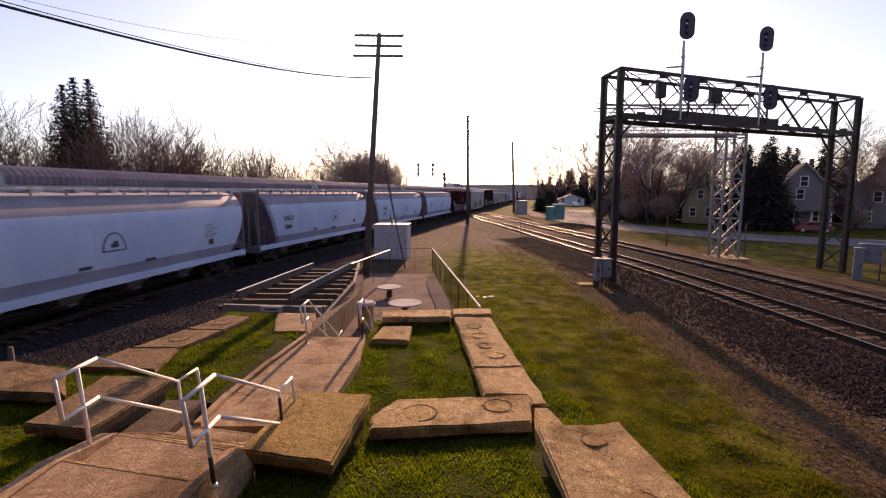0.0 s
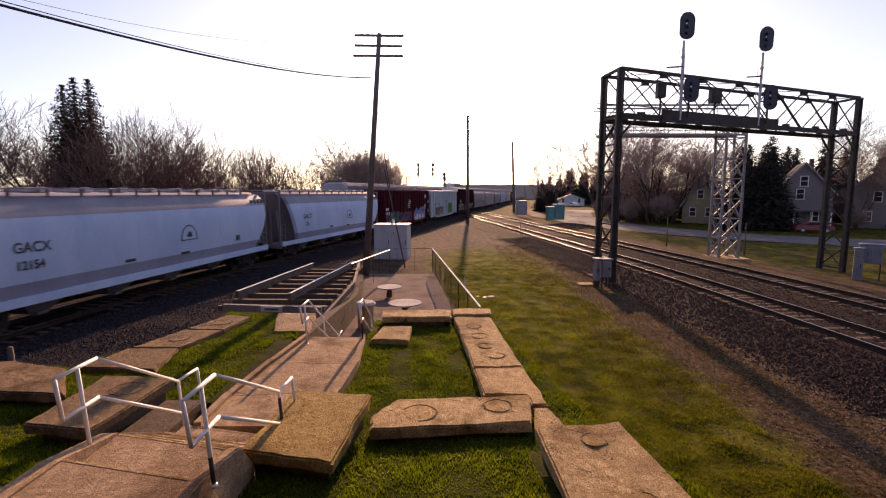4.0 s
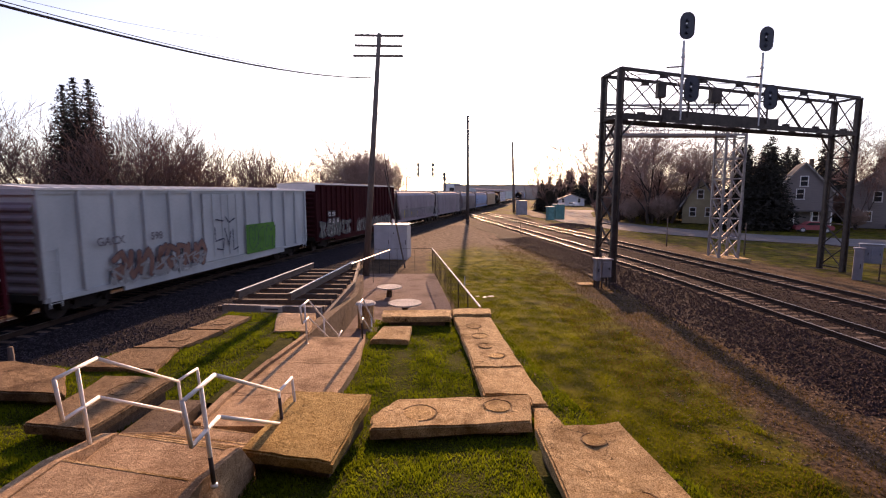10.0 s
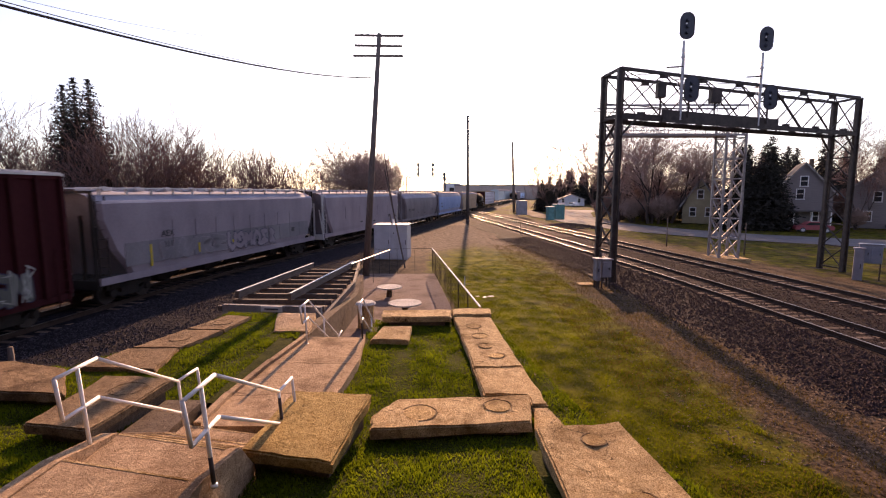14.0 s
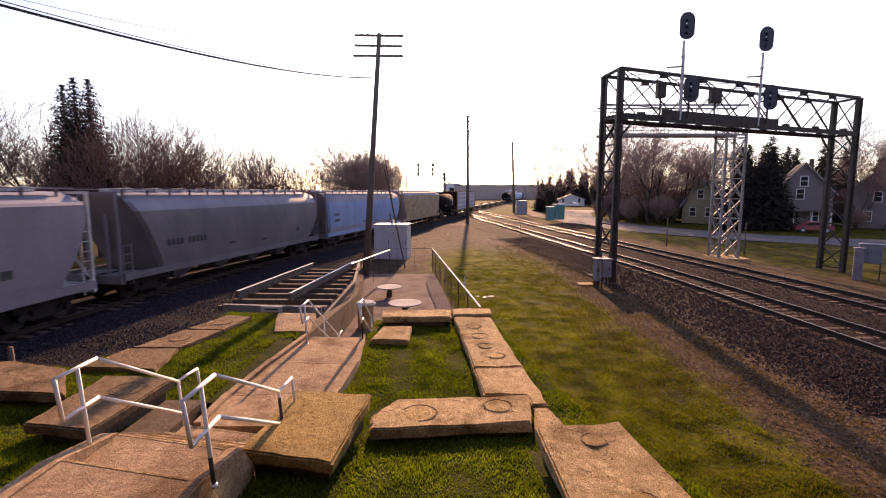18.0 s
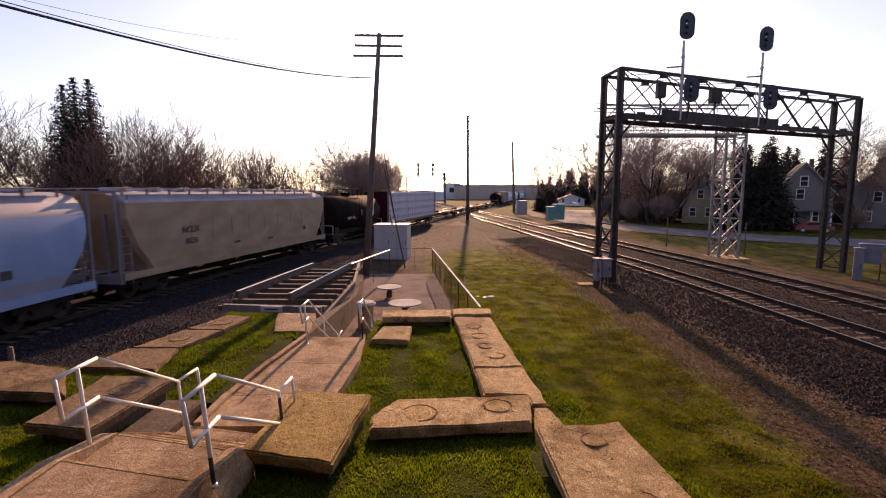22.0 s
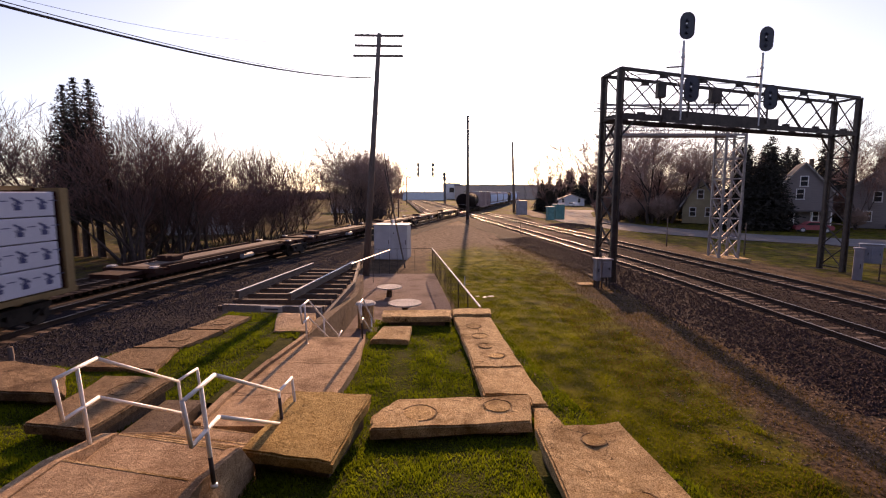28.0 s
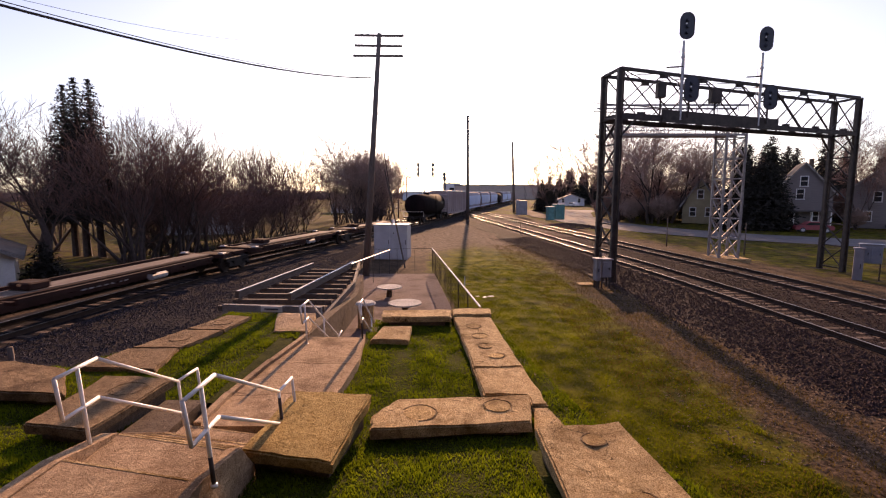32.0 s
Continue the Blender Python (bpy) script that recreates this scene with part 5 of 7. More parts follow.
def gable_house(label, x, y, w, d, wall_h, roof_h, rot, wall, roof, wins=((-.25, 1.6), (.25, 1.6)), upper=True, porch=False, z=-1.1, name="house"):
    """House with walls, gable roof with eaves, chimney, windows with frames, panes and sills."""
    h = thing(name, label, "house", pose(x, y, z, 0, 0, rot), "houses")
    bm = bmesh.new()
    box(bm, -w / 2, w / 2, -d / 2, d / 2, 0, wall_h)
    v = [bm.verts.new(p) for p in ((-w / 2, -d / 2, wall_h), (w / 2, -d / 2, wall_h), (0, -d / 2, wall_h + roof_h), (-w / 2, d / 2, wall_h), (w / 2, d / 2, wall_h), (0, d / 2, wall_h + roof_h))]
    for f in ((0, 1, 2), (3, 5, 4), (0, 2, 5, 3), (1, 4, 5, 2)):
        bm.faces.new([v[i] for i in f])
    part("wall", bm, wall, h)
    for s in (-1, 1):
        bm = bmesh.new()
        e = .45
        k = roof_h / (w / 2)
        a = [(0, wall_h + roof_h), (s * (w / 2 + e), wall_h - e * k), (s * (w / 2 + e), wall_h - e * k + .18), (0, wall_h + roof_h + .18)]
        lo = [bm.verts.new((px_, -d / 2 - e, pz_)) for px_, pz_ in a]
        hi = [bm.verts.new((px_, d / 2 + e, pz_)) for px_, pz_ in a]
        bm.faces.new(lo), bm.faces.new(hi)
        for i in range(4):
            bm.faces.new((lo[i], lo[(i + 1) % 4], hi[(i + 1) % 4], hi[i]))
        bmesh.ops.recalc_face_normals(bm, faces=bm.faces)
        part("roof_slope", bm, roof, h)
        bm = bmesh.new()
        bar(bm, (0, -d / 2 - e - .02, wall_h + roof_h + .05), (s * (w / 2 + e), -d / 2 - e - .02, wall_h - e * k + .05), .06, .22)
        part("bargeboard", bm, M_CONC_L, h)
    if wall_h > 3.2:
        bm = bmesh.new()
        box(bm, w * .18 - .3, w * .18 + .3, -.3, .3, wall_h + roof_h * .4, wall_h + roof_h + .9)
        part("chimney", bm, M_CONC_D, h)
    spots = [(fx * w, zz, -1) for fx, zz in wins] + ([(0, wall_h + roof_h * .22, -1)] if upper else [])
    spots += [(fy * d, zz, 2) for fy in (-.28, .1, .36) for zz in (1.5,)]
    for a, zz, side in spots:
        fm = pose(a, -d / 2, zz) if side == -1 else pose(-w / 2, a, zz, 0, 0, -90)
        bm = bmesh.new()
        for x0, x1, z0, z1 in ((-.55, -.43, -.1, 1.5), (.43, .55, -.1, 1.5), (-.43, .43, 1.38, 1.5), (-.43, .43, .66, .74)):
            box(bm, x0, x1, -.06, .02, z0, z1, fm)
        wf = part("window_frame", bm, M_WHITE, h)
        bm = bmesh.new()
        box(bm, -.43, .43, -.02, .01, 0, 1.38, fm)
        part("pane", bm, M_GLASS, wf)
        bm = bmesh.new()
        box(bm, -.6, .6, -.12, .02, -.18, -.1, fm)
        part("sill", bm, M_WHITE, wf)
    if porch:
        bm = bmesh.new()
        box(bm, -w / 2, w / 2, -d / 2 - 1.8, -d / 2, 2.6, 2.8)
        part("porch_roof", bm, roof, h)
        for q in (-.46, -.15, .15, .46):
            bm = bmesh.new()
            box(bm, q * w - .07, q * w + .07, -d / 2 - 1.7, -d / 2 - 1.56, 0, 2.6)
            part("porch_post", bm, M_WHITE, h)
    return h


W_GREY = mat("grey lap siding", (0.150, 0.125, 0.130), (0.235, 0.20, 0.205), 0.8, 0, 1, 20, 0.2, 0, (1, 1, 12))
W_TAN = mat("tan stucco", (0.28, 0.22, 0.13), (0.42, 0.34, 0.22), 0.85, 0, 1, 20, 0.2)
W_BLUE = mat("pale blue siding", (0.42, 0.47, 0.55), (0.58, 0.62, 0.70), 0.7, 0, 1, 20, 0.2)
W_BRICK = mat("brown brick", (0.34, 0.26, 0.24), (0.46, 0.37, 0.34), 0.9, 0, 1.5, 20, 0.3)
R_DARK = mat("dark roof shingles", (0.07, 0.062, 0.066), (0.15, 0.135, 0.135), 0.95, 0, 2, 25, 0.4)
gable_house("grey two-storey house with white window frames behind the road", 58.3, 78.5, 7.4, 10.0, 5.6, 4.4, -30, W_GREY, R_DARK, ((-.25, 1.2), (.22, 1.2), (-.05, 4.6)), True, True)
gable_house("grey house with a dark roof behind bare trees", 71.5, 76.0, 10, 11, 6.4, 4.4, -40, W_GREY, R_DARK, ((-.3, 1.2), (.0, 1.2), (.3, 1.2), (-.2, 4.2), (.2, 4.2)), True)
gable_house("small tan house with a steep roof beneath the trees", 47.6, 88.5, 5.5, 8, 3.6, 4.2, -28, W_TAN, R_DARK, ((-.2, 1.4), (.25, 1.4)), True)
gable_house("low pale blue house at the end of the road", 46.0, 172, 9.0, 8, 2.3, 1.7, -14, W_BLUE, M_WHITE, ((-.3, 1.2), (.3, 1.2)), False, False, -.4)
gable_house("white house half hidden by bare trees", -30.5, 62.0, 8.5, 9, 2.4, 1.5, 20, W_BLUE, R_DARK, ((-.25, 1.2), (.25, 1.2)), True, False, -.7)
gable_house("white garden shed beside the line", -26.3, 25.6, 4.6, 5.5, 2.1, 1.1, 40, M_WHITE, R_DARK, (), False, False, -.9, "shed")
gable_house("low pale house far across the fields", -25.0, 122.0, 7, 7, 2.2, 1.4, 15, W_BLUE, R_DARK, ((-.25, 1.0), (.25, 1.0)), False, False, -.7)
gable_house("small pale house far across the fields", -16.5, 108.0, 7, 7, 2.8, 1.8, 10, W_GREY, R_DARK, ((.2, 1.0),), False, False, -.7)


def long_hall(label, x0, x1, y, d, hgt, wall, roof, name="industrial_hall"):
    h = thing(name, label, "building", pose((x0 + x1) / 2, y, -.5), "distant buildings")
    w = x1 - x0
    bm = bmesh.new()
    box(bm, -w / 2, w / 2, -d / 2, d / 2, 0, hgt)
    part("wall", bm, wall, h)
    bm = bmesh.new()
    box(bm, -w / 2 - .4, w / 2 + .4, -d / 2 - .4, d / 2 + .4, hgt, hgt + .5)
    part("roof", bm, roof, h)
    n = int(w / 9) if w < 20 else 0
    for k in range(n):
        bm = bmesh.new()
        q = -w / 2 + w * (k + .5) / n
        box(bm, q - 1.6, q + 1.6, -d / 2 - .08, -d / 2 + .02, hgt * .45, hgt * .75)
        part("window", bm, M_GLASS, h)
    return h


long_hall("long brown brick industrial hall on the horizon", 8, 78, 330, 30, 9.2, W_BRICK, R_DARK)
long_hall("pale metal industrial hall on the horizon", -24, 2, 300, 30, 4.6, W_BLUE, M_WHITE)
long_hall("tall pale factory block on the horizon", 0, 12, 340, 20, 10.5, W_BLUE, R_DARK)

# signal bridge far beyond the crossing
far = thing("distant_signal_bridge", "thin distant signal bridge with stacked heads", "signal bridge")
bm = bmesh.new()
bar(bm, (-14, 185, 10.2), (1, 185, 10.2), .3, .4)
part("chord", bm, M_STEEL, far)
for x in (-14, 1):
    bm = bmesh.new()
    bar(bm, (x, 185, -.5), (x, 185, 10.4), .35, .35)
    part("leg", bm, M_STEEL, far)
for x in (-9.5, -3.9):
    bm = bmesh.new()
    rod(bm, (x, 185, 10.2), (x, 185, 15.2), .22)
    part("signal_mast", bm, M_STEEL, far)
    for z in (11.3, 13.0, 14.8):
        signal_head(far, Vector((x, 184.7, z)), 0, 1.0, 1.5)
sig = thing("distant_signal", "distant dark signal mast with heads", "signal mast")
bm = bmesh.new()
rod(bm, (.5, 185, -.5), (.5, 185, 12.0), .25)
part("signal_mast", bm, M_STEEL, sig)
for z in (9.4, 11.2):
    signal_head(sig, Vector((.5, 184.7, z)), 0, 1.2, 1.6)


def far_woods():
    """A ragged band of bare woods and low hills along the horizon, of many upright twiggy tufts."""
    rnd = random.Random(77)
    verts, faces = [], []
    for k in range(9000):
        a = rnd.uniform(-1.05, 1.05)
        r = rnd.uniform(330, 560)
        x, y = math.sin(a) * r, math.cos(a) * r
        if -.22 < a < .16 and rnd.random() < .8:
            continue
        hgt = 5 + 4 * noise.noise((x * .02, y * .02, 1)) + rnd.uniform(-2, 2.5)
        for j in range(3):
            o = len(verts)
            dx, w = rnd.uniform(-2.5, 2.5), rnd.uniform(.25, 1.1)
            verts += [(x + dx - w, y, -1), (x + dx + w, y, -1), (x + dx + rnd.uniform(-1, 1), y, hgt * rnd.uniform(.6, 1))]
            faces.append((o, o + 1, o + 2))
    tagged(raw("far_woods", verts, faces, M_TWIG), "distant bare woods along the horizon", "woods", kind="stuff")


far_woods()


def car_on_road(label, x, y, rot, paint, z=None):
    c = thing("parked_car", label, "car", pose(x, y, (ground_z(x, y) + .08) if z is None else z, 0, 0, rot), "parked cars")
    sec = [(-2.2, .35), (-2.25, .75), (-2.05, .95), (-1.5, 1.0), (-.9, 1.42), (.7, 1.45), (1.35, .98), (2.1, .85), (2.25, .6), (2.2, .35)]
    bm = bmesh.new()
    lo = [bm.verts.new((-.85, a, b)) for a, b in sec]
    hi = [bm.verts.new((.85, a, b)) for a, b in sec]
    bm.faces.new(lo), bm.faces.new(hi)
    for i in range(len(sec)):
        bm.faces.new((lo[i], lo[(i + 1) % len(sec)], hi[(i + 1) % len(sec)], hi[i]))
    bmesh.ops.recalc_face_normals(bm, faces=bm.faces)
    part("body", bm, paint, c)
    bm = bmesh.new()
    for s in (-1, 1):
        v = [bm.verts.new((s * .855, a, b)) for a, b in ((-1.35, 1.02), (-.85, 1.36), (.65, 1.38), (1.2, 1.0))]
        bm.faces.new(v)
    part("side_glass", bm, M_GLASS, c)
    for sx in (-1, 1):
        for yy_ in (-1.4, 1.4):
            bm = bmesh.new()
            rod(bm, (sx * .70, yy_, .33), (sx * .88, yy_, .33), .33, None, 14)
            w = part("wheel", bm, M_BLACK, c)
            bm = bmesh.new()
            rod(bm, (sx * .88, yy_, .33), (sx * .89, yy_, .33), .2, None, 10)
            part("rim", bm, M_GALV, w)
    return c


car_on_road("white parked car at the roadside", 34.9, 33.6, 60, M_WHITE)
P_CARRED = mat("red car paint", (0.22, 0.03, 0.045), (0.32, 0.055, 0.07), 0.4, 0, 2, 25, 0.0)
car_on_road("red parked car in the shade before the houses", 51.8, 66.5, 70, P_CARRED)
car_on_road("dark parked car before the houses", 66.5, 68.0, 65, M_BLACK)
car_on_road("white parked car before the blue house", 43.0, 158.0, 20, M_WHITE, -.35)


def rubble(r):
    a, q = r.uniform(0, 6.28), r.random() ** .6
    x, y = 17.4 + 4.6 * q * math.cos(a), 66 + 4.0 * q * math.sin(a)
    return x, y, -.45 + .55 * (1 - q) + r.uniform(0, .1)


stones("rubble_heap", "low heap of broken stones beside the track", 700, rubble, M_STONE, .22)


# ---- grass ----
def terrace_blade(r):
    x, y = r.uniform(-8.4, 3.2), 3.2 + 11.2 * r.random() ** 1.4
    if not inside(x, y, TERRACE) or (-4.05 < x < (-2.26 if y < 6.6 else -1.82) and y < 11.4) or (-4.8 < x < -3.9 and y < 7.75):
        return None
    if noise.noise((x * 1.1, y * 1.1, 5)) < -.62 or (1.15 < x < 2.45 and y < 6.0):
        return None
    return x, y, terrace_z(x, y) - .01


def lawn_blade(r):
    y = 4 + 46 * r.random() ** 1.7
    hi = 6.6 + .035 * max(0, y - 22)
    x = r.uniform(.2 if y < 30 else -3, max(1.0, hi))
    if inside(x, y, TERRACE) or (y > 13 and x < 1.25 - .116 * (y - 13.8)):
        return None
    if r.random() < step(26, 47, y + 1.5 * abs(x - 3.2)):
        return None
    if noise.noise((x * .5, y * .5, 8)) + .55 * (x - hi + 3.2) / 3.2 > .62:
        return None
    return x, y, ground_z(x, y) + .05 * noise.noise((x * .25, y * .25, 0)) - .01


blades("terrace_grass", "short green spring grass on the terrace", 230000, terrace_blade, M_GRASS, .055)
blades("lawn_grass", "yellow-green grass of the lawn by the tracks", 260000, lawn_blade, M_LAWN, .05)
blades("dry_grass", "dry tufts of yellow grass", 26000, lambda r: (lambda x, y: (x, y, ground_z(x, y)))(*(lambda y: (4.6 + 4.4 * r.random(), y))(4 + 40 * r.random() ** 1.4)), M_DRYG, .07)


# scraps lying on the lawn by the fence
P_SCRAP = mat("white litter", (0.55, 0.58, 0.62), (0.80, 0.82, 0.85), 0.6, 0, 6, 30, 0.1)
for x, y, w, d, turn in ((1.62, 22.0, .16, .12, 20), (1.95, 21.8, .20, .14, 65), (2.26, 22.0, .30, .10, 5), (1.15, 24.8, .05, .05, 0)):
    bmx = bmesh.new()
    tall = .5 if w < .1 else .07
    box(bmx, -w / 2, w / 2, -d / 2, d / 2, 0, tall, None, .012)
    for v in bmx.verts:
        v.co += noise.noise_vector(v.co * 9 + Vector((x, y, 0))) * .02
    sc = part("marker_stake" if w < .1 else "litter_scrap", bmx, P_SCRAP)
    sc.matrix_basis = pose(x, y, ground_z(x, y) - .02, 0, 0, turn)
    tagged(sc, "short white marker stake in the grass" if w < .1 else "crumpled white scrap lying on the lawn", "stake" if w < .1 else "litter", group="scraps on the lawn")


# ---- trains ----
def curve_table(centre):
    """Arc length along a track against y, counted from y = 0."""
    ys = np.arange(-420, 900, 1.0)
    xs = np.array([centre(float(y)) for y in ys])
    d = np.hypot(np.diff(xs), np.diff(ys))
    s = np.concatenate([[0], np.cumsum(d)])
    s -= np.interp(0.0, ys, s)
    return xs, ys, s


TABLE = {"front": curve_table(LEFT), "back": curve_table(LEFT2)}


def on_track(line, s):
    xs, ys, t = TABLE[line]
    return Vector((float(np.interp(s, t, xs)), float(np.interp(s, t, ys)), 0))


def car_pose(line, s, base):
    a, b = on_track(line, s - base / 2), on_track(line, s + base / 2)
    d = b - a
    m = Matrix.Rotation(-math.atan2(d.x, d.y), 4, "Z")
    m.translation = (a + b) / 2
    return m


def pm(c1, c2, rough=0.75, scale=0.8, stretch=(1, 1, .5), name="car paint"):
    return mat(name, c1, c2, rough, 0, scale, 18, 0.08, 0, stretch, 0.25)


P_BLUEGREY = pm((0.38, 0.52, 0.79), (0.56, 0.69, 0.92))
P_SKYBLUE = pm((0.17, 0.27, 0.50), (0.26, 0.37, 0.60))
P_LILAC = pm((0.20, 0.172, 0.212), (0.305, 0.268, 0.315))
# far boxcars: distance haze mixed into the paint as pale pinkish grey
P_HAZED = pm((0.33, 0.25, 0.26), (0.46, 0.37, 0.38))
P_GREY = pm((0.13, 0.125, 0.15), (0.24, 0.23, 0.26))
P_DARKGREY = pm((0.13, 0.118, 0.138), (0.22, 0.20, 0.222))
P_TAN = pm((0.30, 0.205, 0.125), (0.46, 0.355, 0.265), 0.75, 0.7, (1, 1, 2.0))
P_RED = mat("dark red car paint", (0.050, 0.006, 0.012), (0.088, 0.014, 0.021), 0.85, 0, 0.8, 18, 0.06, 0, (1, 1, .35), 0.06)
P_BROWN = mat("wine-brown car paint", (0.036, 0.008, 0.011), (0.066, 0.017, 0.020), 0.85, 0, 0.8, 18, 0.06, 0, (1, 1, .35), 0.06)
P_PALE = pm((0.37, 0.42, 0.46), (0.54, 0.59, 0.62), 0.75)
P_TANK = mat("grimy black tank paint", (0.006, 0.004, 0.005), (0.020, 0.012, 0.012), 0.9, 0, 0.8, 18, 0.05, 0, (1, 1, .5), 0.08)
P_RUST = pm((0.020, 0.008, 0.007), (0.055, 0.022, 0.018), 0.85, 1.5)
P_DECK = pm((0.10, 0.074, 0.064), (0.24, 0.19, 0.165), 0.8, 1.5, (3, .3, 1))
P_WRAP = pm((0.46, 0.46, 0.58), (0.62, 0.62, 0.74), 0.6, 0.6)
P_YELLOW = pm((0.16, 0.10, 0.045), (0.29, 0.20, 0.10), 0.8)
P_ROOF = pm((0.42, 0.42, 0.44), (0.62, 0.62, 0.63), 0.55)
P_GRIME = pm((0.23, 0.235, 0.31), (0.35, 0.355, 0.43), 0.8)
P_GROOVESHADE = pm((0.06, 0.055, 0.07), (0.13, 0.12, 0.14), 0.8)
# lowest side faces of blue hoppers: shade and grime put into one darker paint
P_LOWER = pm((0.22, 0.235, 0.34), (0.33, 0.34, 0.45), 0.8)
P_PRINT = pm((0.05, 0.055, 0.15), (0.10, 0.105, 0.23), 0.7)
P_CHALK = pm((0.26, 0.28, 0.28), (0.42, 0.44, 0.44), 0.8)
P_SAGE = pm((0.05, 0.055, 0.055), (0.12, 0.13, 0.125), 0.7)
P_INKBLUE = pm((0.02, 0.025, 0.06), (0.05, 0.05, 0.10), 0.7)
G_BLUE = pm((0.05, 0.12, 0.45), (0.12, 0.28, 0.70), 0.6)
G_WHITE = pm((0.62, 0.62, 0.70), (0.80, 0.80, 0.84), 0.6)
G_GREEN = pm((0.03, 0.15, 0.025), (0.07, 0.27, 0.045), 0.7)
G_TEAL = pm((0.03, 0.15, 0.14), (0.07, 0.27, 0.24), 0.7)
G_WINE = pm((0.12, 0.055, 0.085), (0.22, 0.12, 0.16), 0.8)
P_STRIPE = pm((0.45, 0.33, 0.02), (0.62, 0.47, 0.04), 0.6)
G_RUST = pm((0.13, 0.06, 0.05), (0.30, 0.17, 0.14), 0.7)
G_ASH = pm((0.20, 0.21, 0.22), (0.34, 0.35, 0.37), 0.7)
G_MAUVE = pm((0.22, 0.15, 0.24), (0.38, 0.28, 0.38), 0.7)

SIDE = Matrix.Rotation(radians(90), 4, "Z") @ Matrix.Rotation(radians(90), 4, "X")   # writing on the +x side, along +y


def on_side(x, y, z):
    return Matrix.Translation((x, y, z)) @ SIDE


def truck_mesh():
    bm = bmesh.new()
    for sx in (-1, 1):
        x = sx * 1.0
        box(bm, x - .09, x + .09, -1.15, 1.15, 0.62, 0.80)
        box(bm, x - .09, x + .09, -0.45, 0.45, 0.28, 0.62)
        bar(bm, (x, -0.40, 0.30), (x, -1.0, 0.66), .16, .14)
        bar(bm, (x, 0.40, 0.30), (x, 1.0, 0.66), .16, .14)
        for sy in (-1, 1):
            rod(bm, (x - .10 * sx, sy * .89, .46), (x + .16 * sx, sy * .89, .46), .15, None, 8)
    box(bm, -1.1, 1.1, -0.22, 0.22, 0.50, 0.78)
    me = bpy.data.meshes.new("truck_frame")
    bm.to_mesh(me)
    bm.free()
    me.materials.append(M_BOGIE)
    return me


def wheel_mesh():
    bm = bmesh.new()
    for sx in (-1, 1):
        rod(bm, (sx * .69, 0, 0), (sx * .82, 0, 0), .455, None, 18)
        rod(bm, (sx * .66, 0, 0), (sx * .69, 0, 0), .49, None, 18)
    rod(bm, (-.7, 0, 0), (.7, 0, 0), .08, None, 8)
    me = bpy.data.meshes.new("wheelset")
    bm.to_mesh(me)
    bm.free()
    me.materials.append(M_WHEEL)
    return me


TRUCK, WHEELS = truck_mesh(), wheel_mesh()


def add_truck(car, y):
    t = new("truck_frame", TRUCK)
    t.parent, t.matrix_basis = car, pose(0, y, 0)
    for sy in (-1, 1):
        w = new("wheelset", WHEELS)
        w.parent, w.matrix_basis = t, pose(0, sy * .89, .46)


def add_couplers(car, half, mat_):
    for sy in (-1, 1):
        bm = bmesh.new()
        box(bm, -.15, .15, sy * (half - .75) - .55, sy * (half - .75) + .55, .68, .98)
        box(bm, -.20, .20, sy * half - .16, sy * half + .16, .66, 1.0, None, .04)
        part("coupler", bm, mat_, car)


def ladder(car, x, y, z0, z1, mat_, w=.42):
    bm = bmesh.new()
    for dy in (-w / 2, w / 2):
        bar(bm, (x, y + dy, z0), (x, y + dy, z1), .035, .035)
    z = z0 + .15
    while z < z1:
        rod(bm, (x, y - w / 2, z), (x, y + w / 2, z), .014, None, 5)
        z += .36
    return part("ladder", bm, mat_, car)


def badge(car, x, y, z, size, ring, inner):
    """Half-round emblem: a dark rim, a pale field and a small dark shape."""
    for r, m, dx, nm in ((1.0, ring, 0, "emblem"), (.86, inner, .003, "emblem_field")):
        bm = bmesh.new()
        vs = [bm.verts.new((x + dx, y + size * r * math.cos(a), z + size * 1.25 * r * math.sin(a) + (size * .08 if r < 1 else 0))) for a in np.linspace(0, math.pi, 17)]
        bm.faces.new(vs)
        part(nm, bm, m, car)
    bm = bmesh.new()
    box(bm, x + .003, x + .007, y - size * .3, y + size * .35, z + size * .25, z + size * .5)
    box(bm, x + .003, x + .007, y - size * .1, y + size * .3, z + size * .5, z + size * .68)
    part("emblem_mark", bm, ring, car)


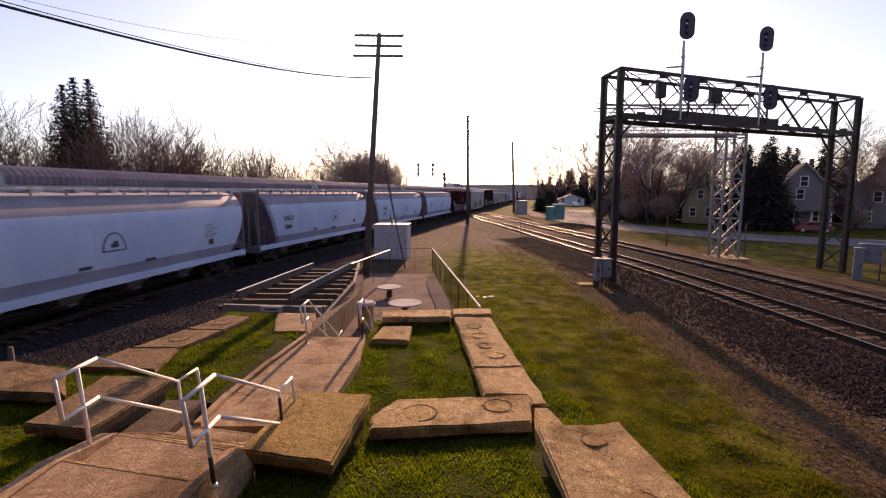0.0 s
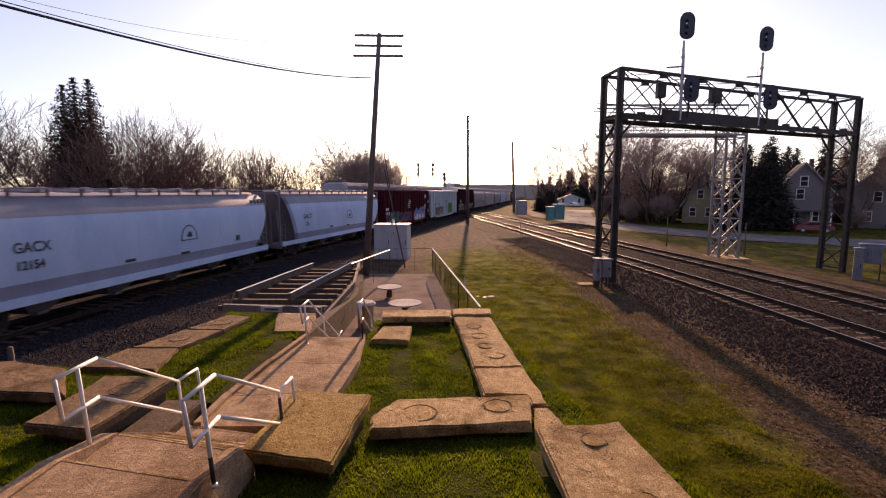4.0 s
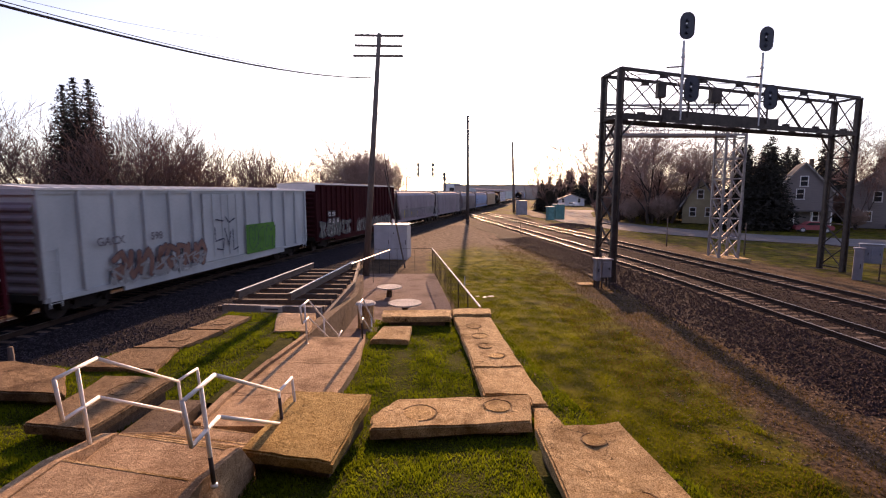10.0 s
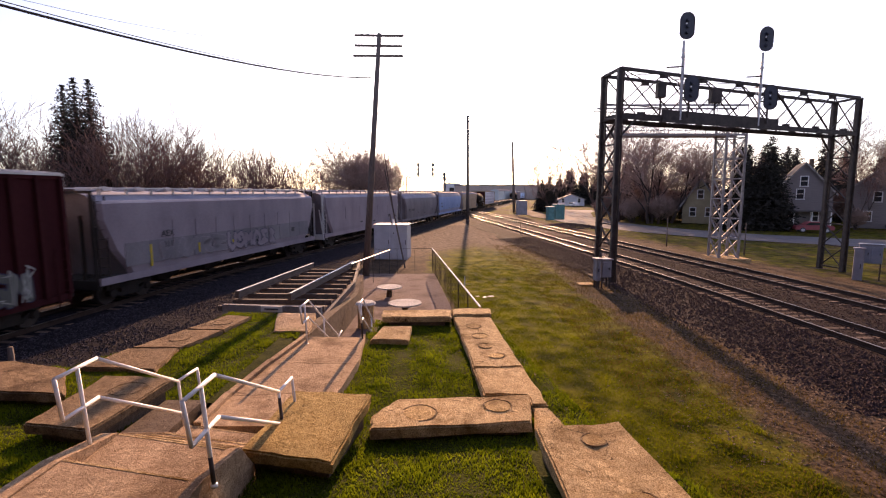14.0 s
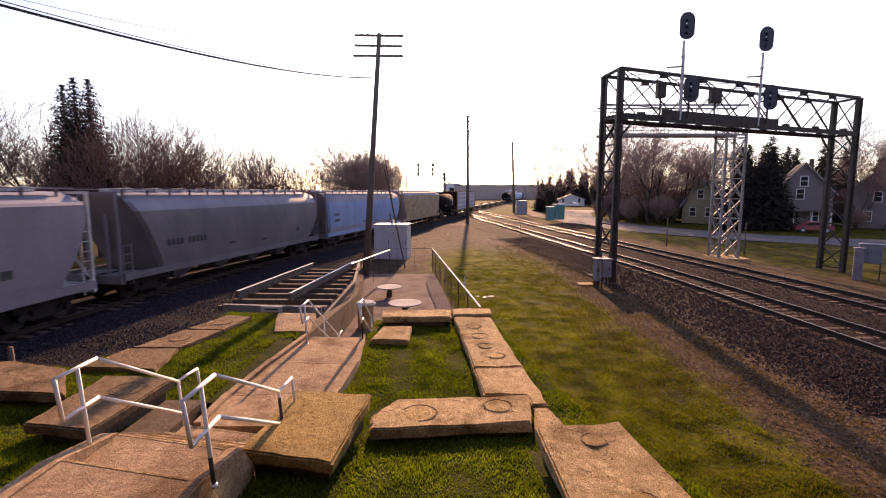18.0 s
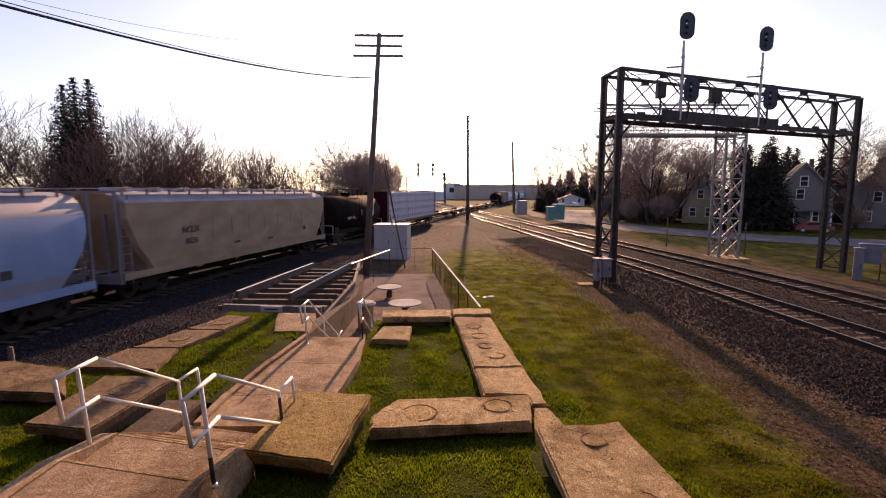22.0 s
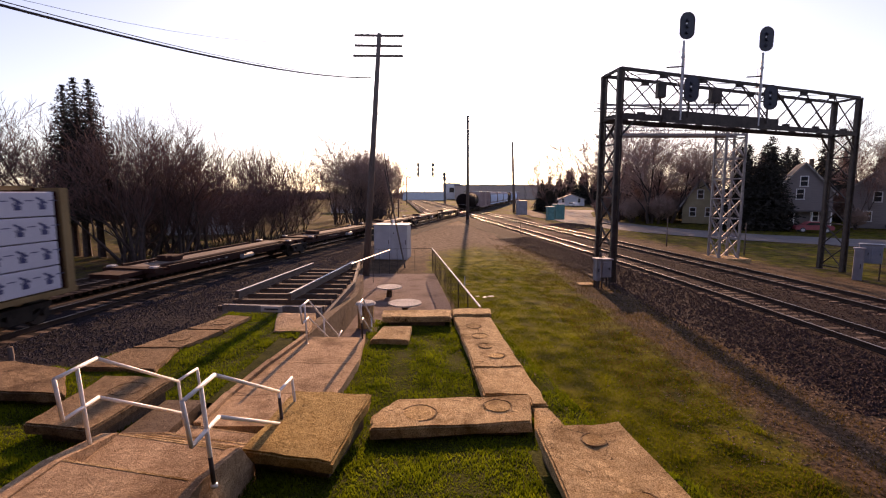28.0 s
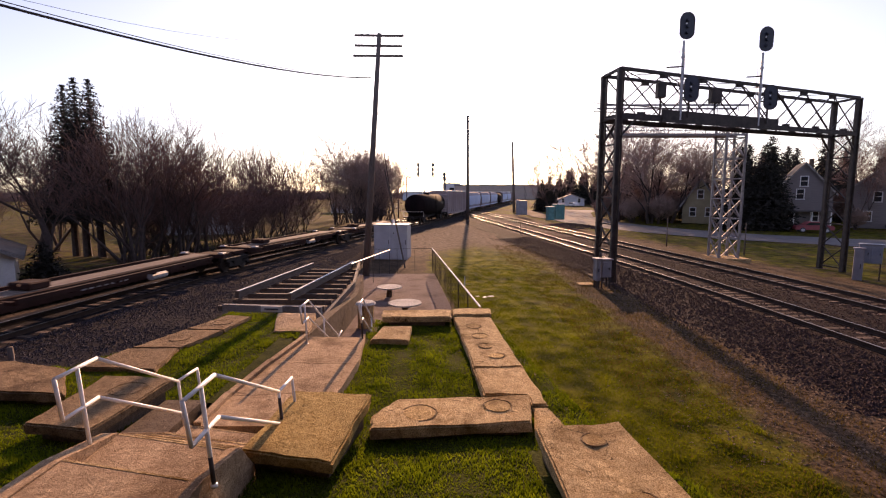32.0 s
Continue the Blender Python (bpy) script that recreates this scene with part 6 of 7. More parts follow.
def hopper(label, paint, frame_paint, coupled, top=4.62, style="curved", roofpaint=None, mark=(), emblem=None, sill_z=.93, blunt=False):
    """Covered hopper car: bulging hopper body with sloped ends, roof walk with hatches, end frames, bays, sill and trucks."""
    car = thing("hopper_car", label, "hopper car", None, "cars of the freight train")
    L = coupled - 1.3
    h = L / 2
    W = 1.60
    if style == "curved":
        sec = [(1.40, sill_z + .12), (1.54, 1.65), (1.60, 2.4), (1.60, 3.1), (1.53, 3.7), (1.36, 4.08), (1.10, 4.32), (.6, 4.46), (0, 4.50)]
    else:
        sec = [(1.50, sill_z + .12), (1.55, 1.5), (1.57, 2.2), (1.57, 3.4), (1.55, 4.02), (1.50, 4.12), (1.05, 4.34), (.6, 4.46), (0, 4.50)]
    k = (top - .12) / 4.5
    sec = [(x, z if z < 2 else 2 + (z - 2) * (top - .12 - 2) / 2.5) for x, z in sec]
    full = sec + [(-x, z) for x, z in sec[-2::-1]]

    def end_at(z, far):
        """How far the body reaches at height z: the hopper's sloped end sheet, rounder at one end."""
        if blunt and not far:
            return h - .25 - .55 * (1 - min(1, max(0, (z - 1.1) / 1.9))) ** 2
        if far and style == "curved":
            return h - .25 - 1.3 * (1 - min(1, max(0, (z - 1.1) / 2.3))) ** 1.8
        if style == "boxy":
            return h - .28 - 1.35 * (1 - min(1, max(0, (z - 1.15) / 1.7)))
        f = min(1, max(0, (z - 1.2) / 2.9))
        return h - .75 - 1.45 * (1 - f)
    bm = bmesh.new()
    rings = []
    for q in (-1, -.985, -.5, 0, .5, .985, 1):
        rings.append([bm.verts.new((x * (.90 if abs(q) == 1 else 1), (1 if q > 0 else -1) * (end_at(z, q > 0) if abs(q) > .9 else h * .4 * abs(q) / .5) - (0 if abs(q) != .985 else (.16 if q > 0 else -.16)), z)) for x, z in full])
    for a, b in zip(rings, rings[1:]):
        for i in range(len(full) - 1):
            bm.faces.new((a[i], a[i + 1], b[i + 1], b[i]))
    # dark grey end sheets stand in for shade; tan cars keep their paint
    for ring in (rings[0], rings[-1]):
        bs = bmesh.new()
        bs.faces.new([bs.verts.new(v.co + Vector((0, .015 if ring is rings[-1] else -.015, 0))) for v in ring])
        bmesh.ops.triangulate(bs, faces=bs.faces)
        part("slope_sheet", bs, P_DARKGREY if paint is not P_TAN else paint, car, "sloped end sheet in shade-dark paint")
    bmesh.ops.recalc_face_normals(bm, faces=bm.faces)
    body = part("body", bm, paint, car, "", style == "curved")
    if style == "curved":
        body.data.set_sharp_from_angle(angle=radians(35))
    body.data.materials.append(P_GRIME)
    # blue cars darken at the bottom, painted for shade as well as grime
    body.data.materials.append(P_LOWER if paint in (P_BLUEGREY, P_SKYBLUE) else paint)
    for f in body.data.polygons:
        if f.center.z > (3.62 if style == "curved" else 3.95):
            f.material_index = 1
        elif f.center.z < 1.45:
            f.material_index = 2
    n = 5 if style == "curved" else 9
    for sx in (-1, 1):
        bm2 = bmesh.new()
        box(bm2, sx * 1.48 - .06, sx * 1.48 + .06, -h + .15, h - .15, sill_z, sill_z + .28)
        part("side_sill", bm2, paint, car)
        for j in range(1, n):
            y = -h * .74 + 1.48 * h * j / n
            if style == "ribbed":
                bm = bmesh.new()
                box(bm, sx * 1.585 - .022, sx * 1.585 + .022, y - .03, y + .03, 1.6, 4.0 * top / 4.62)
                part("side_rib", bm, paint, car)
            else:
                bm = bmesh.new()
                box(bm, sx * 1.598 - .008, sx * 1.598 + .008, y - .012, y + .012, 2.25, 3.2)
                part("panel_seam", bm, paint, car)
    rp = roofpaint or paint
    for y in np.arange(-h + .8, h - .3, 1.3):
        for sx in (-1.06, 1.06):
            bm = bmesh.new()
            box(bm, sx - .04, sx + .04, y - .03, y + .03, top - .42, top - .02)
            part("walk_bracket", bm, rp, car)
    for sx in (-1, 1):
        bm = bmesh.new()
        box(bm, sx * 1.08 - .20, sx * 1.08 + .20, -h + .5, h - .5, top - .03, top + .01)
        part("roof_walk", bm, rp, car)
    for y in np.linspace(-h + 1.6, h - 1.6, 10):
        bm = bmesh.new()
        box(bm, -.40, .40, y - .5, y + .5, top - .13, top + .03, None, .03)
        box(bm, .40, .55, y - .09, y + .09, top - .12, top + .06)
        part("hatch", bm, M_GALV, car)
    for sy in (-1, 1):
        bm = bmesh.new()
        for sx in (-1, 1):
            box(bm, sx * 1.38 - .05, sx * 1.38 + .05, sy * (h - .12) - .05, sy * (h - .12) + .05, sill_z, top - .15)
            bar(bm, (sx * 1.38, sy * (h - .12), 1.2), (sx * .7, sy * (h - .9), 3.2), .08, .08)
            box(bm, sx * .5 - .05, sx * .5 + .05, sy * (h - .45) - .05, sy * (h - .45) + .05, sill_z, 3.6)
        box(bm, -1.45, 1.45, sy * (h - .12) - .06, sy * (h - .12) + .06, sill_z - .15, sill_z + .20)
        box(bm, -1.45, 1.45, sy * (h - .12) - .04, sy * (h - .12) + .04, top - .22, top - .12)
        part("end_frame", bm, frame_paint, car)
        bm = bmesh.new()
        box(bm, -1.2, 1.2, sy * (h - 1.0) - .9, sy * (h - 1.0) + .88, .85, 1.08)
        part("end_platform", bm, frame_paint, car)
        ladder(car, 1.46, sy * (h - .42), .75, top - .3 if style != "curved" else 2.4, frame_paint)
    for y in np.linspace(-h * .52, h * .52, 4):
        bm = bmesh.new()
        a, b = h * .16, .35
        v = [bm.verts.new(p) for p in ((-1.35, y - a, 1.42), (1.35, y - a, 1.42), (1.35, y + a, 1.42), (-1.35, y + a, 1.42), (-.55, y - b, .42), (.55, y - b, .42), (.55, y + b, .42), (-.55, y + b, .42))]
        for f in ((0, 1, 5, 4), (1, 2, 6, 5), (2, 3, 7, 6), (3, 0, 4, 7), (4, 5, 6, 7)):
            bm.faces.new([v[i] for i in f])
        box(bm, -.7, .7, y - .2, y + .2, .34, .44)
        part("discharge_bay", bm, frame_paint if style == "curved" else M_BOGIE, car)
    bm = bmesh.new()
    box(bm, -.16, .16, -h, h, .86, 1.10)
    part("centre_sill", bm, M_BOGIE, car)
    add_couplers(car, coupled / 2, M_BOGIE)
    for sy in (-1, 1):
        add_truck(car, sy * (h - 1.9))
    for text, y, z, size in mark:
        words("lettering", text, size, M_INK, car, on_side(1.61, y, z), .95, .008)
    if emblem:
        badge(car, 1.612, emblem[0], emblem[1], .58, M_INK, paint)
    if style == "curved" and mark and len(mark[0][0]) == 4 and mark[0][0] != "NAHX":
        for q in range(4):   # company mark reduced to plain slanted bars
            bm = bmesh.new()
            bar(bm, (1.50, h * .80 + q * .40, 3.62), (1.44, h * .80 + q * .40 + .08, 4.0), .02, .26)
            part("company_bar", bm, M_INK, car)
    for y, z, w, hh in ((h * .62, 1.85, .38, .28), (-h * .2, 1.72, .55, .12), (h * .15, 1.62, .6, .12)):
        bm = bmesh.new()
        box(bm, 1.578, 1.584, y - w / 2, y + w / 2, z, z + hh)
        part("stencil_patch", bm, M_INK, car)
    return car


def sprayed(car, x, y, z, strokes, wide, material, name, hi=None, k=1.0):
    """Fat round-ended sprayed strokes on a car's side, each a ribbon; strokes: runs of (along, up) points."""
    for run_ in strokes:
        pts = [Vector(p) * k for p in run_]
        fine = [a.lerp(b, j / 4) for a, b in zip(pts, pts[1:]) for j in range(4)] + [pts[-1]]
        fine = [p for p in fine if hi is None or p.y > hi * k]
        if len(fine) < 3:
            continue
        sides = []
        for i, p in enumerate(fine):
            d = (fine[min(len(fine) - 1, i + 2)] - fine[max(0, i - 2)])
            d = d.normalized() if d.length > 1e-6 else Vector((1, 0))
            sides.append((p, d, Vector((-d.y, d.x)) * wide / 2))
        verts, faces = [], []
        for p, d, n in sides:
            verts += [(x, y + q.x, z + q.y) for q in (p - n, p + n)]
        faces = [(2 * i, 2 * i + 2, 2 * i + 3, 2 * i + 1) for i in range(len(fine) - 1)]
        for (p, d, n), s, a, b in ((sides[0], -1, 0, 1), (sides[-1], 1, 2 * len(fine) - 2, 2 * len(fine) - 1)):
            o = len(verts)
            cap = [p - n * math.cos(t) + d * (s * wide / 2 * math.sin(t)) for t in np.linspace(0.5, 2.64, 5)]
            verts += [(x, y + q.x, z + q.y) for q in cap]
            faces.append((a, *range(o, o + 5), b))
        raw(name, verts, faces, material, car)


SWIRLS = [
    [(.1, .1), (.25, .9), (.5, .45), (.85, .95), (.9, .1)], [(.9, .8), (.4, .95), (.1, .55), (.45, .1), (.9, .25), (.6, .5)],
    [(.2, .95), (.12, .15), (.8, .08), (.9, .5)], [(.1, .8), (.9, .95), (.45, .55), (.85, .15), (.15, .1)],
    [(.5, .05), (.4, .95), (.9, .7), (.45, .5), (.95, .05)], [(.15, .9), (.2, .4), (.5, .05), (.85, .4), (.8, .95)],
]


def scrawl(car, x, y0, y1, z0, z1, fill, line, seed, n=6):
    """Sprayed figures that cannot be read: bent fat strokes with an outline, crowded together."""
    rnd = random.Random(seed)
    w, hgt = (y1 - y0) / n, z1 - z0
    for i in range(n):
        fa, fb = rnd.random() < .5, rnd.random() < .5
        sw = [(w * ((1 - a if fa else a) * 1.05 + rnd.uniform(-.08, .08)) + .12 * hgt * (1 - b if fb else b), hgt * ((1 - b if fb else b) * .86 + .07 + rnd.uniform(-.05, .05))) for a, b in rnd.choice(SWIRLS)]
        t = min(.30, w * .34)
        dx = .0009 * (i % 3)
        sprayed(car, x + dx, y0 + w * i, z0, [sw], t + .065, line, "graffiti_outline")
        sprayed(car, x + dx + .003, y0 + w * i, z0, [sw], t, fill, "graffiti_stroke")


def tangle(car, x, y0, y1, z0, z1, line, seed, n=12, wide=.055):
    """A thicket of thin sharp sprayed strokes, for a painted name that cannot be read."""
    rnd = random.Random(seed)
    for i in range(n):
        c = y0 + (y1 - y0) * (i + .5) / n
        w = (y1 - y0) / n
        pts = [(c + rnd.uniform(-1.0, 1.0) * w, z0 + (z1 - z0) * rnd.choice((rnd.uniform(0, .35), rnd.uniform(.6, 1)))) for _ in range(rnd.choice((3, 4, 5)))]
        sprayed(car, x + .0006 * (i % 4), 0, 0, [pts], wide * rnd.uniform(.6, 1.3), line, "graffiti_line")


def boxcar(label, paint, roofpaint, coupled, top, ribs=15, door=(0.0, 3.0), plug=True, endpaint=None):
    """Ribbed boxcar: body, outside posts, plug door with rods, corrugated ends, roof and trucks. door: centre and width along it."""
    car = thing("boxcar", label, "boxcar", None, "cars of the freight train")
    h = (coupled - 1.5) / 2
    bm = bmesh.new()
    box(bm, -1.50, 1.50, -h, h, .92, top - .12)
    part("body", bm, paint, car)
    bm = bmesh.new()
    vs = [bm.verts.new(p) for y in (-h - .05, h + .05) for p in ((1.62, y, top - .14), (1.62, y, top - .06), (0, y, top + .04), (-1.62, y, top - .06), (-1.62, y, top - .14))]
    for i in range(4):
        bm.faces.new((vs[i], vs[i + 1], vs[i + 6], vs[i + 5]))
    bm.faces.new(vs[0:5]), bm.faces.new(vs[9:4:-1])
    for y in np.arange(-h + .6, h, .62):
        bar(bm, (1.6, y, top - .05), (0, y, top + .055), .07, .05)
        bar(bm, (-1.6, y, top - .05), (0, y, top + .055), .07, .05)
    bmesh.ops.recalc_face_normals(bm, faces=bm.faces)
    part("roof", bm, roofpaint, car)
    d0, d1 = door[0] - door[1] / 2, door[0] + door[1] / 2
    bm = bmesh.new()
    box(bm, -.04, .12, -.08, .08, .95, top - .15, None, .02)
    post = part("side_post", bm, paint, car)
    first = True
    for sx in (-1, 1):
        for y in np.linspace(-h + .07, h - .07, ribs):
            if d0 - .1 < y < d1 + .1:
                continue
            m = Matrix.Translation((sx * 1.51, y, 0)) @ (Matrix.Identity(4) if sx > 0 else Matrix.Rotation(math.pi, 4, "Z"))
            if first:
                post.matrix_basis, first = m, False
            else:
                again(post, car, m)
        bm = bmesh.new()
        box(bm, sx * 1.52 - .05, sx * 1.52 + .05, -h, h, .80, 1.0)
        box(bm, sx * 1.52 - .04, sx * 1.52 + .04, -h + 3.2, h - 3.2, .60, .80)
        box(bm, sx * 1.52 - .05, sx * 1.52 + .05, -h, h, top - .26, top - .14)
        part("side_sill", bm, paint, car)
        bm = bmesh.new()
        box(bm, sx * 1.57 - .045, sx * 1.57 + .045, d0, d1, 1.02, top - .3, None, .02)
        dr = part("door", bm, paint, car)
        for k in range(1, 5):
            z = 1.2 + (top - 1.5) * k / 5
            bm = bmesh.new()
            box(bm, sx * 1.62 - .02, sx * 1.62 + .02, d0 + .08, d1 - .08, z - .03, z + .03)
            part("door_rib", bm, paint, dr)
        for q in (.2, .42, .6, .82):
            bm = bmesh.new()
            y = d0 + (d1 - d0) * q
            rod(bm, (sx * 1.665, y, 1.2), (sx * 1.665, y, top - .3), .022, None, 6)
            part("lock_rod", bm, paint, dr)
        bm = bmesh.new()
        box(bm, sx * 1.60 - .04, sx * 1.60 + .04, d0 - 1.6, d1 + .2, .92, 1.0)
        part("door_track", bm, paint, car)
    for sy in (-1, 1):
        bm = bmesh.new()   # one corrugated sheet
        rows_ = [(sy * (h + .02 + (.09 if k % 4 in (1, 2) else 0)), 1.1 + k * .085) for k in range(int((top - 1.55) / .085))]
        ring = [[bm.verts.new((x, y, z)) for y, z in rows_] for x in (-1.45, 1.45)]
        for k in range(len(rows_) - 1):
            bm.faces.new((ring[0][k], ring[0][k + 1], ring[1][k + 1], ring[1][k]))
        part("corrugated_end", bm, endpaint or paint, car)
        bm = bmesh.new()
        box(bm, -1.55, 1.55, sy * (h + .03) - .06, sy * (h + .03) + .06, top - .62 if top > 5 else top - .3, top - .1)
        part("end_header", bm, M_WHITE if top > 5 else paint, car)
        bm = bmesh.new()
        box(bm, -1.45, 1.45, sy * h - .1, sy * (h + .14) + .06, .82, 1.1)
        part("end_sill", bm, M_BOGIE, car)
        ladder(car, 1.60, sy * (h - .35), .6, 2.6, paint)
    bm = bmesh.new()
    box(bm, -.3, .3, -h, h, .72, 1.08)
    box(bm, -1.2, 1.2, -h * .45, -h * .1, .70, 1.0)
    part("underframe", bm, M_BOGIE, car)
    add_couplers(car, coupled / 2, M_BOGIE)
    for sy in (-1, 1):
        add_truck(car, sy * (h - 1.9))
    return car


def dome_end(bm, r, yc, zc, sy, depth=.55, seg=24):
    rings = []
    for k in range(5):
        a = k / 4 * math.pi / 2
        rr, yy = r * math.cos(a), yc + sy * depth * math.sin(a)
        rings.append([bm.verts.new((rr * math.cos(t * math.tau / seg), yy, zc + rr * math.sin(t * math.tau / seg))) for t in range(seg)] if k < 4 else [bm.verts.new((0, yy, zc))])
    for a, b in zip(rings, rings[1:]):
        for i in range(seg):
            j = (i + 1) % seg
            bm.faces.new((a[i], a[j], b[j], b[i]) if len(b) > 1 else (a[i], a[j], b[0]))
    return rings[0]


def tank_car(label, paint, coupled, patch=True):
    car = thing("tank_car", label, "tank car", None, "cars of the freight train")
    h = (coupled - 1.4) / 2
    r, zc = 1.53, 2.62
    bm = bmesh.new()
    a = dome_end(bm, r, -h + .75, zc, -1)
    b = dome_end(bm, r, h - .75, zc, 1)
    for i in range(24):
        bm.faces.new((a[i], a[(i + 1) % 24], b[(i + 1) % 24], b[i]))
    bmesh.ops.recalc_face_normals(bm, faces=bm.faces)
    part("tank", bm, paint, car, "", True)
    for q in (-.55, 0, .55):
        bm = bmesh.new()
        lo, hi = [[bm.verts.new((1.545 * math.cos(t * math.tau / 24), q * h + e, zc + 1.545 * math.sin(t * math.tau / 24))) for t in range(24)] for e in (-.035, .035)]
        for t in range(24):
            bm.faces.new((lo[t], lo[(t + 1) % 24], hi[(t + 1) % 24], hi[t]))
        part("band", bm, paint, car)
    bm = bmesh.new()
    rod(bm, (0, 0, 3.9), (0, 0, 4.35), .42, None, 16)
    rod(bm, (0, 0, 4.35), (0, 0, 4.42), .46, None, 16)
    part("dome", bm, paint, car)
    bm = bmesh.new()
    path(bm, [(-.75, -1.1, 4.75), (.75, -1.1, 4.75), (.75, 1.1, 4.75), (-.75, 1.1, 4.75), (-.75, -1.1, 4.75)], .02)
    rail = part("top_railing", bm, paint, car)
    for sx in (-.75, .75):
        for y in (-1.1, 0, 1.1):
            bm = bmesh.new()
            rod(bm, (sx, y, 3.75), (sx, y, 4.75), .02)
            part("railing_post", bm, paint, rail)
    bm = bmesh.new()
    box(bm, -.85, .85, -1.2, 1.2, 3.88, 3.92)
    part("platform", bm, paint, car)
    ladder(car, 1.52, 0, 1.0, 3.9, paint, .5)
    for sy in (-1, 1):
        bm = bmesh.new()
        box(bm, -1.5, 1.5, sy * (h - .55) - .55, sy * (h - .55) + .55, .85, 1.02)
        box(bm, -1.1, 1.1, sy * (h - 1.5) - .4, sy * (h - 1.5) + .4, 1.0, 1.5)
        part("end_sill", bm, M_BOGIE, car)
        bm = bmesh.new()
        path(bm, [(1.42, sy * (h - .05), .9), (1.42, sy * (h - .05), 1.75), (-1.42, sy * (h - .05), 1.75), (-1.42, sy * (h - .05), .9)], .022)
        part("grab_rail", bm, M_WHITE, car)
        add_truck(car, sy * (h - 1.7))
    bm = bmesh.new()
    box(bm, -.2, .2, -h, h, .7, 1.0)
    part("centre_sill", bm, M_BOGIE, car)
    add_couplers(car, coupled / 2, M_BOGIE)
    if patch:
        y = h * .50
        bm = bmesh.new()
        vs = [bm.verts.new((1.556 - .06 * abs(dz) ** 2, y + dy, 2.75 + dz)) for dy, dz in ((-.36, -.1), (-.22, -.45), (0, -.6), (.22, -.45), (.36, -.1), (.3, .25), (.05, .62), (-.1, .55), (-.3, .2))]
        bm.faces.new(vs)
        part("leaf_emblem", bm, M_WHITE, car, "white leaf-shaped emblem")
        bm = bmesh.new()
        bar(bm, (1.562, y - .18, 2.35), (1.562, y + .10, 3.05), .008, .09)
        bar(bm, (1.562, y + .12, 2.45), (1.562, y + .2, 2.85), .008, .05)
        part("emblem_stem", bm, M_INK, car)
    if patch:
        words("lettering", "DMIX 190021", .34, M_GALV, car, on_side(1.545, -h * .36, 2.12), .95, .004)
        for q in (.02, .30):
            bm = bmesh.new()
            box(bm, 1.548, 1.553, h * q, h * q + .10, 2.35, 2.85)
            part("placard", bm, M_GALV, car)
    return car


def lumber_car(label, coupled):
    """Centre-beam flat car loaded with wrapped lumber in four tiers."""
    car = thing("lumber_flatcar", label, "flatcar", None, "cars of the freight train")
    h = (coupled - 1.4) / 2
    bm = bmesh.new()
    box(bm, -1.45, 1.45, -h, h, 1.0, 1.16)
    box(bm, -.35, .35, -h, h, .62, 1.0)
    part("deck", bm, P_YELLOW, car)
    for sy in (-1, 1):
        bm = bmesh.new()
        box(bm, -1.45, 1.45, sy * (h - .25) - .05, sy * (h - .25) + .05, 1.16, 4.62)
        bh = part("bulkhead", bm, P_BROWN, car, "dark brown steel bulkhead in a yellow frame")
        for x in (-1.40, -.5, .5, 1.40):
            bm = bmesh.new()
            box(bm, x - .06, x + .06, sy * (h - .25) - .16, sy * (h - .25) + .16, 1.16, 4.62)
            part("stake", bm, P_YELLOW if abs(x) > 1 else P_BROWN, bh)
        for z in (1.25, 2.4, 3.5, 4.58):
            bm = bmesh.new()
            box(bm, -1.45, 1.45, sy * (h - .25) - .14, sy * (h - .25) + .14, z - .06, z + .06)
            part("rib", bm, P_YELLOW if z > 4 else P_BROWN, bh)
        add_truck(car, sy * (h - 1.9))
    bm = bmesh.new()
    box(bm, -.40, .40, -h + .3, h - .3, 4.56, 4.70)
    for y in np.linspace(-h + .8, h - .8, 14):
        box(bm, -.06, .06, y - .06, y + .06, 1.1, 4.6)
    part("centre_beam", bm, P_YELLOW, car)
    n, y0, y1 = 6, -h + .55, h - .55
    ln = (y1 - y0) / n
    bm = bmesh.new()
    box(bm, 0, 1.28, 0, ln - .05, 0, .80, None, .02)
    src = part("lumber_package", bm, P_WRAP, car, "white printed lumber wrapping")
    bm = bmesh.new()
    for k in range(4):
        y = ln * (k + .3) / 4
        box(bm, 1.283, 1.287, y - .02, y + .22, .22, .36)
        box(bm, 1.283, 1.287, y + .04, y + .16, .36, .56)
        bar(bm, (1.285, y - .10, .62), (1.285, y + .28, .42), .004, .07)
        bar(bm, (1.285, y - .06, .44), (1.285, y + .06, .30), .004, .05)
        box(bm, 1.283, 1.287, y + .36, y + .66, .50, .53)
    prnt = part("wrap_print", bm, P_PRINT, src)
    prnt["kind"] = "stuff"
    first = True
    for sx in (1, -1):
        for tier in range(4):
            for i in range(n):
                z = 1.20 + tier * .835
                m = Matrix.Translation((.12, y0 + i * ln, z)) if sx > 0 else Matrix.Translation((-.12, y0 + (i + 1) * ln - .05, z)) @ Matrix.Rotation(math.pi, 4, "Z")
                if first:
                    src.matrix_basis, first = m, False
                    continue
                o = again(src, car, m)
                again(prnt, o, Matrix.Identity(4))["kind"] = "stuff"
    add_couplers(car, coupled / 2, M_BOGIE)
    for i in range(5):
        bm = bmesh.new()
        box(bm, 1.452, 1.457, -h * .55 + i * .3, -h * .55 + i * .3 + .2, 1.01, 1.14)
        part("stencil_bar", bm, M_WHITE, car)
    return car


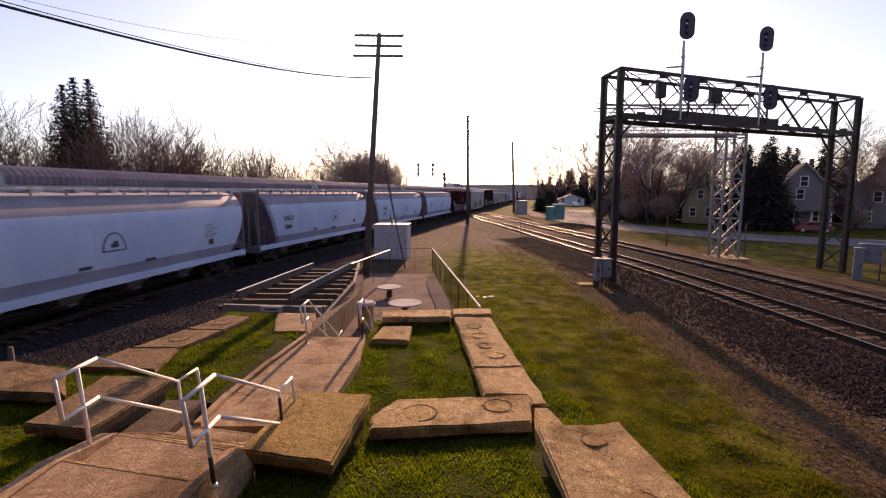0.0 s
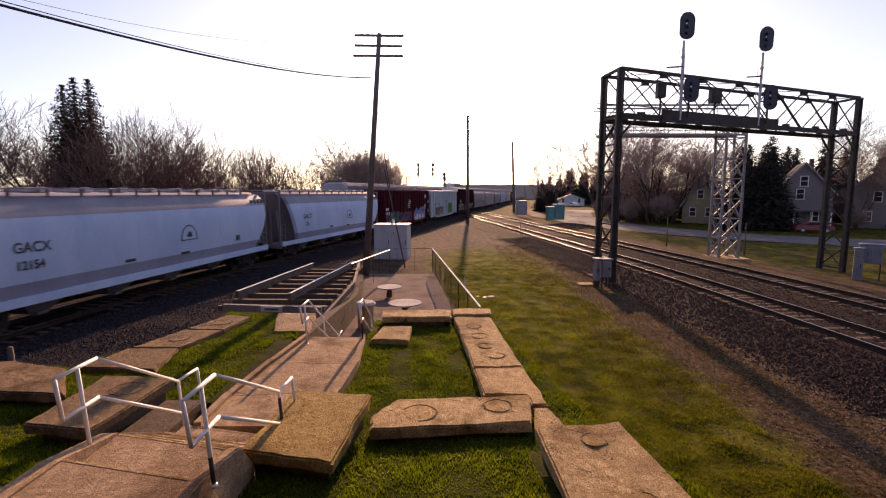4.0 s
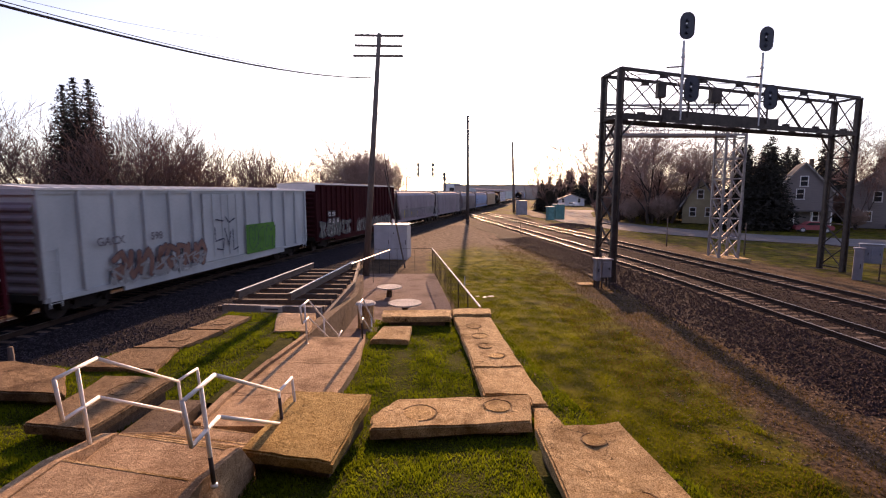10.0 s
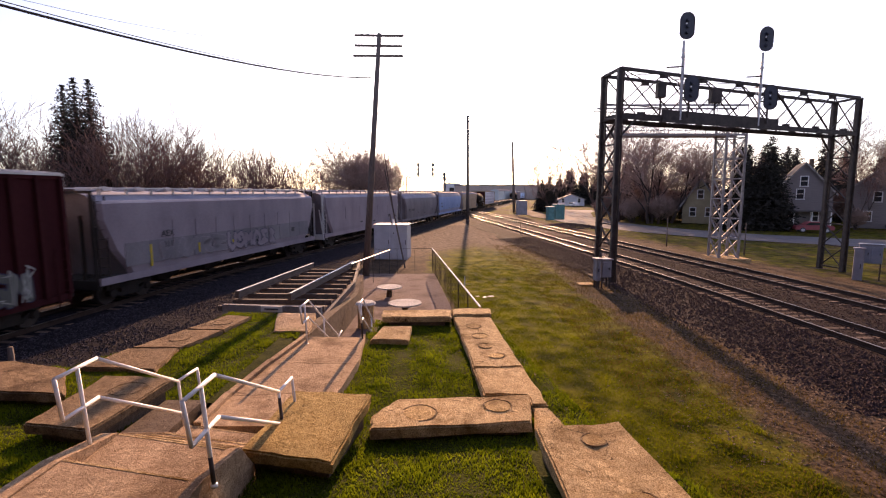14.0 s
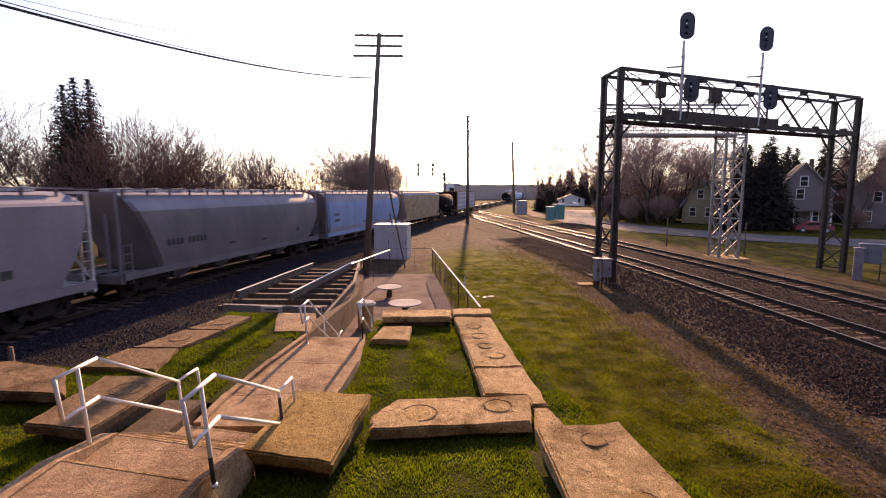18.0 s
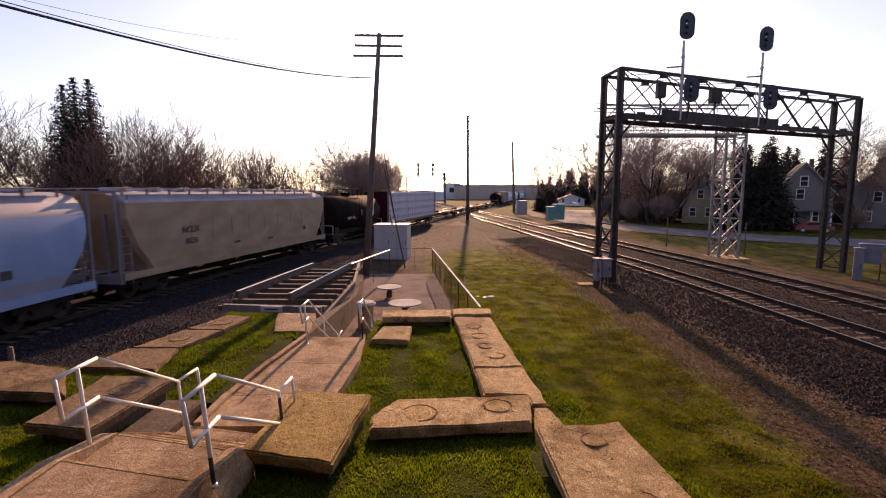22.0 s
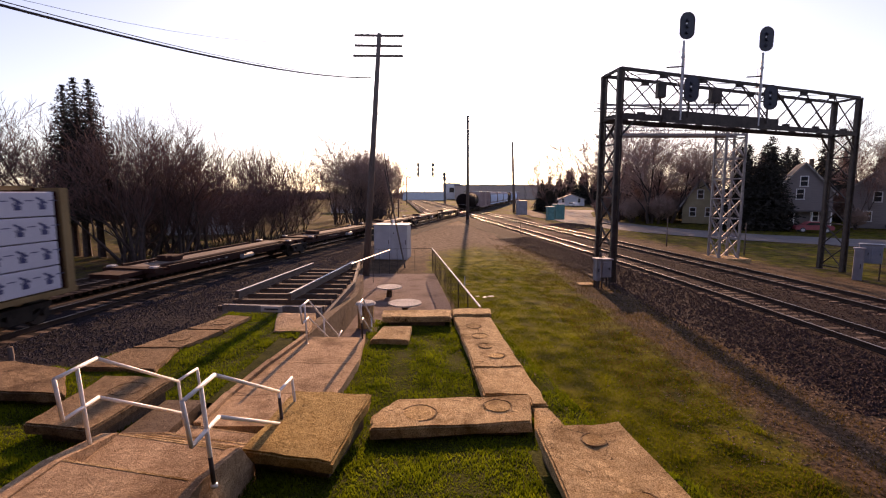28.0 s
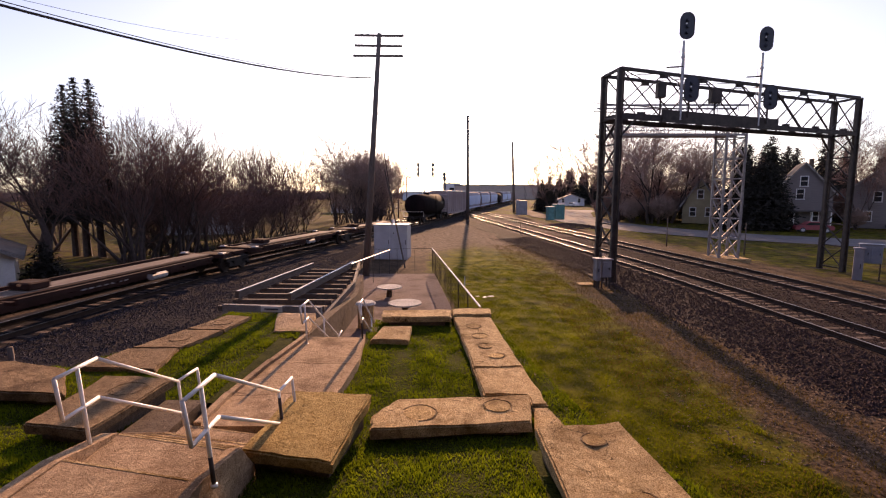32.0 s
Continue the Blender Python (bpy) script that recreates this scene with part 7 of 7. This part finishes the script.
def spine_car(label, length):
    """One empty platform of an articulated spine car: a narrow deck beam with side rails, saddles and end stands."""
    car = thing("spine_flatcar", label, "flatcar", None, "cars of the freight train")
    h = length / 2 - .15
    bm = bmesh.new()
    box(bm, -.55, .55, -h + 1.6, h - 1.6, .62, 1.12, None, .03)
    part("spine_beam", bm, P_RUST, car)
    bm = bmesh.new()
    box(bm, -.50, .50, -h + 1.7, h - 1.7, 1.12, 1.15)
    part("deck_plate", bm, P_DECK, car)
    for sx in (-1, 1):
        bm = bmesh.new()
        box(bm, sx * 1.22 - .07, sx * 1.22 + .07, -h + 2.2, h - 2.6, 1.00, 1.15)
        for y in np.linspace(-h + 2.3, h - 2.7, 6):
            box(bm, min(.5 * sx, 1.22 * sx), max(.5 * sx, 1.22 * sx), y - .06, y + .06, .92, 1.04)
        part("side_rail", bm, P_RUST, car)
    for sy in (-1, 1):
        bm = bmesh.new()
        box(bm, -.75, .75, sy * (h - .9) - .9, sy * (h - .9) + .9, .88, 1.06)
        box(bm, -1.35, 1.35, sy * (h - 1.5) - .25, sy * (h - 1.5) + .25, .95, 1.14)
        part("end_bolster", bm, P_RUST, car)
        for sx in (-1, 1):
            bm = bmesh.new()
            box(bm, sx * 1.1 - .16, sx * 1.1 + .16, sy * (h - 1.5) - .16, sy * (h - 1.5) + .16, 1.12, 1.22, None, .03)
            part("container_cone", bm, M_GALV, car)
    bm = bmesh.new()
    box(bm, -.45, .45, -h * .55, -h * .55 + .8, 1.15, 1.42, None, .05)
    bar(bm, (-.4, -h * .55 - .5, 1.2), (.4, -h * .55 - .3, 1.42), .1, .1)
    part("hitch_stand", bm, P_RUST, car)
    bm = bmesh.new()
    rod(bm, (1.0, h * .1, .80), (1.0, h * .1 + .9, .80), .16, None, 10)
    part("air_tank", bm, M_GALV, car)
    add_truck(car, h + .1)
    for i in range(7):
        bm = bmesh.new()
        box(bm, .552, .558, -h * .3 + i * .34, -h * .3 + i * .34 + .2, .78, 1.0)
        part("stencil_bar", bm, M_GALV, car)
    return car


def autorack(label, coupled, endpaint):
    car = thing("autorack_car", label, "autorack car", None, "cars of the departing train")
    h = (coupled - 1.0) / 2
    top = 5.56
    bm = bmesh.new()
    box(bm, -1.5, 1.5, -h, h, 1.0, top - .75)
    part("body", bm, P_PALE, car)
    prof = [(1.55, top - .78), (1.52, top - .45), (1.2, top - .15), (.6, top - .02), (0, top), (-.6, top - .02), (-1.2, top - .15), (-1.52, top - .45), (-1.55, top - .78)]
    bm = bmesh.new()
    rings = [[bm.verts.new((x * (1 + .03 * (k % 4 < 2)), y, z + .06 * (k % 4 < 2))) for x, z in prof] for k, y in enumerate(np.arange(-h, h, .075))]
    for a, b in zip(rings, rings[1:]):
        for i in range(len(prof) - 1):
            bm.faces.new((a[i], a[i + 1], b[i + 1], b[i]))
    bm.faces.new(rings[0]), bm.faces.new(rings[-1])
    roof = part("corrugated_roof", bm, P_LILAC, car)
    # falling and low faces go dark: shade in the corrugation painted on
    roof.data.materials.append(P_GROOVESHADE)
    for k, f in enumerate(roof.data.polygons):
        if (k // (len(prof) - 1)) % 4 in (1, 2):
            f.material_index = 1
    for sy in (-1, 1):
        bm = bmesh.new()
        prism = [(x, z) for x, z in prof] + [(-1.55, 1.0), (1.55, 1.0)]
        lo = [bm.verts.new((x * 1.01, sy * h, z)) for x, z in prism]
        hi = [bm.verts.new((x * 1.01, sy * (h + .18), z - (.12 if z > 5 else 0))) for x, z in prism]
        bm.faces.new(lo), bm.faces.new(hi)
        for i in range(len(prism)):
            bm.faces.new((lo[i], lo[(i + 1) % len(prism)], hi[(i + 1) % len(prism)], hi[i]))
        bmesh.ops.recalc_face_normals(bm, faces=bm.faces)
        part("end_door", bm, endpaint, car, "white steel end door")
        add_truck(car, sy * (h - 2.4))
    bm = bmesh.new()
    box(bm, -1.4, 1.4, -h, h, .7, 1.0)
    part("underframe", bm, M_BOGIE, car)
    add_couplers(car, coupled / 2, M_BOGIE)
    return car


# ---- the passing freight train, in its running order ----
HOPPER_L = "pale blue-grey covered hopper car with sloped ends darkened as shade"
# where each gap between two cars stands along the track at the start
G = [28.15, 47.85, 68.7, 89.15, 110.3, 131.9, 152.4, 173.0, 193.95, 213.95, 234.85, 256.05, 269.6, 294.0]
CARS = []
SHRINK, PIVOT = .955, 37.5
G = [PIVOT + SHRINK * (g - PIVOT) for g in G]


def run(t):
    """Metres that the train has come by the time t: it gathers speed a little, then eases off."""
    d = 9.43 * t + .0205 * min(t, 20.0) ** 2 + .82 * max(0.0, t - 20.0)
    return SHRINK * (d - .0275 * max(0.0, t - 22.0) ** 2)


def couple(car, a, b, base=None, line="front"):
    """Notes a car that reaches from a to b along the train at the start."""
    CARS.append((line, car, (a + b) / 2, base or max(5.0, (b - a) - 5.2)))


D = [b - a for a, b in zip(G, G[1:])]
first = hopper("pale blue covered hopper car with half-round emblem", P_BLUEGREY, P_LILAC, 20.4 * SHRINK, 4.62, "curved", M_WHITE, (), (-.5, 2.25))
for k in range(8):   # block of small print that cannot be read
    bmx = bmesh.new()
    box(bmx, 1.606, 1.611, 5.1, 5.1 + .95 - .25 * (k % 3 == 1), 2.85 - k * .09, 2.88 - k * .09)
    part("stencil_bar", bmx, P_GREY, first)
couple(first, G[0] - 20.4 * SHRINK, G[0])
couple(hopper(HOPPER_L, P_BLUEGREY, P_GREY, D[0], 4.62, "curved", P_LILAC, (("GACX", -D[0] * .29, 2.62, .46), ("15686", -D[0] * .295, 2.08, .40)), (D[0] * .085, 2.25)), G[0], G[1])
couple(hopper(HOPPER_L, P_BLUEGREY, P_GREY, D[1], 4.62, "curved", P_LILAC, (("GACX", -D[1] * .29, 2.62, .46), ("12154", -D[1] * .295, 2.08, .40)), (D[1] * .085, 2.25)), G[1], G[2])
couple(hopper(HOPPER_L, P_BLUEGREY, P_GREY, D[2], 4.62, "curved", P_LILAC, (("GACX", -D[2] * .29, 2.62, .46), ("175", -D[2] * .295, 2.08, .40)), (D[2] * .085, 2.25)), G[2], G[3])
def lean(x, y, z):
    """Slanted hand lettering on a car's side, climbing a little."""
    return on_side(x, y, z) @ Matrix(((1, .18, 0, 0), (.03, 1, 0, 0), (0, 0, 1, 0), (0, 0, 0, 1)))


red = boxcar("dark red ribbed boxcar with sprayed blue lettering", P_RED, P_RED, D[3], 4.72, 17, (-1.0, 3.0))


GLYPHS = [
    [[(1.15, 1.75), (.85, 2.0), (.42, 1.9), (.28, 1.55), (.55, 1.2), (.95, .95), (1.05, .6), (.8, .28), (.35, .22), (.12, .5)]],
    [[(1.5, .25), (1.62, 1.1), (1.68, 1.85), (2.0, 1.1), (2.18, .95), (2.4, 1.2), (2.62, 1.95), (2.72, 1.1), (2.85, .3)]],
    [[(3.2, .3), (3.26, .8), (3.36, 1.4)], [(3.40, 1.92), (3.46, 2.08), (3.50, 1.94), (3.40, 1.92)]],
    [[(3.82, .3), (3.92, 1.1), (4.05, 1.9), (4.5, 2.08), (4.95, 2.12)], [(3.95, 1.15), (4.6, 1.25)]],
    [[(5.95, 2.15), (5.5, 2.0), (5.2, 1.65), (5.35, 1.3), (5.75, 1.25), (5.35, 1.2), (5.05, .8), (5.15, .42), (5.55, .30), (6.0, .55)]],
]
for k in range(12):   # soft mauve ground of the sprayed lettering
    bmx = bmesh.new()
    c = (2.2 + k * .40 + .2 * noise.noise((k, 0, 0)), 1.5 + .2 * noise.noise((k * 1.7, 3, 0)))
    bmx.faces.new([bmx.verts.new((1.640 + .0006 * k, c[0] + .62 * (1 + .25 * noise.noise((t, k, 1))) * math.cos(t * math.tau / 12), c[1] + .62 * math.sin(t * math.tau / 12))) for t in range(12)])
    part("graffiti_haze", bmx, G_MAUVE, red)
for strokes in GLYPHS:
    sprayed(red, 1.652, 2.25, .93, strokes, .37, P_INKBLUE, "graffiti_outline", None, .69)
    sprayed(red, 1.656, 2.25, .93, strokes, .28, G_WHITE, "graffiti_letter", None, .69)
    sprayed(red, 1.660, 2.25, .93, strokes, .26, G_BLUE, "graffiti_shade", 1.05, .69)
bmx = bmesh.new()
box(bmx, 1.64, 1.646, 6.75, 7.55, 2.15, 2.85)
part("tag_panel", bmx, P_INKBLUE, red)
sprayed(red, 1.650, 6.70, 2.13, [[(.05, .05), (.9, .05), (.9, .7), (.05, .7), (.05, .05)]], .05, G_WHITE, "tag_frame")
sprayed(red, 1.650, 6.70, 2.13, [[(.2, .42), (.3, .6), (.2, .5), (.3, .45)], [(.4, .6), (.42, .44), (.52, .44), (.52, .6)], [(.62, .44), (.64, .6), (.74, .44), (.76, .6)], [(.2, .15), (.22, .32), (.32, .25)], [(.45, .32), (.45, .15)], [(.6, .15), (.62, .32), (.72, .24)]], .04, G_WHITE, "tag_stroke")
sprayed(red, 1.650, 8.5, 1.6, [[(0, .2), (.3, .6), (.1, .1), (.5, .5), (.4, .1)], [(0, .4), (.6, .3)]], .04, G_WHITE, "tag_stroke")
sprayed(red, 1.650, 8.6, 2.9, [[(0, .5), (.1, .1), (.3, .5), (.5, .1), (.45, .5)], [(.0, .3), (.6, .25)]], .05, G_WHITE, "tag_stroke")
for k in range(8):
    bmx = bmesh.new()
    box(bmx, 1.645, 1.65, -.85 + (k % 2) * .45, -.5 + (k % 2) * .45, 2.55 + (k // 2) * .24, 2.66 + (k // 2) * .24)
    part("stencil_bar", bmx, G_WHITE, red)
scrawl(red, 1.66, -8.0, -4.4, .95, 2.4, G_TEAL, P_INKBLUE, 3, 6)
tangle(red, 1.676, -8.0, .4, .95, 2.2, P_INKBLUE, 31, 18, .06)
scrawl(red, 1.67, -4.2, .6, .95, 2.2, G_WINE, P_RED, 4, 7)
scrawl(red, 1.668, -9.0, -8.0, .95, 2.3, G_WINE, P_INKBLUE, 41, 2)
bmx = bmesh.new()
bmesh.ops.create_circle(bmx, cap_ends=True, segments=20, radius=.28, matrix=on_side(1.63, D[3] * .36, 3.9))
part("round_emblem", bmx, M_WHITE, red, "white round emblem")
for k in range(5):
    bmx = bmesh.new()
    box(bmx, 1.63, 1.635, -.3 + (k % 2) * .4, 0 + (k % 2) * .4, 3.1 + (k // 2) * .2, 3.2 + (k // 2) * .2)
    part("stencil_bar", bmx, G_WHITE, red)
for k in range(7):   # reporting mark and number as plain bars
    bmx = bmesh.new()
    box(bmx, 1.645, 1.65, -8.9 + (k % 4) * .32, -8.68 + (k % 4) * .32, 2.0 + (k // 4) * .5, 2.3 + (k // 4) * .5)
    part("stencil_bar", bmx, G_WHITE, red)
couple(red, G[3], G[4])
pale = boxcar("pale blue-white ribbed boxcar with sprayed paintings", P_PALE, M_WHITE, D[4], 4.70, 14, (0.1, 3.2), True, P_LILAC)
words("lettering", "GACX", .44, P_GREY, pale, on_side(1.64, -6.9, 2.5), 1, .01)
words("lettering", "598", .44, P_GREY, pale, on_side(1.64, -4.6, 2.5), 1, .01)
scrawl(pale, 1.632, -7.0, -1.6, .93, 1.55, G_ASH, P_PALE, 83, 8)
scrawl(pale, 1.64, -7.0, -1.6, .98, 2.25, G_RUST, P_INKBLUE, 8, 8)
tangle(pale, 1.652, -7.2, -1.4, .93, 1.7, G_ASH, 84, 12, .10)
sprayed(pale, 1.70, -1.0, 1.1, [[(.2, 1.6), (.2, .9), (.9, 1.0), (.8, .4), (.3, .5)], [(1.0, 1.5), (1.3, .6), (1.5, 1.3)], [(1.7, 1.4), (1.7, .3), (2.1, .4)], [(.3, 2.0), (.9, 1.9)], [(1.1, 2.1), (1.4, 1.8), (1.9, 2.0)]], .07, P_INKBLUE, "tag_stroke")
bmx = bmesh.new()
box(bmx, 1.64, 1.645, 2.0, 5.1, .98, 2.65)
part("graffiti_panel", bmx, G_GREEN, pale, "bright green sprayed block letters")
scrawl(pale, 1.650, 2.1, 5.0, 1.05, 2.55, G_GREEN, P_INKBLUE, 5, 3)
couple(pale, G[4], G[5])
cube = boxcar("tall brown high-cube boxcar with white sprayed scrawl", P_BROWN, P_ROOF, D[5], 5.18, 21, (-0.6, 3.0), True, P_BROWN)
scrawl(cube, 1.658, -8.8, -3.0, .95, 2.25, P_SAGE, P_INKBLUE, 11, 6)
tangle(cube, 1.672, -8.8, -3.0, .95, 2.3, P_CHALK, 111, 20, .045)
for text, y, z in (("CI", -7.0, 2.62), ("BX", -6.25, 2.62), ("17", -7.0, 2.05), ("21", -6.25, 2.05), ("65", -5.5, 2.05)):
    bmx = bmesh.new()
    box(bmx, 1.664, 1.668, y - .3, y + .3, z - .08, z + .40)
    part("number_panel", bmx, M_INK, cube)
    words("lettering", text, .42, G_WHITE, cube, on_side(1.671, y, z), 1, .006)
scrawl(cube, 1.658, -1.6, 1.6, .95, 2.05, P_SAGE, P_BROWN, 12, 5)
tangle(cube, 1.672, -1.8, 1.8, .95, 2.2, P_CHALK, 112, 24, .032)
scrawl(cube, 1.658, 2.2, 7.4, .98, 2.1, P_SAGE, P_INKBLUE, 13, 7)
tangle(cube, 1.672, 2.0, 7.6, .95, 2.25, P_CHALK, 113, 26, .036)
couple(cube, G[5], G[6])
wc = hopper("grey covered hopper car with smooth sides and dark lower graffiti", P_LILAC, M_BOGIE, D[6], 4.66, "boxy", P_ROOF)
for k in range(12):   # darker lower band of the side, in short sheets
    bmx = bmesh.new()
    box(bmx, 1.565, 1.582, -7.9 + k * 1.32, -6.6 + k * 1.32, 1.5, 2.45)
    part("lower_sheet", bmx, P_GREY, wc)
scrawl(wc, 1.61, -1.5, 3.2, 1.35, 2.35, P_LILAC, P_INKBLUE, 21, 6)
words("lettering", "AEX", .40, M_INK, wc, on_side(1.60, -5.6, 2.55), 1, .004)
words("lettering", "8117", .40, M_INK, wc, on_side(1.60, -5.5, 2.05), 1, .004)
for y, z in ((-6.6, 1.35), (-3.6, 1.6), (-.9, 1.5)):
    bmx = bmesh.new()
    box(bmx, 1.585, 1.600, y - .05, y + .05, z, z + (.95 if y < -6 else .45))
    part("reflector_stripe", bmx, P_STRIPE, wc, "yellow reflector stripe")
scrawl(wc, 1.61, -6.2, -1.6, 1.5, 2.3, P_GREY, P_LILAC, 22, 4)
couple(wc, G[6], G[7])
couple(hopper("faded lilac-grey covered hopper car with small markings", P_LILAC, P_ROOF, D[7], 4.64, "boxy", P_LILAC), G[7], G[8])
dk = hopper("dark grey covered hopper car", P_DARKGREY, P_GREY, D[8], 4.62, "curved", P_GREY)
for k in range(9):
    bmx = bmesh.new()
    box(bmx, 1.606, 1.611, -6.45 + k * .27 + (.25 if k > 3 else 0), -6.27 + k * .27 + (.25 if k > 3 else 0), 2.12, 2.4)
    part("stencil_bar", bmx, M_INK, dk)
couple(dk, G[8], G[9])
couple(hopper("light blue smooth covered hopper car", P_SKYBLUE, P_GREY, D[9], 4.62, "curved", P_LILAC, (("NAHX", -D[9] * .385, 2.55, .38), ("550846", -D[9] * .38, 2.08, .33)), None, .93, True), G[9], G[10])
couple(hopper("tan-stained dirty covered hopper car", P_TAN, P_LILAC, D[10], 4.66, "boxy", P_TAN, (("NCUX", -D[10] * .27, 2.6, .42), ("30233", -D[10] * .27, 2.08, .36))), G[10], G[11])
couple(tank_car("black tank car with a white leaf emblem", P_TANK, D[11]), G[11], G[12])
couple(lumber_car("yellow centre-beam flatcar loaded with white-wrapped lumber", D[12]), G[12] + .5, G[13] + .5)
spine = spine_car("empty rusty spine flatcar platform", 15.2)
a = G[13] + 2.4
for k in range(5):
    one = spine if k == 0 else copy_thing(spine, Matrix.Identity(4))
    couple(one, a + 15.2 * k, a + 15.2 * (k + 1), 14.0)
a += 15.2 * 5 + 8.9
for k, (kind, ln) in enumerate((("tank", 15.5), ("box", 21.0), ("pale", 19.0), ("pale", 19.0), ("pale", 19.0), ("tank", 15.5), ("pale", 19.0), ("pale", 19.0), ("box", 17.5))):
    if kind == "tank":
        car = tank_car("black tank car far down the line", P_TANK, ln, False)
    elif kind == "box":
        car = boxcar("boxcar far down the line, haze put into its pinkish-grey paint", P_HAZED, P_ROOF, ln, 4.7, 13)
    else:
        car = hopper("pale covered hopper car far down the line", P_BLUEGREY, P_LILAC, ln, 4.62, "curved", M_WHITE)
    couple(car, a, a + ln)
    a += ln

# ---- the other train, leaving on the second line behind ----
BACK_SPEED = 15.2
BACK_END = 30.0 - 2.5 * BACK_SPEED   # where its last car ends at the start
rack = autorack("white autorack car with a corrugated roof, rolling away", 27.0, P_PALE)
e = BACK_END
for k in range(8):
    one = rack if k == 0 else copy_thing(rack, Matrix.Identity(4))
    couple(one, e + 27.0 * k, e + 27.0 * (k + 1), 20.0, "back")


def motions():
    times = [0.5 * k for k in range(65)]
    for line, car, s, base in CARS:
        rows = []
        for t in times:
            q = s - run(t) if line == "front" else s + BACK_SPEED * t
            rows.append((t, car_pose(line, max(-380.0, min(860.0, q)), base)))
        walk(car, rows)


motions()
